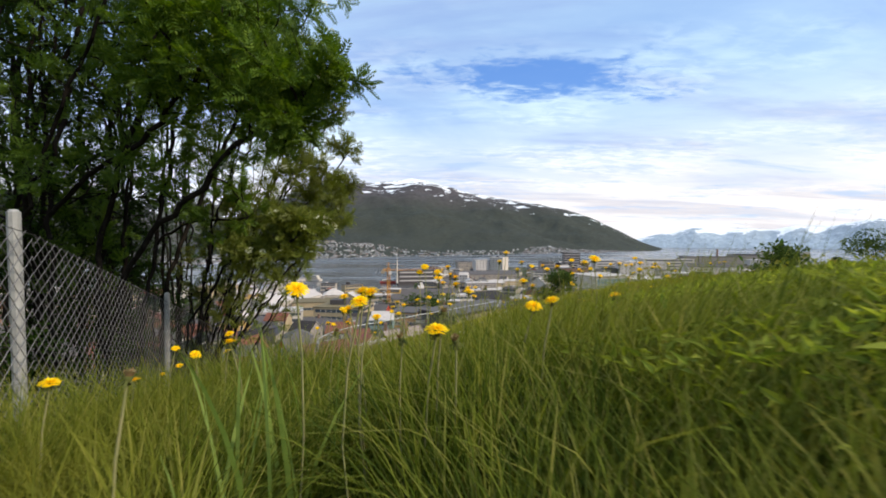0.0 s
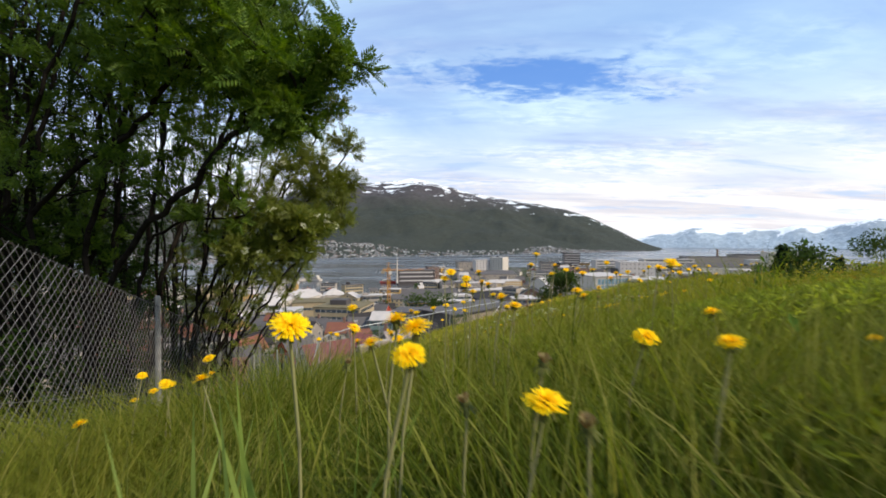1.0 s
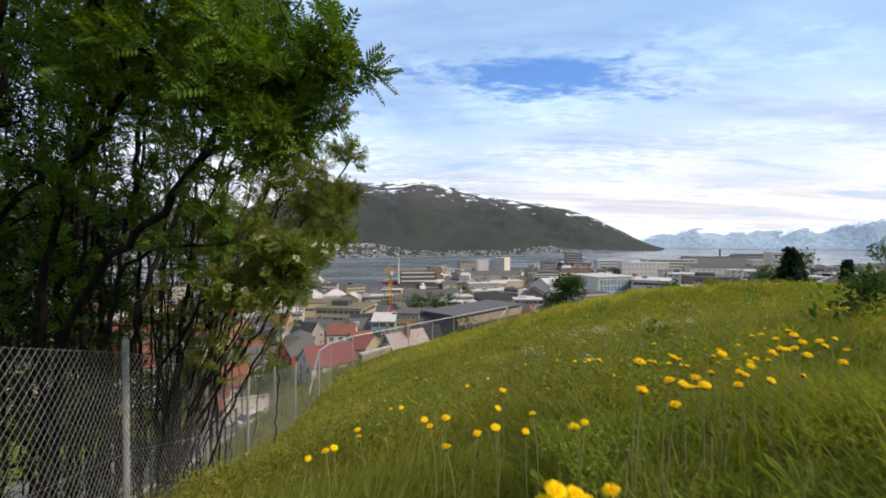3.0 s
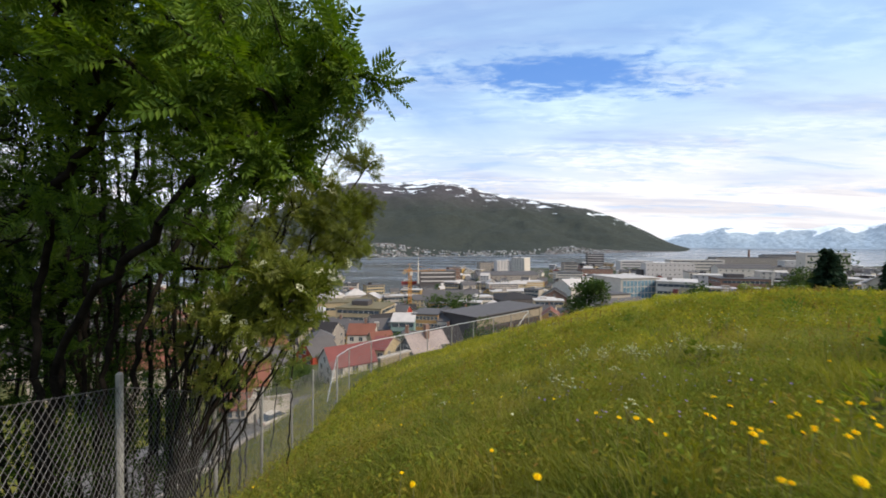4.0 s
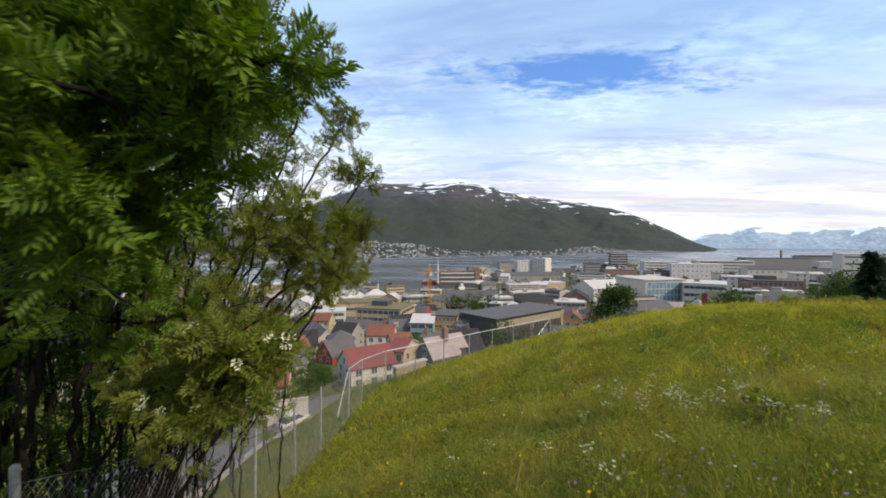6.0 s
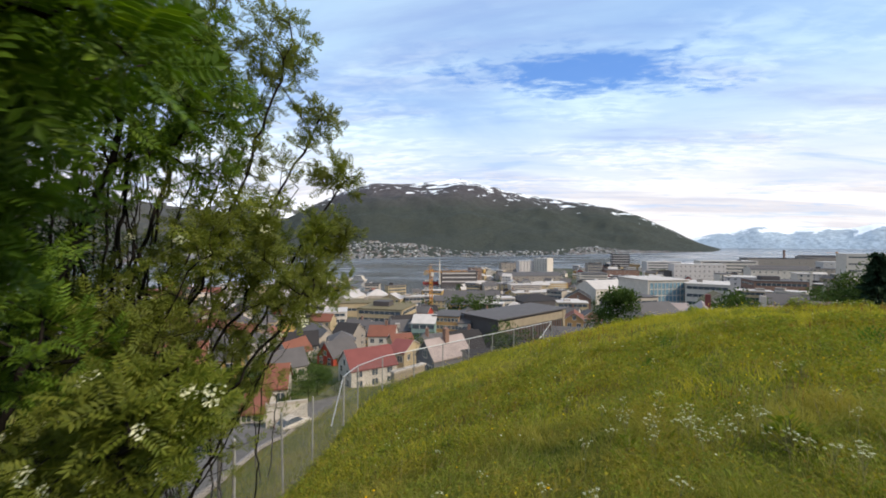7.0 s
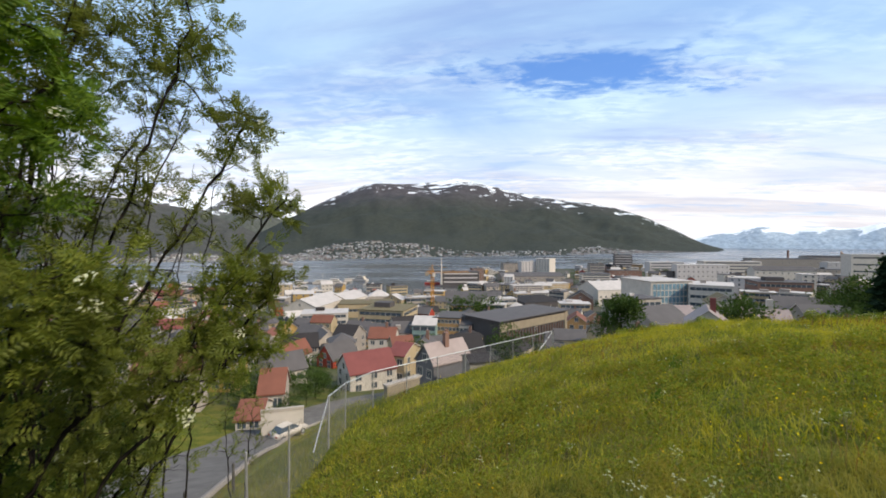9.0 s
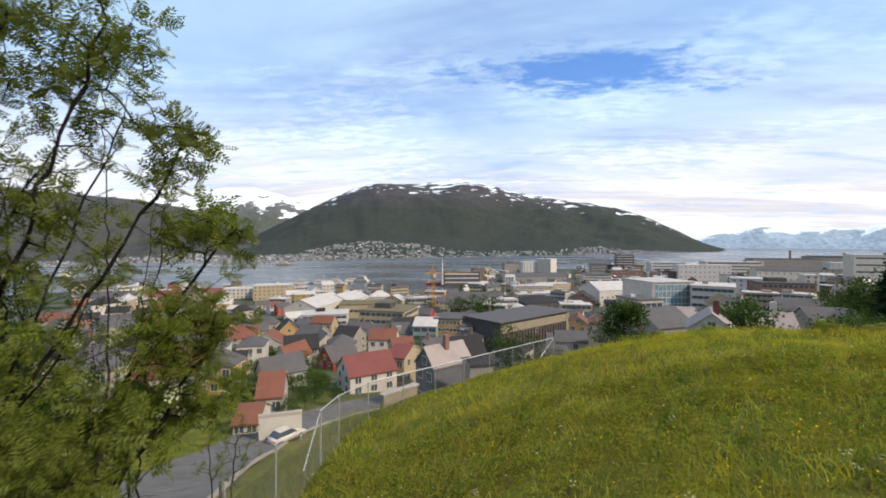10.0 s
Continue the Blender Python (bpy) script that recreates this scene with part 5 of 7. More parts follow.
def small_flowers(n, mat, name, label, x0, x1, y0, y1, size, lift, seed, keep=None):
    rng = np.random.default_rng(seed)
    x, y = field(rng, n, x0, x1, y0, y1, keep)
    z = ground_z(x, y) + rng.uniform(lift[0], lift[1], len(x))
    a = np.arange(5) * 2 * np.pi / 5
    bv = np.concatenate([[[0, 0, -0.3]], np.stack([np.cos(a), np.sin(a), np.full(5, 0.1)], -1)])
    bf = np.array([(0, 1 + k, 1 + (k + 1) % 5) for k in range(5)])
    at = np.stack([x, y, z], -1)
    way = np.stack([rng.normal(0, 1, len(x)), rng.normal(0, 1, len(x)), rng.normal(0, 0.3, len(x))], -1)
    s = size * rng.uniform(0.7, 1.3, len(x)) * np.clip(np.hypot(x, y) / 9, 1, 1.4)
    v, f = scatter(rng, bv, bf, at, way, s, 0.35, 1.0)
    tagged(new(name, mesh_np(name, v, f, mat)), label, "flower", kind="stuff")


def patchy(x, y):
    return (np.sin(0.9 * x + 0.4 * y) + np.sin(0.7 * y - 0.5 * x + 2) + 0.6 * np.sin(2.3 * x + 1.7 * y)) > 0.25


small_flowers(1700, M_PETAL, "buttercups", "small yellow buttercups scattered through the meadow", -3, 26, 5, 30, 0.011, (0.28, 0.46), 21, patchy)
small_flowers(900, M_CREAM, "white_flowers", "small white flowers scattered through the meadow", -3, 24, 5, 28, 0.012, (0.28, 0.46), 22, lambda x, y: ~patchy(x, y))
small_flowers(60, M_PURPLE, "vetch", "patch of pale purple vetch in the grass", 0.5, 2.3, 4.4, 6.2, 0.012, (0.2, 0.36), 23)


def make_weed(seed, x, y, size, label):
    """A leafy clump: broad leaves on short stalks round a low centre."""
    rng = np.random.default_rng(seed)
    plant = tagged(new("weed_clump"), label, "weed")
    plant.matrix_basis = pose(x, y, gz(x, y))
    lv = np.array([(0, 0, 0), (0.25, 0.16, 0.04), (0.6, 0.2, 0.02), (1.0, 0, -0.12), (0.6, -0.2, 0.02), (0.25, -0.16, 0.04)])
    lf = np.array([(0, 1, 2), (0, 2, 3), (0, 3, 4), (0, 4, 5)])
    n = 220
    at = rng.normal(0, 0.28, (n, 3)) * size
    at[:, 2] = np.abs(at[:, 2]) * 1.3
    way = at / size + rng.normal(0, 0.4, (n, 3)) + np.array([0, 0, 0.5])
    v, f = scatter(rng, lv, lf, at, way, size * rng.uniform(0.10, 0.22, n), 0.4, 1.0)
    tagged(part("foliage", mesh_np("weed_leaves", v, f, M_WEED), plant), kind="stuff")
    segs = [((0, 0, 0), tuple(p), 0.004, 0.002) for p in at[::4]]
    v, f = tubes(segs, 4)
    tagged(part("stalk", mesh_np("weed_stalks", v, f, M_STEM), plant), kind="stuff")


make_weed(31, 4.6, 5.9, 0.6, "dark green leafy weed clump on the meadow")
make_weed(32, 9.2, 13.8, 0.5, "dark leafy weed clump among flowers")
make_weed(33, 4.2, 14.0, 0.4, "low green weed clump on the slope")
make_weed(34, 6.0, 17.5, 0.45, "bushy green weed clump on the slope")
make_weed(35, 0.55, 1.0, 0.22, "low broad-leaved weed among the grass")
make_weed(36, 1.1, 0.9, 0.25, "small broad-leaved weed in deep grass")
make_weed(37, 0.2, 0.75, 0.18, "small broad green leaves in the grass")


def copy_about(kinds, spots, seed, s0, s1):
    """The first plants go to the first spots, copies to the rest."""
    rng = random.Random(seed)
    for i, (x, y) in enumerate(spots):
        m = pose(x, y, gz(x, y), 0, 0, rng.uniform(0, 360)) @ Matrix.Scale(rng.uniform(s0, s1), 4)
        if i < len(kinds):
            kinds[i].matrix_basis = m
        else:
            copy_thing(kinds[i % len(kinds)], m)


def make_tall_weed(seed):
    """A shoulder-high clump of leafy stems with pale flower heads, as wide as it is high."""
    rng = np.random.default_rng(seed)
    plant = tagged(new("tall_weed"), "tall leafy weeds with pale heads along the meadow crest", "weed", "weeds along the crest")
    lv = np.array([(0, 0, 0), (0.3, 0.22, 0.05), (0.65, 0.2, 0.02), (1.0, 0, -0.15), (0.65, -0.2, 0.02), (0.3, -0.22, 0.05)])
    lf = np.array([(0, 1, 2), (0, 2, 3), (0, 3, 4), (0, 4, 5)])
    n = 260
    a, q = rng.uniform(0, 6.283, n), rng.uniform(0, 1, n) ** 0.6
    top = 0.75 * (1 - 0.5 * q * q)
    at = np.stack([0.5 * q * np.cos(a), 0.5 * q * np.sin(a), top * rng.uniform(0.25, 1.0, n)], -1)
    way = np.stack([np.cos(a), np.sin(a), rng.uniform(-0.3, 0.9, n)], -1)
    v, f = scatter(rng, lv, lf, at, way, rng.uniform(0.09, 0.19, n), 0.4, 0.9)
    tagged(part("foliage", mesh_np("tall_weed_leaves", v, f, M_YARROW), plant), kind="stuff")
    v, f = tubes([((p[0] * 0.5, p[1] * 0.5, -0.05), tuple(p), 0.006, 0.003) for p in at[::4]], 4)
    tagged(part("stalk", mesh_np("tall_weed_stalks", v, f, M_STEM), plant), kind="stuff")
    vs, fs, k = [], [], 0
    for p in at[at[:, 2] > 0.5][::5]:
        cv, cf = corymb(rng)
        vs.append(cv * 0.09 + p + np.array([0, 0, 0.06]))
        fs.append(cf + k)
        k += len(cv)
    tagged(part("blossom", mesh_np("tall_weed_heads", np.concatenate(vs), np.concatenate(fs), M_CREAM), plant), kind="stuff")
    return plant


def make_yarrow(seed):
    """A tuft of finely cut feathery leaves."""
    rng = np.random.default_rng(seed)
    plant = tagged(new("yarrow_tuft"), "soft feathery green yarrow leaves among the grass", "plant", "yarrow in the meadow")
    lv, lf = compound_leaf(11)
    lv = lv * np.array([1, 0.42, 1])
    n = 18
    a = rng.uniform(0, 6.283, n)
    at = np.stack([0.03 * np.cos(a), 0.03 * np.sin(a), rng.uniform(0.05, 0.17, n)], -1)
    way = np.stack([np.cos(a), np.sin(a), rng.uniform(0.5, 1.5, n)], -1)
    v, f = scatter(rng, lv, lf, at, way, rng.uniform(0.05, 0.095, n), 0.3, 0.8)
    tagged(part("foliage", mesh_np("yarrow_leaves", v, f, M_YARROW), plant), kind="stuff")
    v, f = tubes([((0, 0, 0), tuple(p), 0.0025, 0.0015) for p in at], 4)
    tagged(part("stalk", mesh_np("yarrow_stalks", v, f, M_STEM), plant), kind="stuff")
    return plant


def spread(seed, n, x0, x1, y0, y1):
    rng = random.Random(seed)
    out = []
    while len(out) < n:
        x, y = rng.uniform(x0, x1), rng.uniform(y0, y1)
        if clear_of_way(np.array([x]), np.array([y]))[0] and math.hypot(x, y) > 0.55 and inside(np.array([x]), np.array([y]))[0]:
            out.append((x, y))
    return out


def make_dock(seed):
    """A low clump of broad dark leaves, taller in the middle."""
    rng = np.random.default_rng(seed)
    plant = tagged(new("dock_clump"), "dark broad-leaved dock clump in the meadow grass", "plant", "dock in the meadow")
    lv = np.array([(0, 0, 0), (0.25, 0.12, 0.05), (0.6, 0.15, 0.04), (1.0, 0, -0.10), (0.6, -0.15, 0.04), (0.25, -0.12, 0.05)])
    lf = np.array([(0, 1, 2), (0, 2, 3), (0, 3, 4), (0, 4, 5)])
    n = 90
    a, q = rng.uniform(0, 6.283, n), rng.uniform(0, 1, n)
    at = np.stack([0.16 * q * np.cos(a), 0.16 * q * np.sin(a), 0.04 + 0.26 * (1 - q) * rng.uniform(0.3, 1, n)], -1)
    way = np.stack([np.cos(a), np.sin(a), rng.uniform(0.2, 1.4, n)], -1)
    v, f = scatter(rng, lv, lf, at, way, rng.uniform(0.05, 0.10, n), 0.35, 0.9)
    tagged(part("foliage", mesh_np("dock_leaves", v, f, M_YARROW), plant), kind="stuff")
    v, f = tubes([((0, 0, 0), tuple(p), 0.004, 0.002) for p in at[::2]], 4)
    tagged(part("stalk", mesh_np("dock_stalks", v, f, M_STEM), plant), kind="stuff")
    return plant


def crest_spots(seed, n):
    """Along the far rim of the meadow, thicker towards its higher end."""
    rng = random.Random(seed)
    out = []
    while len(out) < n:
        x = 6.0 + 20.0 * rng.random() ** 0.7
        y = float(np.interp(x, [4.5, 11, 14, 40], [31.0, 31.5, 24.0, 24.3])) - abs(rng.gauss(0, 0.9))
        out.append((x, y))
    return out


copy_about([make_tall_weed(k) for k in (7, 8, 9)], crest_spots(76, 64), 9, 0.40, 0.85)
copy_about([make_yarrow(k) for k in (1, 2, 3)], spread(71, 60, 0.35, 3.4, 0.8, 3.4) + spread(75, 130, 0.25, 1.9, 0.45, 2.0) + spread(72, 14, -1.6, 0.6, 1.2, 4.0), 5, 0.8, 1.2)
copy_about([make_dock(k) for k in (4, 5, 6)], spread(74, 34, -2.5, 11.0, 3.2, 13.0), 6, 0.7, 1.3)

# ---- town ----
WINDOWS = {}
TAKEN = []


def window_mesh(w, h, mat):
    """A pane set in a slim frame that stands proud of the wall; the wall faces -y."""
    key = (round(w, 1), round(h, 1), mat.name)
    if key not in WINDOWS:
        bm = bmesh.new()
        add_box(bm, -w / 2, w / 2, -0.06, 0.05, -h / 2, h / 2)
        if w < 3:
            add_box(bm, -w / 2 - 0.12, w / 2 + 0.12, -0.045, 0.05, -h / 2 - 0.12, h / 2 + 0.12)
            add_box(bm, -0.04, 0.04, -0.08, 0.05, -h / 2, h / 2)
        else:
            for k in range(1, int(w / 2.4)):
                c = -w / 2 + w * k / int(w / 2.4)
                add_box(bm, c - 0.09, c + 0.09, -0.10, 0.05, -h / 2 - 0.05, h / 2 + 0.05)
        for k, f in enumerate(bm.faces):
            f.material_index = 0 if k < 6 else 1
        WINDOWS[key] = mesh_bm("window", bm, mat)
        WINDOWS[key].materials.append(M_WHITE if w < 3 else M_LILAC)
    return WINDOWS[key]


def roof_mesh(w, d, kind, pitch, over, mat):
    bm = bmesh.new()
    a, b = w / 2 + over, d / 2 + over
    if kind == "flat":
        add_box(bm, -a, a, -b, b, 0, 0.35)
        add_box(bm, -a + 0.3, a - 0.3, -b + 0.3, b - 0.3, 0.35, 0.36)
    elif kind == "gable_x":            # ridge along x
        prism(bm, a, b, pitch, False)
    elif kind == "gable_y":
        prism(bm, b, a, pitch, True)
    else:                              # hip
        k = min(a, b)
        v = [bm.verts.new(c) for c in ((-a, -b, 0), (a, -b, 0), (a, b, 0), (-a, b, 0), (-(a - k) - 0.01, -(b - k), pitch), (a - k + 0.01, -(b - k), pitch), (a - k + 0.01, b - k, pitch), (-(a - k) - 0.01, b - k, pitch))]
        for f in ((0, 1, 5, 4), (1, 2, 6, 5), (2, 3, 7, 6), (3, 0, 4, 7), (4, 5, 6, 7), (3, 2, 1, 0)):
            bm.faces.new([v[i] for i in f])
    me = mesh_bm("roof", bm, mat)
    me.materials.append(M_OFFWHITE)
    return me


def prism(bm, a, b, h, turned):
    t = 0.22
    pts = []
    for x in (-a, a):
        pts += [(x, -b, 0), (x, 0, h), (x, b, 0), (x, b, -t), (x, 0, h - t), (x, -b, -t)]
    if turned:
        pts = [(-y, x, z) for x, y, z in pts]
    v = [bm.verts.new(c) for c in pts]
    for i in range(6):
        j = (i + 1) % 6
        bm.faces.new((v[i], v[j], v[j + 6], v[i + 6]))
    for q in ((0, 5, 4, 1), (1, 4, 3, 2), (6, 7, 10, 11), (7, 8, 9, 10)):
        bm.faces.new([v[i] for i in q]).material_index = 1      # pale bargeboards


def building(label, x, y, w, d, h, rot, wall, roof="flat", roof_mat=None, pitch=2.5, rows=2, cols=4, ribbon=False, glass=None, side_cols=0,
             name="building", win=(1.2, 1.3), chimney=None, extra=None, sink=6.0, over=0.25, base=None, group="town buildings"):
    """A house or block; its front (-y of its own) stands at x, y, and rot turns it. h: to the eaves."""
    z = gz(x, y) if base is None else base
    TAKEN.append((x, y, 0.5 * math.hypot(w, d) + 1.0, d))
    ob = tagged(new(name), label, "house" if name == "house" else "wall" if name == "yard_wall" else "building", group)
    ob.matrix_world = pose(x, y, z, 0, 0, rot) @ Matrix.Translation((0, d / 2, 0))
    bm = bmesh.new()
    add_box(bm, -w / 2, w / 2, -d / 2, d / 2, -sink, h)
    if roof == "gable_x":
        for s in (-1, 1):
            f = [bm.verts.new(c) for c in ((s * w / 2, -d / 2, h), (s * w / 2, d / 2, h), (s * w / 2, 0, h + pitch - 0.12))]
            bm.faces.new(f)
    if roof == "gable_y":
        for s in (-1, 1):
            f = [bm.verts.new(c) for c in ((-w / 2, s * d / 2, h), (w / 2, s * d / 2, h), (0, s * d / 2, h + pitch - 0.12))]
            bm.faces.new(f)
    part("wall", mesh_bm("wall", bm, wall), ob)
    part("roof", roof_mesh(w, d, roof, pitch, over, roof_mat or M_R_GREY), ob, Matrix.Translation((0, 0, h + (0 if roof == "flat" else 0.02))))
    glass = glass or M_GLASS
    storey = h / max(rows, 1)
    for r in range(rows):
        zc = storey * (r + 0.55)
        if ribbon:
            part("window", window_mesh(w * 0.92, min(1.5, storey * 0.48), glass), ob, Matrix.Translation((0, -d / 2, zc)))
            if side_cols:
                for s in (-1, 1):
                    part("window", window_mesh(d * 0.88, min(1.5, storey * 0.48), glass), ob, pose(s * w / 2, 0, zc, 0, 0, 90 * s))
        else:
            ww, wh = min(win[0], w / cols * 0.7), min(win[1], storey * 0.6)
            for c in range(cols):
                part("window", window_mesh(ww, wh, glass), ob, Matrix.Translation((-w / 2 + w * (c + 0.5) / cols, -d / 2, zc)))
            for c in range(side_cols):
                for s in (-1, 1):
                    part("window", window_mesh(ww, wh, glass), ob, pose(s * w / 2, -d / 2 + d * (c + 0.5) / side_cols, zc, 0, 0, 90 * s))
    if roof == "gable_y" and cols:
        part("window", window_mesh(1.0, 1.2, glass), ob, Matrix.Translation((0, -d / 2, h + pitch * 0.25)))
    if chimney:
        part("chimney", box_mesh("chimney", -0.4, 0.4, -0.4, 0.4, -1.0, 1.5, chimney), ob, Matrix.Translation((w * 0.12, 0, h + pitch)))
    if roof == "flat" and w > 11 and extra is None and rows:
        units = random.Random(int(abs(x) * 10 + abs(y)))
        bm = bmesh.new()
        cx, cy, s, q = units.uniform(-0.35, 0.35) * w, units.uniform(-0.25, 0.25) * d, units.uniform(0.9, 2.2), units.uniform(0.8, 2.0)
        add_box(bm, cx - s, cx + s, cy - s * 0.8, cy + s * 0.8, h + 0.3, h + 0.36 + q)
        part("roof_plant", mesh_bm("roof_plant", bm, units.choice([M_GREYW, M_R_DARK, M_LILAC])), ob)
    if extra == "plant":
        part("plant_room", box_mesh("plant_room", -w * 0.18, w * 0.18, -d * 0.15, d * 0.15, 0, 2.4, M_DARKW), ob, Matrix.Translation((-w * 0.1, 0, h + 0.35)))
    if extra == "vents":
        for k in range(3):
            part("roof_vent", box_mesh("roof_vent", -0.9, 0.9, -0.9, 0.9, 0, 1.3, M_R_LIGHT), ob, Matrix.Translation((w * (-0.3 + 0.28 * k), d * 0.1 * (k - 1), h + 0.36)))
    if extra == "dormers":
        for k in (-0.25, 0.25):
            part("dormer", box_mesh("dormer", -0.9, 0.9, -d * 0.2, 0.6, 0, 1.6, wall), ob, Matrix.Translation((w * k, -d * 0.18, h + pitch * 0.25)))
    if extra == "curtain":
        part("glazing", box_mesh("glazing", -w * 0.46, w * 0.46, -0.12, 0.0, 1.0, h - 1.2, M_GLASS_BLUE), ob, Matrix.Translation((0, -d / 2, 0)))
        bar = box_mesh("mullion", -0.12, 0.12, -0.3, 0.0, 1.0, h - 1.2, M_WHITE)
        for k in range(11):
            part("mullion", bar, ob, Matrix.Translation((-w * 0.46 + w * 0.092 * k, -d / 2, 0)))
        for k in range(1, 5):
            part("transom", box_mesh("transom", -w * 0.46, w * 0.46, -0.26, 0.0, -0.2, 0.2, M_WHITE), ob, Matrix.Translation((0, -d / 2, 1 + (h - 2.2) * k / 5)))
    if extra == "fins":
        n = int(w / 1.6)
        fin = box_mesh("fin", -0.07, 0.07, -0.4, 0.0, 0.2, h * 0.62, M_BRICK)
        part("cornice", box_mesh("cornice", -w / 2, w / 2, -0.3, 0.0, h * 0.66, h * 0.92, M_CONC), ob, Matrix.Translation((0, -d / 2, 0)))
        part("end_wall", box_mesh("end_wall", -0.4, 1.6, -0.45, 1.0, -3.0, h * 0.98, M_CONC), ob, Matrix.Translation((w / 2 - 1.4, -d / 2, 0)))
        for k in range(n + 1):
            part("fin", fin, ob, Matrix.Translation((-w / 2 + w * k / n, -d / 2, 0)))
    return ob


building("orange-tiled house among trees below the road", -31.4, 61.4, 3.5, 6.5, 3.0, 20, M_OFFWHITE, roof_mat=M_R_ORANGE, rows=1, cols=2, side_cols=1, name="house", pitch=2.9, roof="gable_x")
building("white-walled house with a worn orange roof beside the road", -29.0, 51.6, 2.9, 6.0, 1.4, 16, M_WHITE, roof_mat=M_R_ORANGE, rows=1, cols=2, name="house", pitch=1.5, roof="gable_x")
building("white rendered yard wall beside the street", -23.8, 50.2, 4.7, 0.3, 2.9, 24, M_WHITE, roof_mat=M_OFFWHITE, rows=0, cols=1, over=0.05, name="yard_wall", roof="flat")
building("white gabled house with a dull red roof", -29.1, 85.8, 8.2, 10.0, 3.9, -52, M_WHITE, roof_mat=M_R_RED, rows=2, cols=2, side_cols=3, name="house", pitch=3.4, roof="gable_y")
building("tan house with a red tiled roof", -19.9, 92.9, 4.2, 9.0, 6.2, -16, M_CREAMW, roof_mat=M_R_RED, rows=2, cols=2, side_cols=2, name="house", pitch=2.0, roof="gable_x")
building("small house with an orange roof behind the red one", -22.3, 114.8, 6.0, 8.0, 5.5, 26, M_CREAMW, roof_mat=M_R_ORANGE, rows=1, cols=2, name="house", pitch=2.4, roof="gable_x")
building("dark red wooden house with a grey roof", -43.1, 110.4, 6.6, 9.0, 2.2, -29, M_REDW, roof_mat=M_R_GREY, rows=2, cols=2, name="house", pitch=4, roof="gable_y")
building("slate blue house with a pale pink metal roof", -10.2, 71.8, 5.1, 8.0, 7.4, -46, M_SLATE, roof_mat=M_R_PINK, rows=2, cols=2, name="house", chimney=M_BRICK, pitch=3.1, roof="gable_y")
building("low house with a near-black roof just below the meadow", -3.1, 84.7, 6.4, 8.0, 8.0, 22, M_DARKW, roof_mat=M_R_DARK, rows=1, cols=3, name="house", pitch=3.2, roof="gable_x")
building("small house with a black roof and pale fascia below the fence", -0.7, 64.8, 3.5, 4.0, 8.5, 20, M_GREYW, roof_mat=M_R_DARK, rows=1, cols=3, name="house", pitch=0.7, roof="gable_x")
building("town house with a dark roof", -53.8, 119.3, 9.6, 9.0, 3.7, 26, M_GREYW, roof_mat=M_R_DARK, rows=2, cols=4, side_cols=2, name="house", pitch=3.6, roof="gable_x")
building("wooden town house with an orange tiled roof", -52.2, 104.4, 4.9, 9.0, 2.8, -14, M_LILAC, roof_mat=M_R_ORANGE, rows=2, cols=4, side_cols=2, name="house", pitch=3.6, roof="gable_y")
building("town house with a slate grey roof", -66.3, 148.1, 10.2, 9.0, 3.9, -19, M_GREYW, roof_mat=M_R_GREY, rows=2, cols=4, side_cols=2, name="house", pitch=3.6, roof="gable_x")
building("wooden town house with an orange tiled roof", -69.3, 127.7, 10.8, 9.0, 3.6, 16, M_OFFWHITE, roof_mat=M_R_ORANGE, rows=2, cols=4, side_cols=2, name="house", pitch=3.6, roof="gable_y")
building("wooden town house with an orange tiled roof", -89.7, 145.5, 11.6, 9.0, 3.2, 21, M_CREAMW, roof_mat=M_R_ORANGE, rows=2, cols=4, side_cols=2, name="house", pitch=3.6, roof="gable_x")
building("wooden town house with an orange tiled roof", -112.1, 158.1, 14.8, 9.0, 3.2, -4, M_WHITE, roof_mat=M_R_ORANGE, rows=2, cols=4, side_cols=2, name="house", pitch=3.6, roof="gable_x")
building("wooden town house with a red roof", -136.1, 165.5, 19.4, 9.0, 2.9, 16, M_OFFWHITE, roof_mat=M_R_RED, rows=2, cols=4, side_cols=2, name="house", pitch=3.6, roof="gable_x")
building("town house with a slate grey roof", -169.7, 176.9, 23.3, 9.0, 3.4, 6, M_CREAMW, roof_mat=M_R_GREY, rows=2, cols=4, side_cols=2, name="house", pitch=3.6, roof="gable_x")
building("wooden town house with an orange tiled roof", -205.7, 182.9, 24.5, 9.0, 3.3, 6, M_WHITE, roof_mat=M_R_ORANGE, rows=2, cols=4, side_cols=2, name="house", pitch=3.6, roof="gable_x")
building("town house with a slate grey roof", -49.2, 127.9, 8.1, 9.0, 4.2, 36, M_OFFWHITE, roof_mat=M_R_GREY, rows=2, cols=4, side_cols=2, name="house", pitch=3.6, roof="gable_y")
building("town house with a dark roof", -49.1, 140.0, 8.1, 9.0, 5.0, -14, M_GREYW, roof_mat=M_R_DARK, rows=2, cols=4, side_cols=2, name="house", pitch=3.6, roof="gable_x")
building("yellow gabled house with a steep dark roof", -76.5, 157.0, 10.1, 10.0, 3.7, 31, M_YELLOW, roof_mat=M_R_DARK, rows=2, cols=3, name="house", pitch=5, roof="gable_y")
building("pale yellow house in the old town", -83.0, 181.5, 7.6, 9.0, 4.1, -2, M_CREAMW, roof_mat=M_R_GREY, rows=2, cols=3, name="house", pitch=2.6, roof="gable_x")
building("orange-yellow building with a long dark roof", -39.2, 151.1, 12.2, 12.0, 4.4, -8, M_YELLOW, roof_mat=M_R_GREY, rows=2, cols=6, name="house", pitch=3.4, roof="gable_x")
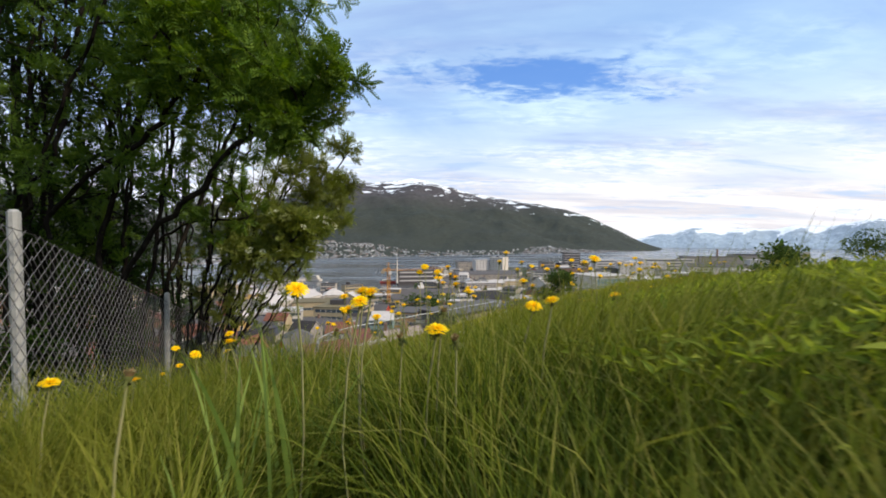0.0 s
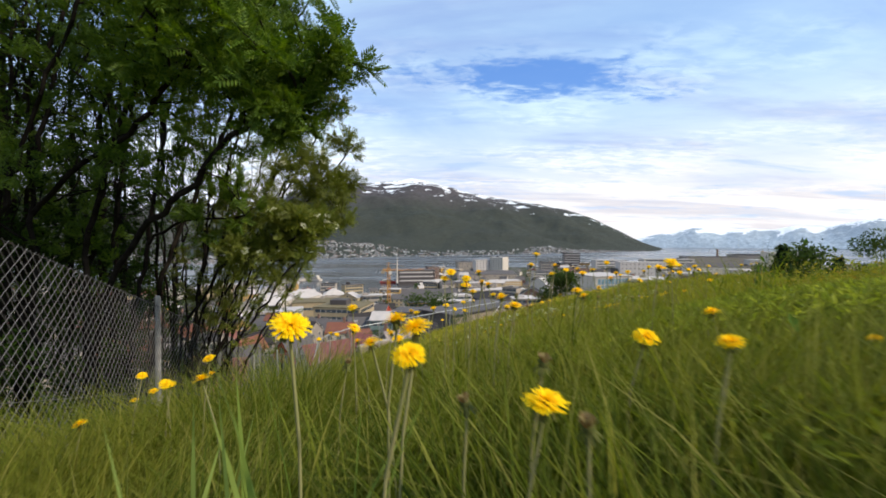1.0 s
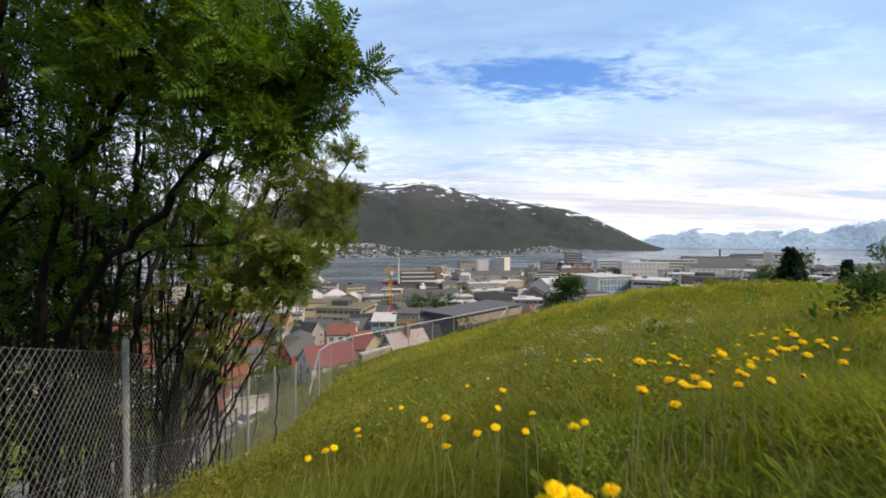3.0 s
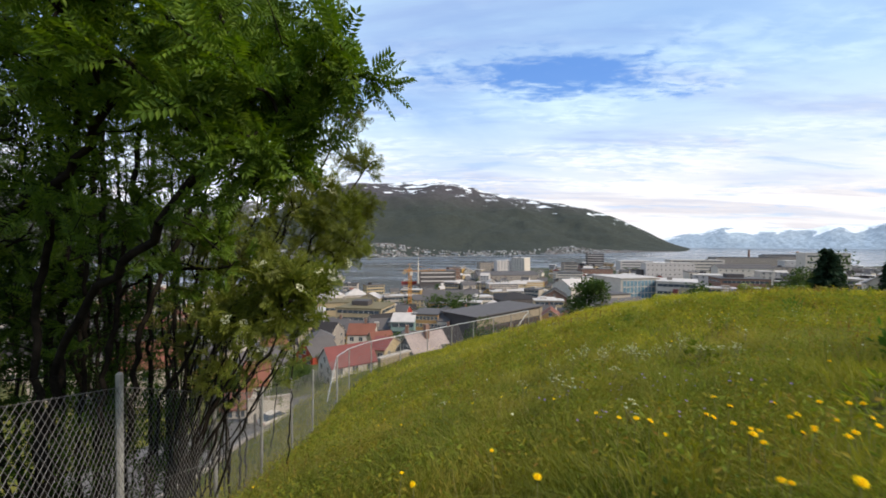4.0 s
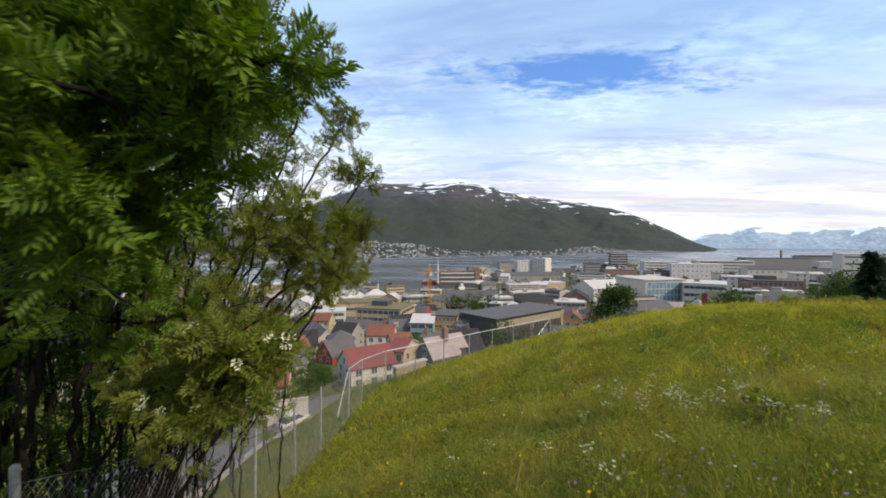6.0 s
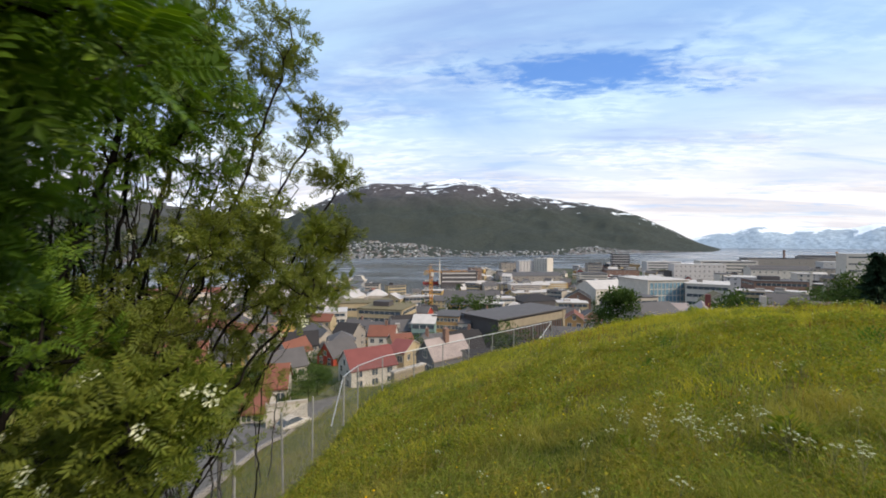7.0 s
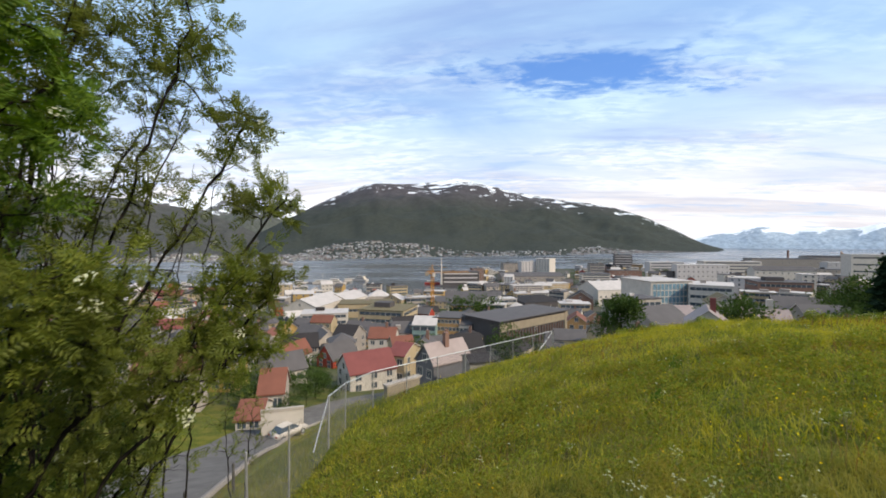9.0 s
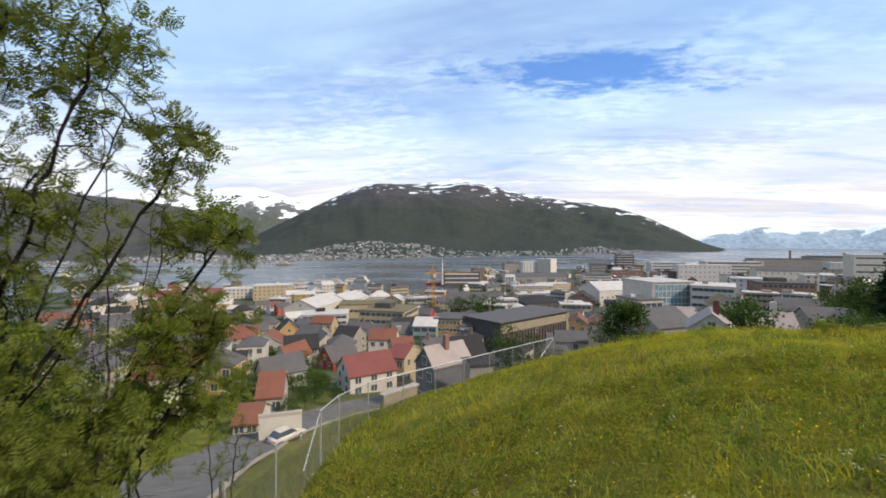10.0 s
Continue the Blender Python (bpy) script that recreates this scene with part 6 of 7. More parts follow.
building("grey building with a mansard roof and dormers", -29.7, 152.2, 9.9, 10.0, 5.5, 14, M_GREYW, roof_mat=M_R_GREY, rows=2, cols=4, extra="dormers", name="house", pitch=3.4, roof="gable_x")
building("teal town building with a pale metal roof", -22.6, 151.0, 8.5, 14.0, 8.6, 0, M_TEAL, roof_mat=M_R_LIGHT, rows=3, cols=4, ribbon=True, pitch=2.2, roof="gable_x")
building("tan office with rows of windows", -14.9, 155.8, 10.0, 14.0, 10.8, -8, M_ORANGE, roof_mat=M_R_GREY, rows=4, cols=7, side_cols=4, win=(1.0, 1.2), roof="flat")
building("narrow white house in the town", -7.9, 154.6, 4.6, 10.0, 8.6, -4, M_WHITE, roof_mat=M_R_GREY, rows=2, cols=3, name="house", pitch=2.4, roof="gable_x")
building("long hall with dark roof and upright concrete fins", 18.0, 160.5, 39.7, 17.0, 10.8, 46, M_DARKW, roof_mat=M_R_GREY, rows=1, cols=1, extra="fins", over=1.0, roof="flat")
building("orange house beside the hall", 29.8, 146.7, 5.9, 9.0, 8.8, -12, M_ORANGE, roof_mat=M_R_ORANGE, rows=2, cols=2, name="house", pitch=2.2, roof="gable_y")
building("beige office block with ribbon windows and a dark plant room", -50.8, 197.1, 23.2, 22.0, 10.1, -8, M_CREAMW, roof_mat=M_R_MOSS, rows=3, cols=1, ribbon=True, side_cols=1, extra="plant", roof="flat")
building("white stepped apartment block with long balconies", -76.6, 192.3, 21.5, 14.0, 8.4, 18, M_WHITE, roof_mat=M_R_LIGHT, rows=3, cols=1, ribbon=True, roof="flat")
building("large shed with a pale roof and white end wall", -106.2, 229.2, 20.2, 40.0, 7.8, -4, M_WHITE, roof_mat=M_R_LIGHT, rows=1, cols=2, pitch=4.5, roof="gable_y")
building("white quay shed with a pale gabled roof", -99.7, 265.2, 20.1, 26.0, 9.0, -12, M_WHITE, roof_mat=M_R_LIGHT, rows=1, cols=2, pitch=4.0, roof="gable_y")
building("low terminal with a grassy roof", -73.5, 247.9, 32.6, 20.0, 8.2, 12, M_CREAMW, roof_mat=M_R_MOSS, rows=1, cols=1, ribbon=True, roof="flat")
building("quay house with a pale pyramid roof", -93.8, 296.0, 15.2, 14.0, 6.9, 21, M_OFFWHITE, roof_mat=M_R_LIGHT, rows=1, cols=4, pitch=4.5, roof="hip")
building("quay house with a white pyramid roof", -81.0, 307.5, 15.4, 14.0, 6.5, 16, M_OFFWHITE, roof_mat=M_R_LIGHT, rows=1, cols=4, pitch=4.5, roof="hip")
building("low tan quay building", -64.9, 319.3, 21.8, 14.0, 3.5, 6, M_CONC, roof_mat=M_R_MOSS, rows=1, cols=5, pitch=2.5, roof="gable_x")
building("cream apartment block with a grid of windows", -175.9, 327.1, 30.2, 18.0, 11.9, 24, M_CREAMW, roof_mat=M_R_LIGHT, rows=4, cols=9, roof="flat")
building("white apartment block by the water", -209.0, 333.5, 25.4, 16.0, 8.1, 18, M_WHITE, roof_mat=M_R_LIGHT, rows=3, cols=8, roof="flat")
building("white waterfront building with orange roof", -245.7, 339.5, 30.6, 16.0, 3.1, 12, M_OFFWHITE, roof_mat=M_R_ORANGE, rows=3, cols=8, pitch=4, roof="gable_x")
building("waterfront building with red roof", -276.1, 326.1, 40.6, 16.0, 2.3, 6, M_CREAMW, roof_mat=M_R_RED, rows=3, cols=8, pitch=4, roof="gable_x")
building("white warehouse on the waterfront", -305.0, 302.7, 47.2, 16.0, 2.9, 6, M_WHITE, roof_mat=M_R_GREY, rows=2, cols=8, pitch=4, roof="gable_x")
building("dark harbour office on columns", -30.3, 474.1, 41.7, 20.0, 14.1, 10, M_DARKW, roof_mat=M_R_GREY, rows=3, cols=1, ribbon=True, glass=M_LILAC, roof="flat")
building("brown brick tower block", -11.3, 496.4, 13.5, 16.0, 16.7, 14, M_BRICK, roof_mat=M_R_GREY, rows=6, cols=4, roof="flat")
building("tall white hotel slab above roofs", 73.9, 576.3, 18.5, 30.0, 25.3, -24, M_WHITE, roof_mat=M_R_LIGHT, rows=9, cols=5, win=(1.3, 1.1), roof="flat")
building("pale grey wing of the hotel", 56.7, 580.4, 21.7, 20.0, 21.2, 10, M_LILAC, roof_mat=M_R_LIGHT, rows=7, cols=5, roof="flat")
building("low grey block on the waterfront", 36.1, 612.3, 27.1, 20.0, 17.2, 10, M_GREYW, roof_mat=M_R_GREY, rows=4, cols=7, roof="flat")
building("long grey market hall", 54.8, 513.8, 76.5, 30.0, 6.5, 10, M_GREYW, roof_mat=M_R_GREY, rows=1, cols=12, pitch=4, roof="gable_x")
building("beige office block with many windows", 21.7, 399.4, 29.4, 18.0, 7.0, -14, M_CREAMW, roof_mat=M_R_GREY, rows=4, cols=7, side_cols=4, roof="flat")
building("white and yellow striped office", 69.4, 434.9, 28.8, 16.0, 5.7, 12, M_YELLOW, roof_mat=M_R_LIGHT, rows=3, cols=1, ribbon=True, glass=M_WHITE, roof="flat")
building("stepped white office terrace", 48.1, 372.2, 57.7, 22.0, 3.0, 12, M_WHITE, roof_mat=M_R_LIGHT, rows=4, cols=1, ribbon=True, roof="flat")
building("white upper office storeys", 36.9, 386.0, 28.3, 14.0, 8.0, 12, M_OFFWHITE, roof_mat=M_R_LIGHT, rows=5, cols=1, ribbon=True, extra="vents", roof="flat")
building("dark hall with a curved dark roof", 38.9, 280.6, 31.4, 26.0, 6.8, 22, M_DARKW, roof_mat=M_R_DARK, rows=1, cols=6, pitch=3.5, roof="hip")
building("brown gabled hall with dark roof", 61.6, 288.1, 16.0, 18.0, 7.1, -14, M_BRICK, roof_mat=M_R_DARK, rows=2, cols=3, pitch=5, roof="gable_y")
building("yellow striped stair tower", 14.1, 308.0, 5.3, 5.0, 7.7, 6, M_YELLOW, roof_mat=M_R_DARK, rows=4, cols=1, ribbon=True, roof="flat")
building("white town house with a pale roof", 21.3, 298.7, 10.6, 10.0, 4.2, -9, M_WHITE, roof_mat=M_R_LIGHT, rows=2, cols=3, name="house", pitch=3.5, roof="gable_y")
building("long white row of quay houses", -13.3, 335.1, 49.6, 14.0, 4.0, 2, M_WHITE, roof_mat=M_R_GREY, rows=2, cols=14, pitch=3.5, roof="gable_x")
building("row of cream town houses", -19.5, 294.2, 35.9, 12.0, 5.1, -2, M_CREAMW, roof_mat=M_R_GREY, rows=2, cols=12, pitch=3.2, roof="gable_x")
building("grey stone church with a white gable", 79.7, 345.5, 12.1, 24.0, 5.5, -8, M_OFFWHITE, roof_mat=M_R_DARK, rows=1, cols=2, pitch=8, roof="gable_y")
building("large hall with a bright white gabled roof", 95.2, 317.0, 34.6, 26.0, 11.2, 20, M_WHITE, roof_mat=M_R_LIGHT, rows=1, cols=8, pitch=5.5, roof="gable_x")
building("white office with ribbon windows", 117.7, 470.4, 29.7, 20.0, 13.1, -2, M_WHITE, roof_mat=M_R_GREY, rows=5, cols=1, ribbon=True, side_cols=1, roof="flat")
building("dark grey office block in town", 147.9, 584.5, 18.5, 20.0, 18.4, -2, M_GREYW, roof_mat=M_R_DARK, rows=5, cols=1, ribbon=True, roof="flat")
building("dark glass tower by the water", 234.9, 755.2, 28.6, 24.0, 26.0, -10, M_DARKW, roof_mat=M_R_DARK, rows=6, cols=1, ribbon=True, side_cols=1, glass=M_LILAC, roof="flat")
building("low red-brown quay building", 179.2, 567.8, 41.3, 20.0, 10.6, 2, M_BRICK, roof_mat=M_R_GREY, rows=2, cols=8, roof="flat")
building("pale waterfront offices with ribbon windows", 276.0, 679.2, 50.2, 24.0, 16.9, -2, M_LILAC, roof_mat=M_R_LIGHT, rows=4, cols=1, ribbon=True, roof="flat")
building("dark office building on the quay", 224.3, 512.5, 19.8, 18.0, 13.2, -2, M_DARKW, roof_mat=M_R_DARK, rows=3, cols=5, roof="flat")
building("office with a blue glass hall and white roof", 95.7, 231.5, 24.4, 26.0, 18.8, 16, M_WHITE, roof_mat=M_R_LIGHT, rows=4, cols=1, ribbon=True, glass=M_GLASS_BLUE, extra="curtain", over=0.6, roof="flat")
building("white office wing with ribbon windows", 110.4, 223.1, 18.9, 24.0, 15.7, -28, M_WHITE, roof_mat=M_R_LIGHT, rows=4, cols=1, ribbon=True, side_cols=1, glass=M_GLASS, roof="flat")
building("pale office with ribbon windows", 64.6, 177.8, 11.6, 14.0, 13.2, 20, M_OFFWHITE, roof_mat=M_R_GREY, rows=3, cols=1, ribbon=True, roof="flat")
building("long pale office slab", 243.8, 504.6, 54.6, 18.0, 21.5, -4, M_LILAC, roof_mat=M_R_LIGHT, rows=4, cols=11, roof="flat")
building("long white block by the harbour", 329.9, 604.7, 70.2, 24.0, 21.4, -6, M_WHITE, roof_mat=M_R_LIGHT, rows=5, cols=1, ribbon=True, roof="flat")
building("white apartment slab with few windows", 180.8, 316.5, 19.9, 18.0, 16.0, -18, M_LILAC, roof_mat=M_R_LIGHT, rows=5, cols=5, roof="flat")
building("white stair tower beside the slab", 174.9, 325.9, 7.5, 10.0, 18.9, -4, M_WHITE, roof_mat=M_R_GREY, rows=6, cols=2, roof="flat")
building("brown brick office with ribbon windows", 180.0, 276.1, 28.4, 20.0, 13.0, -10, M_BRICK, roof_mat=M_R_GREY, rows=3, cols=1, ribbon=True, side_cols=1, extra="plant", roof="flat")
building("white tower behind the brick office", 209.7, 299.5, 7.8, 10.0, 16.3, -14, M_WHITE, roof_mat=M_R_LIGHT, rows=6, cols=2, roof="flat")
building("white offices with pitched grey roof", 287.2, 439.0, 51.0, 18.0, 17.0, -10, M_WHITE, roof_mat=M_R_GREY, rows=3, cols=10, pitch=4, roof="gable_x")
building("pale apartment block on the slope", 393.4, 531.3, 41.8, 18.0, 13.6, -14, M_OFFWHITE, roof_mat=M_R_GREY, rows=3, cols=8, roof="flat")
building("long dark quay warehouse", 545.5, 829.9, 107.8, 40.0, 17.4, -10, M_GREYW, roof_mat=M_R_DARK, rows=1, cols=10, roof="flat")
building("long dark harbour warehouse", 668.5, 904.0, 59.5, 40.0, 26.4, -14, M_GREYW, roof_mat=M_R_DARK, rows=1, cols=8, pitch=3, roof="gable_x")
building("white office on the hill", 393.8, 470.9, 40.2, 20.0, 28.2, -14, M_WHITE, roof_mat=M_R_LIGHT, rows=4, cols=1, ribbon=True, roof="flat")
building("low white factory by the water", 541.6, 688.6, 54.0, 24.0, 16.5, -14, M_LILAC, roof_mat=M_R_LIGHT, rows=2, cols=8, roof="flat")
building("white house with red trim below the meadow", 33.6, 70.8, 6.2, 8.0, 8.9, -24, M_WHITE, roof_mat=M_R_PINK, rows=2, cols=2, side_cols=2, name="house", chimney=M_R_RED, pitch=2.6, roof="gable_y")
building("grey-roofed house below the meadow", 36.6, 89.1, 9.3, 10.0, 9.2, 26, M_GREYW, roof_mat=M_R_GREY, rows=1, cols=3, name="house", pitch=3.2, roof="gable_x")
building("long white-roofed house below the meadow", 50.4, 115.8, 6.5, 10.0, 9.3, -4, M_OFFWHITE, roof_mat=M_R_PINK, rows=2, cols=5, name="house", pitch=2.5, roof="gable_x")
building("house with a pale roof and white chimney", 42.9, 71.7, 6.1, 8.0, 6.8, -19, M_GREYW, roof_mat=M_R_PINK, rows=1, cols=4, name="house", chimney=M_WHITE, pitch=2.4, roof="gable_x")
building("grey-roofed terraced house beside trees", 74.9, 108.5, 12.9, 10.0, 6.7, -19, M_GREYW, roof_mat=M_R_GREY, rows=1, cols=5, name="house", pitch=3.5, roof="gable_x")
building("house with a wide grey roof", 59.8, 81.6, 7.4, 9.0, 4.9, -9, M_GREYW, roof_mat=M_R_GREY, rows=1, cols=4, name="house", pitch=2.6, roof="gable_x")
building("white house on the hillside", 135.3, 170.5, 14.2, 10.0, 7.6, -24, M_WHITE, roof_mat=M_R_GREY, rows=2, cols=4, name="house", pitch=3.2, roof="gable_x")
building("brown-roofed house between trees", 80.4, 154.4, 9.1, 9.0, 10.4, -14, M_OFFWHITE, roof_mat=M_R_MOSS, rows=2, cols=3, name="house", pitch=3, roof="gable_y")



# smaller houses that fill the streets between the larger blocks
def fill_town():
    rng = random.Random(17)
    walls = [M_WHITE, M_WHITE, M_WHITE, M_OFFWHITE, M_CREAMW, M_CREAMW, M_YELLOW, M_GREYW, M_LILAC, M_REDW, M_BRICK]
    words = {"white_wall": "white", "offwhite_wall": "off-white", "cream_wall": "cream", "yellow_wall": "yellow", "grey_wall": "grey", "pale_panel": "pale grey", "red_wall": "dark red", "brown_brick": "brown"}
    roofs = [(M_R_GREY, "grey"), (M_R_DARK, "dark"), (M_R_ORANGE, "orange tiled"), (M_R_LIGHT, "pale metal"), (M_R_RED, "red")]
    made = 0
    for _ in range(9000):
        if made >= 420:
            break
        az = radians(rng.uniform(-48, 45))
        r = 70 + (560 if az < 0.2 else 760) * rng.random()
        x, y = r * math.sin(az), r * math.cos(az)
        if r > np.interp(math.degrees(az), SHORE_AZ, SHORE_R) - 16 or (y < 105 and -36 < x < 26) or (x > -6 and y < 62) or (az > 0.5 and r < 150):
            continue
        big = r > 240 and rng.random() < 0.5
        w, d = (rng.uniform(10, 17), rng.uniform(8, 11)) if big else (rng.uniform(6.5, 10.5), rng.uniform(6, 8.5))
        rad = 0.5 * math.hypot(w, d)
        if any(math.hypot(x - a, y - b) < rad * 0.9 + c * 0.75 for a, b, c, _ in TAKEN):
            continue
        made += 1
        wall, (rm, rw) = rng.choice(walls), rng.choice(([roofs[0]] * 3 + [roofs[1]] * 2 + [roofs[3]] * 2 + ([roofs[2], roofs[2], roofs[4]] if az < -0.15 else [])) if not big else [roofs[0], roofs[3], roofs[3], roofs[3], roofs[1]])
        if big and wall is M_REDW:
            wall = M_CREAMW
        if r < 210:         # the old wooden quarter: muted walls, slate and tile
            wall = M_OFFWHITE if wall in (M_REDW, M_BRICK) else wall
            rm, rw = rng.choice([roofs[0], roofs[0], roofs[1], roofs[2] if az < -0.1 else roofs[1]])
        kind = "flat" if big and rng.random() < 0.7 else rng.choice(["gable_x", "gable_x", "gable_y", "hip"])
        rows = rng.choice([2, 3]) if big else rng.choice([1, 2, 2])
        building(f"{words[wall.name]} town {'block' if big else 'house'} with a {rw} roof", x, y, w, d, rows * rng.uniform(2.6, 3.1), -math.degrees(az) + rng.choice([-25, -10, 8, 20]),
                 wall, kind, rm, rng.uniform(2.2, 3.6), rows, 1 if big and kind == "flat" else 3, ribbon=big and kind == "flat", side_cols=0 if r > 110 else 2,
                 name="building" if big else "house", chimney=M_BRICK if rng.random() < 0.3 and not big else None, win=(1.2, 1.3))


fill_town()


# ---- trees of the town and the hillside ----
LEAF_CLUMP_V = np.array([(0, 0, 0), (0.5, 0.28, 0.1), (1.0, 0, -0.05), (0.5, -0.28, 0.1)])
LEAF_CLUMP_F = np.array([(0, 1, 2, 3)])


def broad_tree(seed, h, wide, leaves, size, mat, label, low=0.25, name="broadleaf_tree", category="tree"):
    rng = np.random.default_rng(seed)
    tree = tagged(new(name), label, category)
    n = 16
    blobs = [((rng.normal(0, 0.22 * wide), rng.normal(0, 0.22 * wide), h * rng.uniform(low + 0.2, 0.85)), (wide * rng.uniform(0.28, 0.45),) * 2 + (h * rng.uniform(0.12, 0.22),), 1.0) for _ in range(7)]
    t = blob_points(rng, n, blobs)
    pos, par, tips = grow(rng, [[(0, 0, -1.0), (0.05, 0, h * 0.35), (0, 0.05, h * 0.8)]], t, seg=h / 8)
    root = np.zeros(len(pos), int)
    v, f = branch_mesh(pos, par, root, 0, 0.012 * h / 6)
    part("trunk", mesh_np("tree_trunk", v, f, M_BARK, True), tree)
    p = blob_points(rng, leaves, blobs)
    way = rng.normal(0, 1, (len(p), 3))
    v, f = scatter(rng, LEAF_CLUMP_V, LEAF_CLUMP_F, p, way, size * rng.uniform(0.6, 1.4, len(p)), 0.8, 0.5)
    tagged(part("crown", mesh_np("tree_crown", v, f, mat), tree), kind="stuff")
    return tree


def spruce(seed, h, label):
    rng = np.random.default_rng(seed)
    tree = tagged(new("spruce_tree"), label, "tree")
    v, f = tubes([((0, 0, -1), (0, 0, h * 0.5), h * 0.018, h * 0.012), ((0, 0, h * 0.5), (0, 0, h), h * 0.012, 0.01)], 8)
    part("trunk", mesh_np("spruce_trunk", v, f, M_BARK, True), tree)
    q = rng.uniform(0, 1, 1500)
    zz = h * (0.06 + 0.94 * q)
    reach = (1 - q) ** 0.85 * h * 0.24 * (0.75 + 0.35 * np.sin(q * 60))
    a = rng.uniform(0, 6.283, len(q))
    k = rng.uniform(0.15, 1, len(q)) ** 0.6
    p = np.stack([np.cos(a) * reach * k, np.sin(a) * reach * k, zz - 0.25 * reach * k], -1)
    way = np.stack([np.cos(a), np.sin(a), np.full(len(q), -0.35)], -1) + rng.normal(0, 0.25, (len(q), 3))
    v, f = scatter(rng, LEAF_CLUMP_V, LEAF_CLUMP_F, p, way, h * 0.075 * rng.uniform(0.6, 1.3, len(q)), 0.5, 0.8)
    tagged(part("needle_crown", mesh_np("spruce_branches", v, f, M_NEEDLE), tree), kind="stuff")
    return tree


def place(ob, x, y, turn=0.0, s=1.0, dz=0.0):
    ob.matrix_basis = pose(x, y, gz(x, y) + dz, 0, 0, turn) @ Matrix.Scale(s, 4)


bush = broad_tree(41, 3.7, 2.7, 4200, 0.18, M_FAR_LEAF, "dense dark green bush at the edge of the meadow", 0.0, "bush", "bush")
place(bush, 9.0, 32.6, s=1.02, dz=-0.5)
side_bush = broad_tree(42, 2.9, 2.4, 2600, 0.12, M_FAR_LEAF, "green bush standing beyond the meadow", 0.0, "bush", "bush")
place(side_bush, 22.0, 21.2, s=1.05, dz=-0.3)
crest_bush = broad_tree(46, 0.85, 0.62, 900, 0.055, M_FAR_LEAF, "small leafy green bush behind the meadow crest", 0.0, "bush", "bush")
place(crest_bush, 4.8, 5.75, s=1.05)
# tall broadleaf trees in the gardens below the meadow
for i, (x, y, h, w) in enumerate(((32.2, 61.3, 12.4, 4.6), (34.6, 60.0, 11.6, 4.4), (76.8, 106.2, 13.5, 8), (66.4, 88.9, 11.5, 7), (58.6, 74.7, 12.5, 7), (52.0, 64.6, 13.5, 7))):
    place(broad_tree(60 + i, h, w, 2200, 0.42, M_FAR_LEAF, "tall dark green broadleaf tree in a garden below the meadow", 0.15), x, y, 40 * i)
place(spruce(43, 11.5, "tall dark spruce on the hillside"), 53.0, 64.0)
place(spruce(44, 8.5, "dark spruce between houses"), 57.0, 60.0, 40)
place(spruce(45, 12.5, "tall broad spruce below the meadow"), 50.2, 61.5, 80)


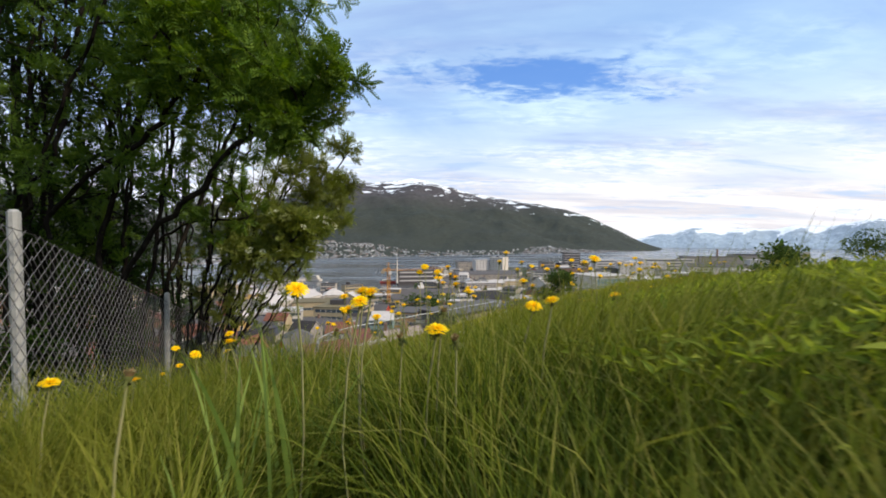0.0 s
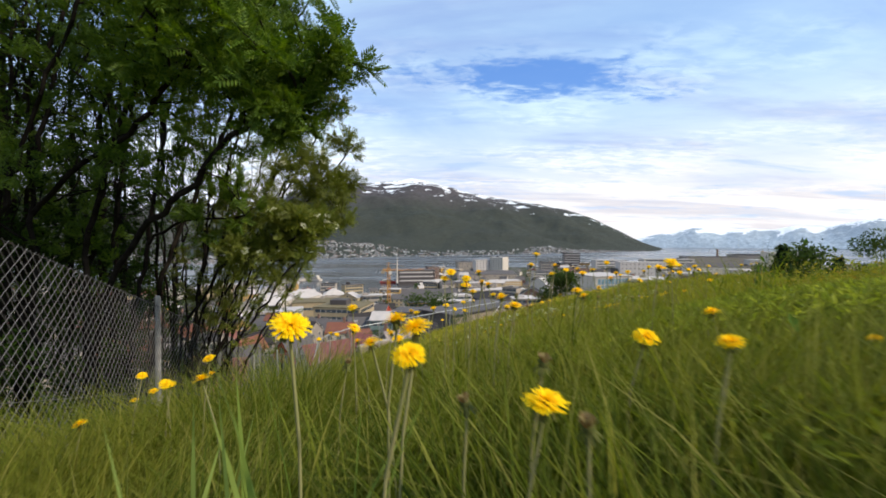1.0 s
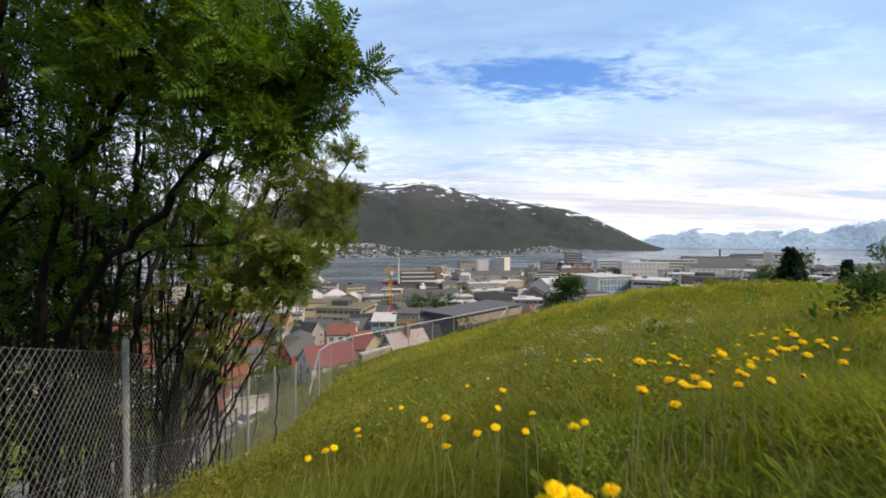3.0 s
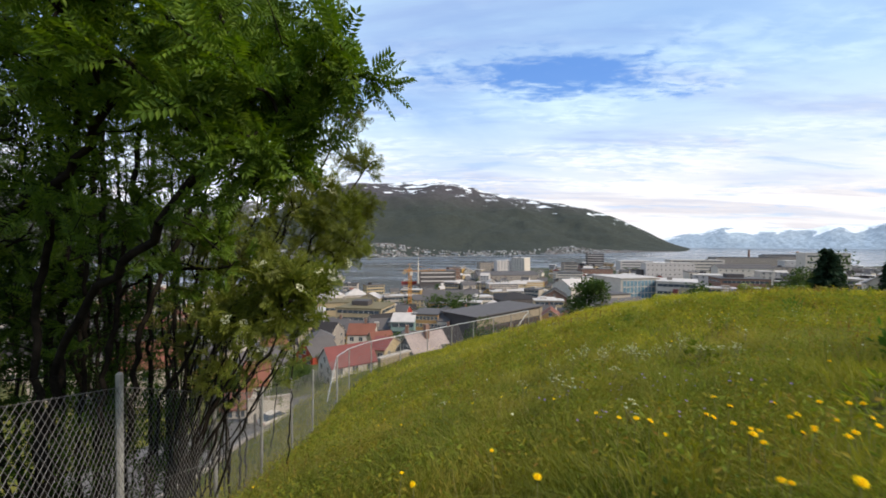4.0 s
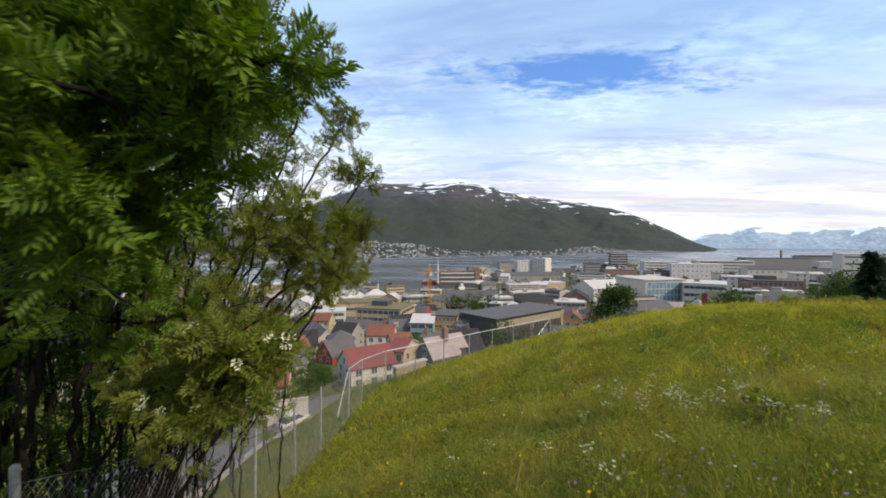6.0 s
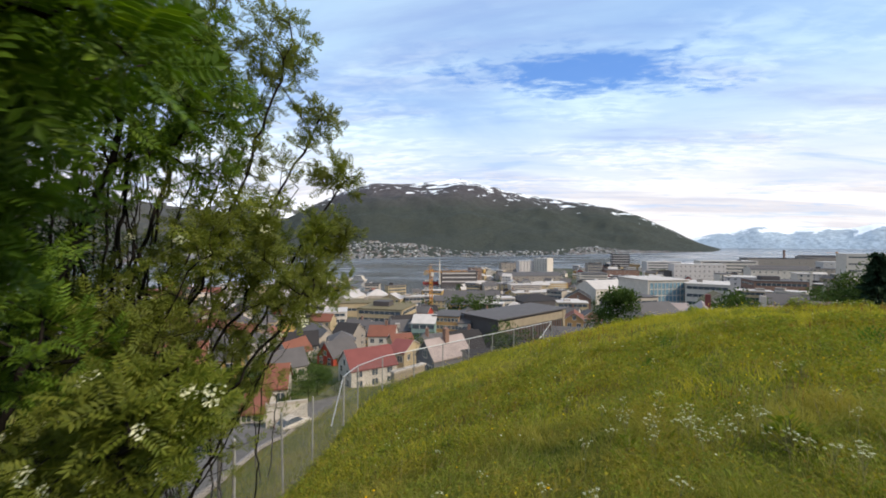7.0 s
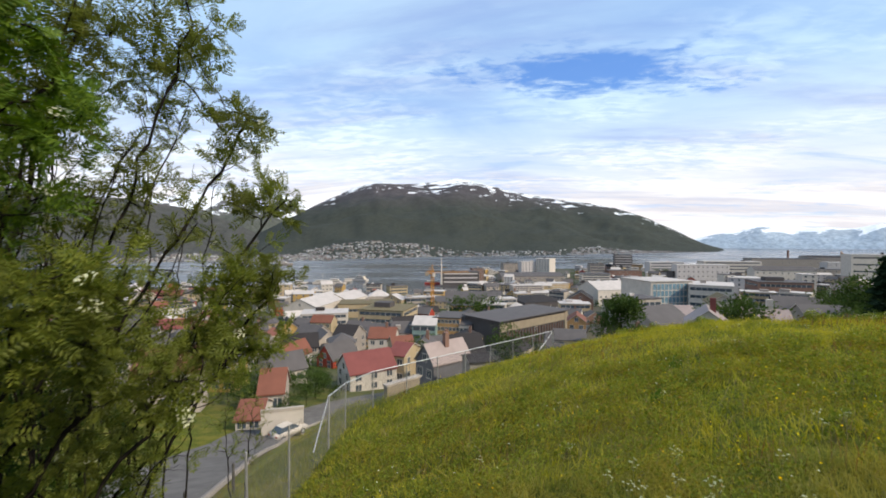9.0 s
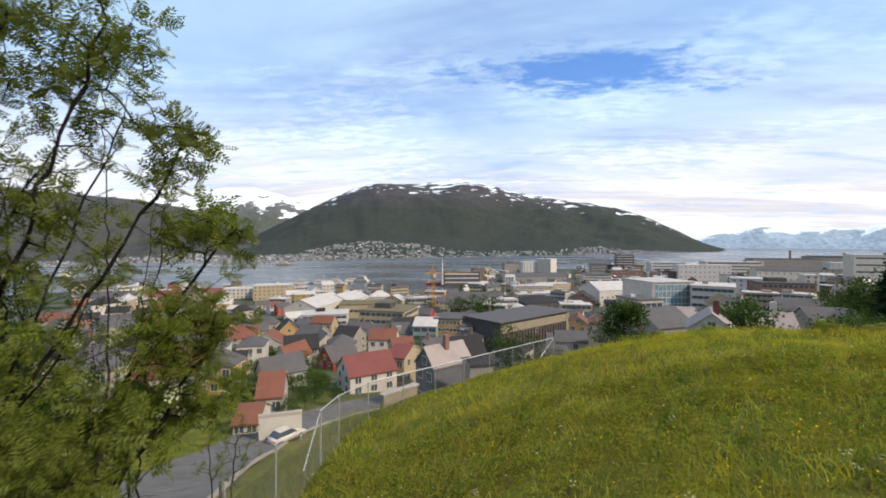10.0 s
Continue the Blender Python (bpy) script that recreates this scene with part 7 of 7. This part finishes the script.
def plant_town_trees():
    rng = random.Random(23)
    kinds = [broad_tree(60 + k, 7.5, 6.0, 320, 0.66, M_FAR_LEAF, w, 0.1) for k, w in enumerate(("round green birch between houses", "dense green garden tree in the town", "broad leafy tree beside a street", "light green tree among roofs"))]
    fine = [broad_tree(70 + k, 7.5, 6.0, 1300, 0.34, M_FAR_LEAF, w, 0.1) for k, w in enumerate(("leafy green garden tree on the hillside", "full green tree above the roofs", "broad green birch below the meadow"))]
    spots = []
    spots += [(-22, 254, 1.7), (-17, 259, 1.6), (-10, 255, 1.9), (-5, 266, 1.9), (6, 277, 1.9), (-55, 255, 0.8), (-48, 266, 0.9), (-24, 123, 0.75), (-22, 121, 0.6), (6, 106, 0.85), (-41, 96, 0.9), (-35, 86, 0.8), (-44, 100, 0.7), (-29, 62, 0.5), (-25, 86, 0.45), (36, 99, 0.6), (64, 163, 0.8), (39, 94, 0.6), (39, 87, 0.6), (61, 112, 1.2), (61, 117, 1.1), (69, 123, 1.1), (86, 145, 1.2), (82, 134, 1.1), (77, 109, 0.88), (92, 125, 1.02), (86, 115, 1.09), (77, 99, 1.16), (71, 88, 1.22), (68, 82, 1.22), (87, 110, 1.16), (95, 136, 1.3), (71, 93, 1.09), (-26, 72, 0.4), (-38, 111, 0.6), (-51, 95, 0.7), (-45, 80, 0.6), (-35, 76, 0.6), (-62, 118, 0.7), (-51, 130, 0.6), (-31, 112, 0.5), (-59, 129, 0.6), (-50, 150, 0.6), (-66, 158, 0.7), (192, 257, 1.4), (227, 291, 1.4), (194, 268, 1.2), (83, 165, 0.8), (-82, 136, 0.8), (-80, 147, 0.7), (-73, 117, 0.8), (-72, 107, 0.8), (-84, 106, 0.9), (-108, 113, 0.9), (-124, 112, 0.9), (244, 635, 1.3), (256, 637, 1.3), (-76, 318, 0.8), (64, 130, 0.8), (62, 124, 0.9), (67, 129, 0.85), (52, 95, 1.05), (54, 101, 1.0), (69, 118, 0.9), (75, 122, 0.85), (76, 126, 0.9), (51, 111, 0.6), (41, 110, 0.6), (47, 120, 0.7), (123, 169, 1.2), (145, 192, 1.2), (117, 168, 0.9), (54, 73, 0.55), (60, 87, 0.55), (43, 102, 0.55), (-18, 244, 1.8), (-13, 243, 1.9), (2, 251, 1.7), (-6, 240, 1.8), (-1, 246, 1.8), (5, 124, 0.75), (7, 118, 0.8), (5, 116, 0.7), (-29, 68, 0.65), (-30, 74, 0.75), (-31, 80, 0.6), (-34, 81, 0.8), (-26, 54, 0.35), (-35, 63, 0.6), (-39, 67, 0.7), (-44, 70, 0.7), (-19, 103, 0.75), (-21, 107, 0.65), (-47, 88, 0.8), (-51, 91, 0.9), (-46, 98, 0.8), (-41, 85, 0.6)]
    spots += [(42.5, 78.4, 1.75), (46.9, 79.3, 1.65), (6, 104, 1.7), (-19, 100, 1.3), (41.6, 106, 1.7), (-54, 238, 1.5), (-47, 243, 1.5), (-36, 252, 1.4)]
    for _ in range(300):
        az, r = radians(rng.uniform(-50, 45)), 60 + 460 * rng.random() ** 1.2
        x, y = r * math.sin(az), r * math.cos(az)
        if r > np.interp(math.degrees(az), SHORE_AZ, SHORE_R) - 20 or (y < 75 and -40 < x < 6) or any(math.hypot(x - a, y - b) < c for a, b, c, _ in TAKEN):
            continue
        spots.append((x, y, rng.uniform(0.6, 1.15)))
    new_kinds = {True: list(fine), False: list(kinds)}
    for x, y, s in spots:
        near = math.hypot(x, y) < 150
        stock = fine if near else kinds
        ob = copy_thing(rng.choice(stock), Matrix()) if not new_kinds[near] else new_kinds[near].pop()
        place(ob, x, y, rng.uniform(0, 360), s)


plant_town_trees()


# ---- the far shore ----
def far_town():
    rng = np.random.default_rng(77)
    town = tagged(new("far_shore_houses"), "hundreds of small white and coloured houses along the far shore", "houses", kind="stuff")
    wall = leafy("far_wall", [(0.46, 0.46, 0.45), (0.27, 0.26, 0.25), (0.15, 0.10, 0.085), (0.52, 0.52, 0.51), (0.16, 0.155, 0.15), (0.36, 0.34, 0.29)], None, 1, 0.0, 0.8, 0.2)
    tile = leafy("far_roof", [(0.10, 0.10, 0.105), (0.17, 0.125, 0.11), (0.18, 0.18, 0.185), (0.12, 0.12, 0.122), (0.40, 0.40, 0.41)], None, 1, 0.0, 0.8, 0.2)
    n = 1500
    pick = rng.random(n)
    az = np.where(pick < 0.55, rng.uniform(-34, -8, n), np.where(pick < 0.80, rng.uniform(-10, 26, n), rng.uniform(11, 23, n)))
    most = np.interp(az, [-34, -20, -10, 0, 8, 14, 26], [0.12, 0.17, 0.13, 0.08, 0.07, 0.13, 0.04])
    s = 0.006 + rng.uniform(0, 1, n) ** 1.15 * most
    p = NEAR_SLOPE(s, az)
    az2 = rng.uniform(-60, -31, 500)
    p = np.concatenate([p, VALLEY_SLOPE(0.01 + 0.06 * rng.uniform(0, 1, 500) ** 1.3, az2)])
    n = len(p)
    w, d, h = rng.uniform(1.9, 4.2, n), rng.uniform(1.8, 3.2, n), rng.uniform(2.2, 4.0, n)
    long = rng.random(n) < 0.06
    w[long] *= 3.0
    a = rng.uniform(-0.9, 0.9, n)
    c, q = np.cos(a), np.sin(a)

    def corner(sx, sy, z):
        return np.stack([p[:, 0] + c * w * sx - q * d * sy, p[:, 1] + q * w * sx + c * d * sy, p[:, 2] + z], -1)

    low = np.full(n, -4.0)
    v = np.stack([corner(-1, -1, low), corner(1, -1, low), corner(1, 1, low), corner(-1, 1, low), corner(-1, -1, h), corner(1, -1, h), corner(1, 1, h), corner(-1, 1, h)], 1)
    f = np.array([(0, 1, 5, 4), (1, 2, 6, 5), (2, 3, 7, 6), (3, 0, 4, 7)])
    part("walls", mesh_np("far_walls", v.reshape(-1, 3), ((np.arange(n) * 8)[:, None, None] + f).reshape(-1, 4), wall), town)["kind"] = "stuff"
    top = h + rng.uniform(1.2, 2.6, n)
    v = np.stack([corner(-1.1, -1.1, h), corner(1.1, -1.1, h), corner(1.1, 1.1, h), corner(-1.1, 1.1, h), corner(-1.1, 0, top), corner(1.1, 0, top)], 1)
    f = np.array([(0, 1, 5, 4), (2, 3, 4, 5), (3, 0, 4, 4), (1, 2, 5, 5)])
    f = np.array([(0, 1, 5), (0, 5, 4), (2, 3, 4), (2, 4, 5), (3, 0, 4), (1, 2, 5)])
    part("roofs", mesh_np("far_roofs", v.reshape(-1, 3), ((np.arange(n) * 6)[:, None, None] + f).reshape(-1, 3), tile), town)["kind"] = "stuff"


far_town()


# ---- harbour and street ----
def lattice(bm_segs, a, b, side, r, bays):
    """A square lattice mast between two points."""
    a, b = Vector(a), Vector(b)
    d = (b - a).normalized()
    u = d.cross(Vector((0, 0, 1)) if abs(d.z) < 0.9 else Vector((1, 0, 0))).normalized()
    w = d.cross(u)
    corners = [(u * sx + w * sy) * side / 2 for sx, sy in ((-1, -1), (1, -1), (1, 1), (-1, 1))]
    for k in range(4):
        bm_segs.append((a + corners[k], b + corners[k], r, r))
        for j in range(bays):
            p, q = a + (b - a) * (j / bays), a + (b - a) * ((j + 1) / bays)
            c0, c1 = corners[k], corners[(k + 1) % 4]
            bm_segs.append((p + c0, q + c1, r * 0.7, r * 0.7) if j % 2 else (p + c1, q + c0, r * 0.7, r * 0.7))


def make_crane(x, y, top, jib, turn):
    crane = tagged(new("tower_crane"), "orange tower crane on the quay with a long jib", "crane")
    z = gz(x, y)
    crane.matrix_basis = pose(x, y, z, 0, 0, turn)
    h = top - z
    segs = []
    lattice(segs, (0, 0, 0), (0, 0, h), 1.7, 0.22, 14)
    v, f = tubes(segs, 5)
    part("mast", mesh_np("crane_mast", v, f, M_CRANE, True), crane)
    segs = []
    lattice(segs, (0, 0, h - 2.0), (jib, 0, h - 1.6), 0.8, 0.05, 12)
    v, f = tubes(segs, 5)
    part("jib", mesh_np("crane_jib", v, f, M_CRANE, True), crane)
    segs = []
    lattice(segs, (0, 0, h - 2.0), (-jib * 0.16, 0, h - 2.0), 1.2, 0.16, 4)
    v, f = tubes(segs, 5)
    part("counter_jib", mesh_np("crane_counter", v, f, M_CRANE, True), crane)
    part("counterweight", box_mesh("counterweight", -1.2, 1.2, -0.8, 0.8, -1.6, 0.4, M_CONC), crane, Matrix.Translation((-jib * 0.15, 0, h - 2.4)))
    part("cab", box_mesh("crane_cab", -0.9, 0.9, -0.9, 0.9, -1.2, 1.2, M_WHITE), crane, Matrix.Translation((0.8, -1.4, h - 3.6)))
    v, f = tubes([((0, 0, h), (0, 0, h + 3.2), 0.25, 0.1), ((0, 0, h + 3.2), (jib * 0.6, 0, h - 1.2), 0.03, 0.03), ((0, 0, h + 3.2), (-jib * 0.14, 0, h - 1.8), 0.06, 0.06)], 5)
    part("tie_bars", mesh_np("crane_ties", v, f, M_CRANE), crane)


def make_boat(x, y, length, label, turn, hull_mat, decks, mast):
    boat = tagged(new("boat"), label, "boat", "boats in the harbour")
    boat.matrix_basis = pose(x, y, SEA, 0, 0, turn)
    bm = bmesh.new()
    a, b, h = length / 2, length * 0.13, length * 0.09
    ring = [(-a, -b), (a * 0.5, -b), (a * 0.85, -b * 0.5), (a, 0), (a * 0.85, b * 0.5), (a * 0.5, b), (-a, b)]
    lo = [bm.verts.new((px * 0.94, py * 0.8, -0.5)) for px, py in ring]
    hi = [bm.verts.new((px, py, h * (1 + 0.35 * max(0, px / a)))) for px, py in ring]
    n = len(ring)
    for k in range(n):
        bm.faces.new((lo[k], lo[(k + 1) % n], hi[(k + 1) % n], hi[k]))
    bm.faces.new(hi), bm.faces.new(lo[::-1])
    part("hull", mesh_bm("boat_hull", bm, hull_mat), boat)
    for k in range(decks):
        part("deckhouse", box_mesh("deckhouse", -a * (0.75 - 0.14 * k), a * (0.38 - 0.2 * k), -b * 0.8, b * 0.8, h + 2.3 * k, h + 2.3 * (k + 1) - 0.1, M_WHITE), boat)
        part("window", box_mesh("deck_window", -a * (0.70 - 0.14 * k), a * (0.34 - 0.2 * k), -b * 0.82, b * 0.82, h + 2.3 * k + 1.0, h + 2.3 * k + 1.7, M_GLASS), boat)
    top = h + 2.3 * decks
    v, f = tubes([((-a * 0.1, 0, top - 0.5), (-a * 0.1, 0, top + mast), 0.18, 0.08), ((-a * 0.1 - 1.2, 0, top + mast * 0.6), (-a * 0.1 + 1.2, 0, top + mast * 0.6), 0.07, 0.07)], 5)
    part("mast", mesh_np("boat_mast", v, f, M_WHITE), boat)


make_crane(-35.4, 269.7, -15.9, 24.0, 12)
make_crane(765.4, 994.5, -19.2, 20.0, 170)
make_boat(-200, 408, 14, "small blue and white fishing boat at anchor", 20, M_TEAL, 1, 4)
make_boat(-224, 481, 18, "white fishing boat at the pier", 15, M_WHITE, 1, 5)
make_boat(-196, 484, 26, "white fishing boat with a tall mast", 10, M_WHITE, 1, 10)
make_boat(-178, 479, 24, "white coaster moored at the pier", 8, M_WHITE, 2, 4)
make_boat(-178, 523, 14, "small white cabin boat", 30, M_WHITE, 1, 3)
make_boat(-165, 524, 26, "white passenger boat crossing the harbour", 160, M_WHITE, 2, 5)
make_boat(-444, 870, 40, "grey ship at the far quay", 5, M_GREYW, 2, 6)
make_boat(-64, 495, 22, "red-hulled workboat at the quay below the crane", 4, M_RED, 1, 5)
make_boat(3, 647, 48, "white passenger ship moored at the town quay", 6, M_WHITE, 3, 6)

breakwater = tagged(new("breakwater"), "low dark stone breakwater across the harbour", "breakwater")
v, f = tubes([((-233, 480, SEA - 0.6), (-168, 494, SEA - 0.6), 2.2, 2.2)], 8)
part("stones", mesh_np("breakwater_stones", v, f, M_DARKPOST), breakwater)

spire = tagged(new("quay_mast"), "white pointed mast on the quay", "mast")
v, f = tubes([((-52.2, 471.2, -46.0), (-52.2, 471.2, -15.7), 1.4, 0.3)], 8)
part("shaft", mesh_np("quay_mast_shaft", v, f, M_WHITE, True), spire)

chimney_stack = tagged(new("factory_chimney"), "tall dark factory chimney by the water", "chimney")
v, f = tubes([((649.6, 981.7, -48.0), (649.6, 981.7, -15.5), 2.4, 2.0), ((649.6, 981.7, -18.5), (649.6, 981.7, -15.3), 2.3, 2.3)], 10)
part("stack", mesh_np("chimney_stack", v, f, M_BRICK, True), chimney_stack)



def make_road():
    """Asphalt street along the foot of the bank, draped on the slope with a raised kerb."""
    pts = [(-14.0, 8.0), (-17.5, 20.0), (-21.5, 31.0), (-24.8, 40.0), (-26.8, 50.0), (-26.2, 60.0), (-22.0, 72.0), (-12.0, 84.0), (2.0, 94.0)]
    fine = []
    for (xa, ya), (xb, yb) in zip(pts[:-1], pts[1:]):
        fine += [(xa + (xb - xa) * k / 8, ya + (yb - ya) * k / 8) for k in range(8)]
    fine = np.array(fine + [pts[-1]])
    fine = np.stack([np.convolve(np.pad(fine[:, i], 4, mode="edge"), np.ones(9) / 9, "valid") for i in range(2)], 1)
    t = np.gradient(fine, axis=0)
    nrm = np.stack([-t[:, 1], t[:, 0]], 1) / np.linalg.norm(t, axis=1, keepdims=True)

    def strip(name, offs, lift, mat, label):
        cols = []
        mid = ground_z(fine[:, 0], fine[:, 1])
        for o, dz in zip(offs, lift):
            q = fine + nrm * o
            g = np.maximum(ground_z(q[:, 0], q[:, 1]) + 0.04, mid)
            cols.append(np.column_stack([q, g + dz]))
        v = np.stack(cols, 1)
        k = v.shape[1]
        i, j = np.meshgrid(np.arange(len(v) - 1), np.arange(k - 1), indexing="ij")
        a = i * k + j
        f = np.stack([a, a + 1, a + k + 1, a + k], -1).reshape(-1, 4)
        tagged(new(name, mesh_np(name, v.reshape(-1, 3), f, mat, True)), label, name, kind="structure")

    strip("road", (-3.6, -2, 0, 2, 3.6), (0.1, 0.1, 0.1, 0.1, 0.1), M_ASPHALT, "grey asphalt street below the bank")
    strip("kerb", (-3.9, -3.88, -3.62, -3.6), (-0.1, 0.20, 0.20, 0.1), M_GREYW, "grey concrete kerb along the street")


make_road()


def make_car(x, y, turn, paint_mat, label):
    car = tagged(new("car"), label, "car", "cars parked in the street")
    car.matrix_basis = pose(x, y, gz(x, y) + 0.16, 0, 0, turn)
    bm = bmesh.new()
    side = [(-2.1, 0.25), (-2.12, 0.75), (-1.95, 0.95), (-1.2, 1.0), (1.0, 0.98), (1.95, 0.82), (2.1, 0.6), (2.08, 0.25)]
    for s in (-1, 1):
        v = [bm.verts.new((px, s * 0.85, pz)) for px, pz in side]
        bm.faces.new(v if s < 0 else v[::-1])
    bm.verts.ensure_lookup_table()
    n = len(side)
    for k in range(n):
        bm.faces.new((bm.verts[k], bm.verts[n + k], bm.verts[n + (k + 1) % n], bm.verts[(k + 1) % n]))
    bmesh.ops.bevel(bm, geom=bm.edges[:], offset=0.06, segments=2, affect="EDGES")
    part("body", mesh_bm("car_body", bm, paint_mat, True), car)
    bm = bmesh.new()
    cab = [(-1.8, 0.95), (-1.3, 1.46), (0.2, 1.48), (1.0, 0.96)]
    for s, q in ((-1, 0.80), (1, 0.80)):
        v = [bm.verts.new((px, s * (q if pz < 1 else 0.62), pz)) for px, pz in cab]
        bm.faces.new(v if s < 0 else v[::-1])
    bm.verts.ensure_lookup_table()
    for k in range(4):
        bm.faces.new((bm.verts[k], bm.verts[4 + k], bm.verts[4 + (k + 1) % 4], bm.verts[(k + 1) % 4]))
    part("cabin_glass", mesh_bm("car_cabin", bm, M_GLASS, False), car)
    part("roof", box_mesh("car_roof", -1.28, 0.2, -0.6, 0.6, 1.47, 1.51, paint_mat), car)
    for wx in (-1.3, 1.3):
        for s in (-1, 1):
            bm = bmesh.new()
            bmesh.ops.create_cone(bm, cap_ends=True, segments=16, radius1=0.31, radius2=0.31, depth=0.2)
            tyre = part("wheel", mesh_bm("car_wheel", bm, M_DARKPOST), car, pose(wx, s * 0.8, 0.31, 90))
            bm = bmesh.new()
            bmesh.ops.create_cone(bm, cap_ends=True, segments=12, radius1=0.19, radius2=0.19, depth=0.22)
            part("rim", mesh_bm("car_rim", bm, M_ZINC), tyre)
    for s in (-1, 1):
        part("headlight", box_mesh("headlight", 2.02, 2.10, -0.16, 0.16, 0.58, 0.72, M_R_LIGHT), car, Matrix.Translation((0, s * 0.6, 0)))
        part("tail_light", box_mesh("tail_light", -2.13, -2.08, -0.12, 0.12, 0.68, 0.85, M_RED), car, Matrix.Translation((0, s * 0.68, 0)))


make_car(-22.9, 49.9, 62, M_WHITE, "white hatchback parked in the street below the fence")


def make_bollard(x, y, h):
    post = tagged(new("bollard"), "dark steel marker post on the grassy bank", "post", "posts on the bank")
    post.matrix_basis = pose(x, y, gz(x, y) - 0.2)
    v, f = tubes([((0, 0, 0), (0, 0, h + 0.2), 0.05, 0.05), ((0, 0, h + 0.2), (0, 0, h + 0.23), 0.05, 0.02)], 8)
    part("shaft", mesh_np("bollard_shaft", v, f, M_DARKPOST, True), post)


make_bollard(-7.81, 14.13, 1.51)
make_bollard(-8.58, 17.41, 1.10)

garden_wall = tagged(new("garden_wall"), "weathered tan concrete retaining wall below the fence", "wall")
garden_wall.matrix_basis = pose(-5.4, 26.3, -6.8, 0, 0, 51)
part("face", box_mesh("wall_face", 0, 2.4, -0.15, 0.15, -3.3, 0.2, M_CONC), garden_wall)
part("coping", box_mesh("wall_coping", -0.05, 2.5, -0.2, 0.2, 0.2, 0.3, M_OFFWHITE), garden_wall)
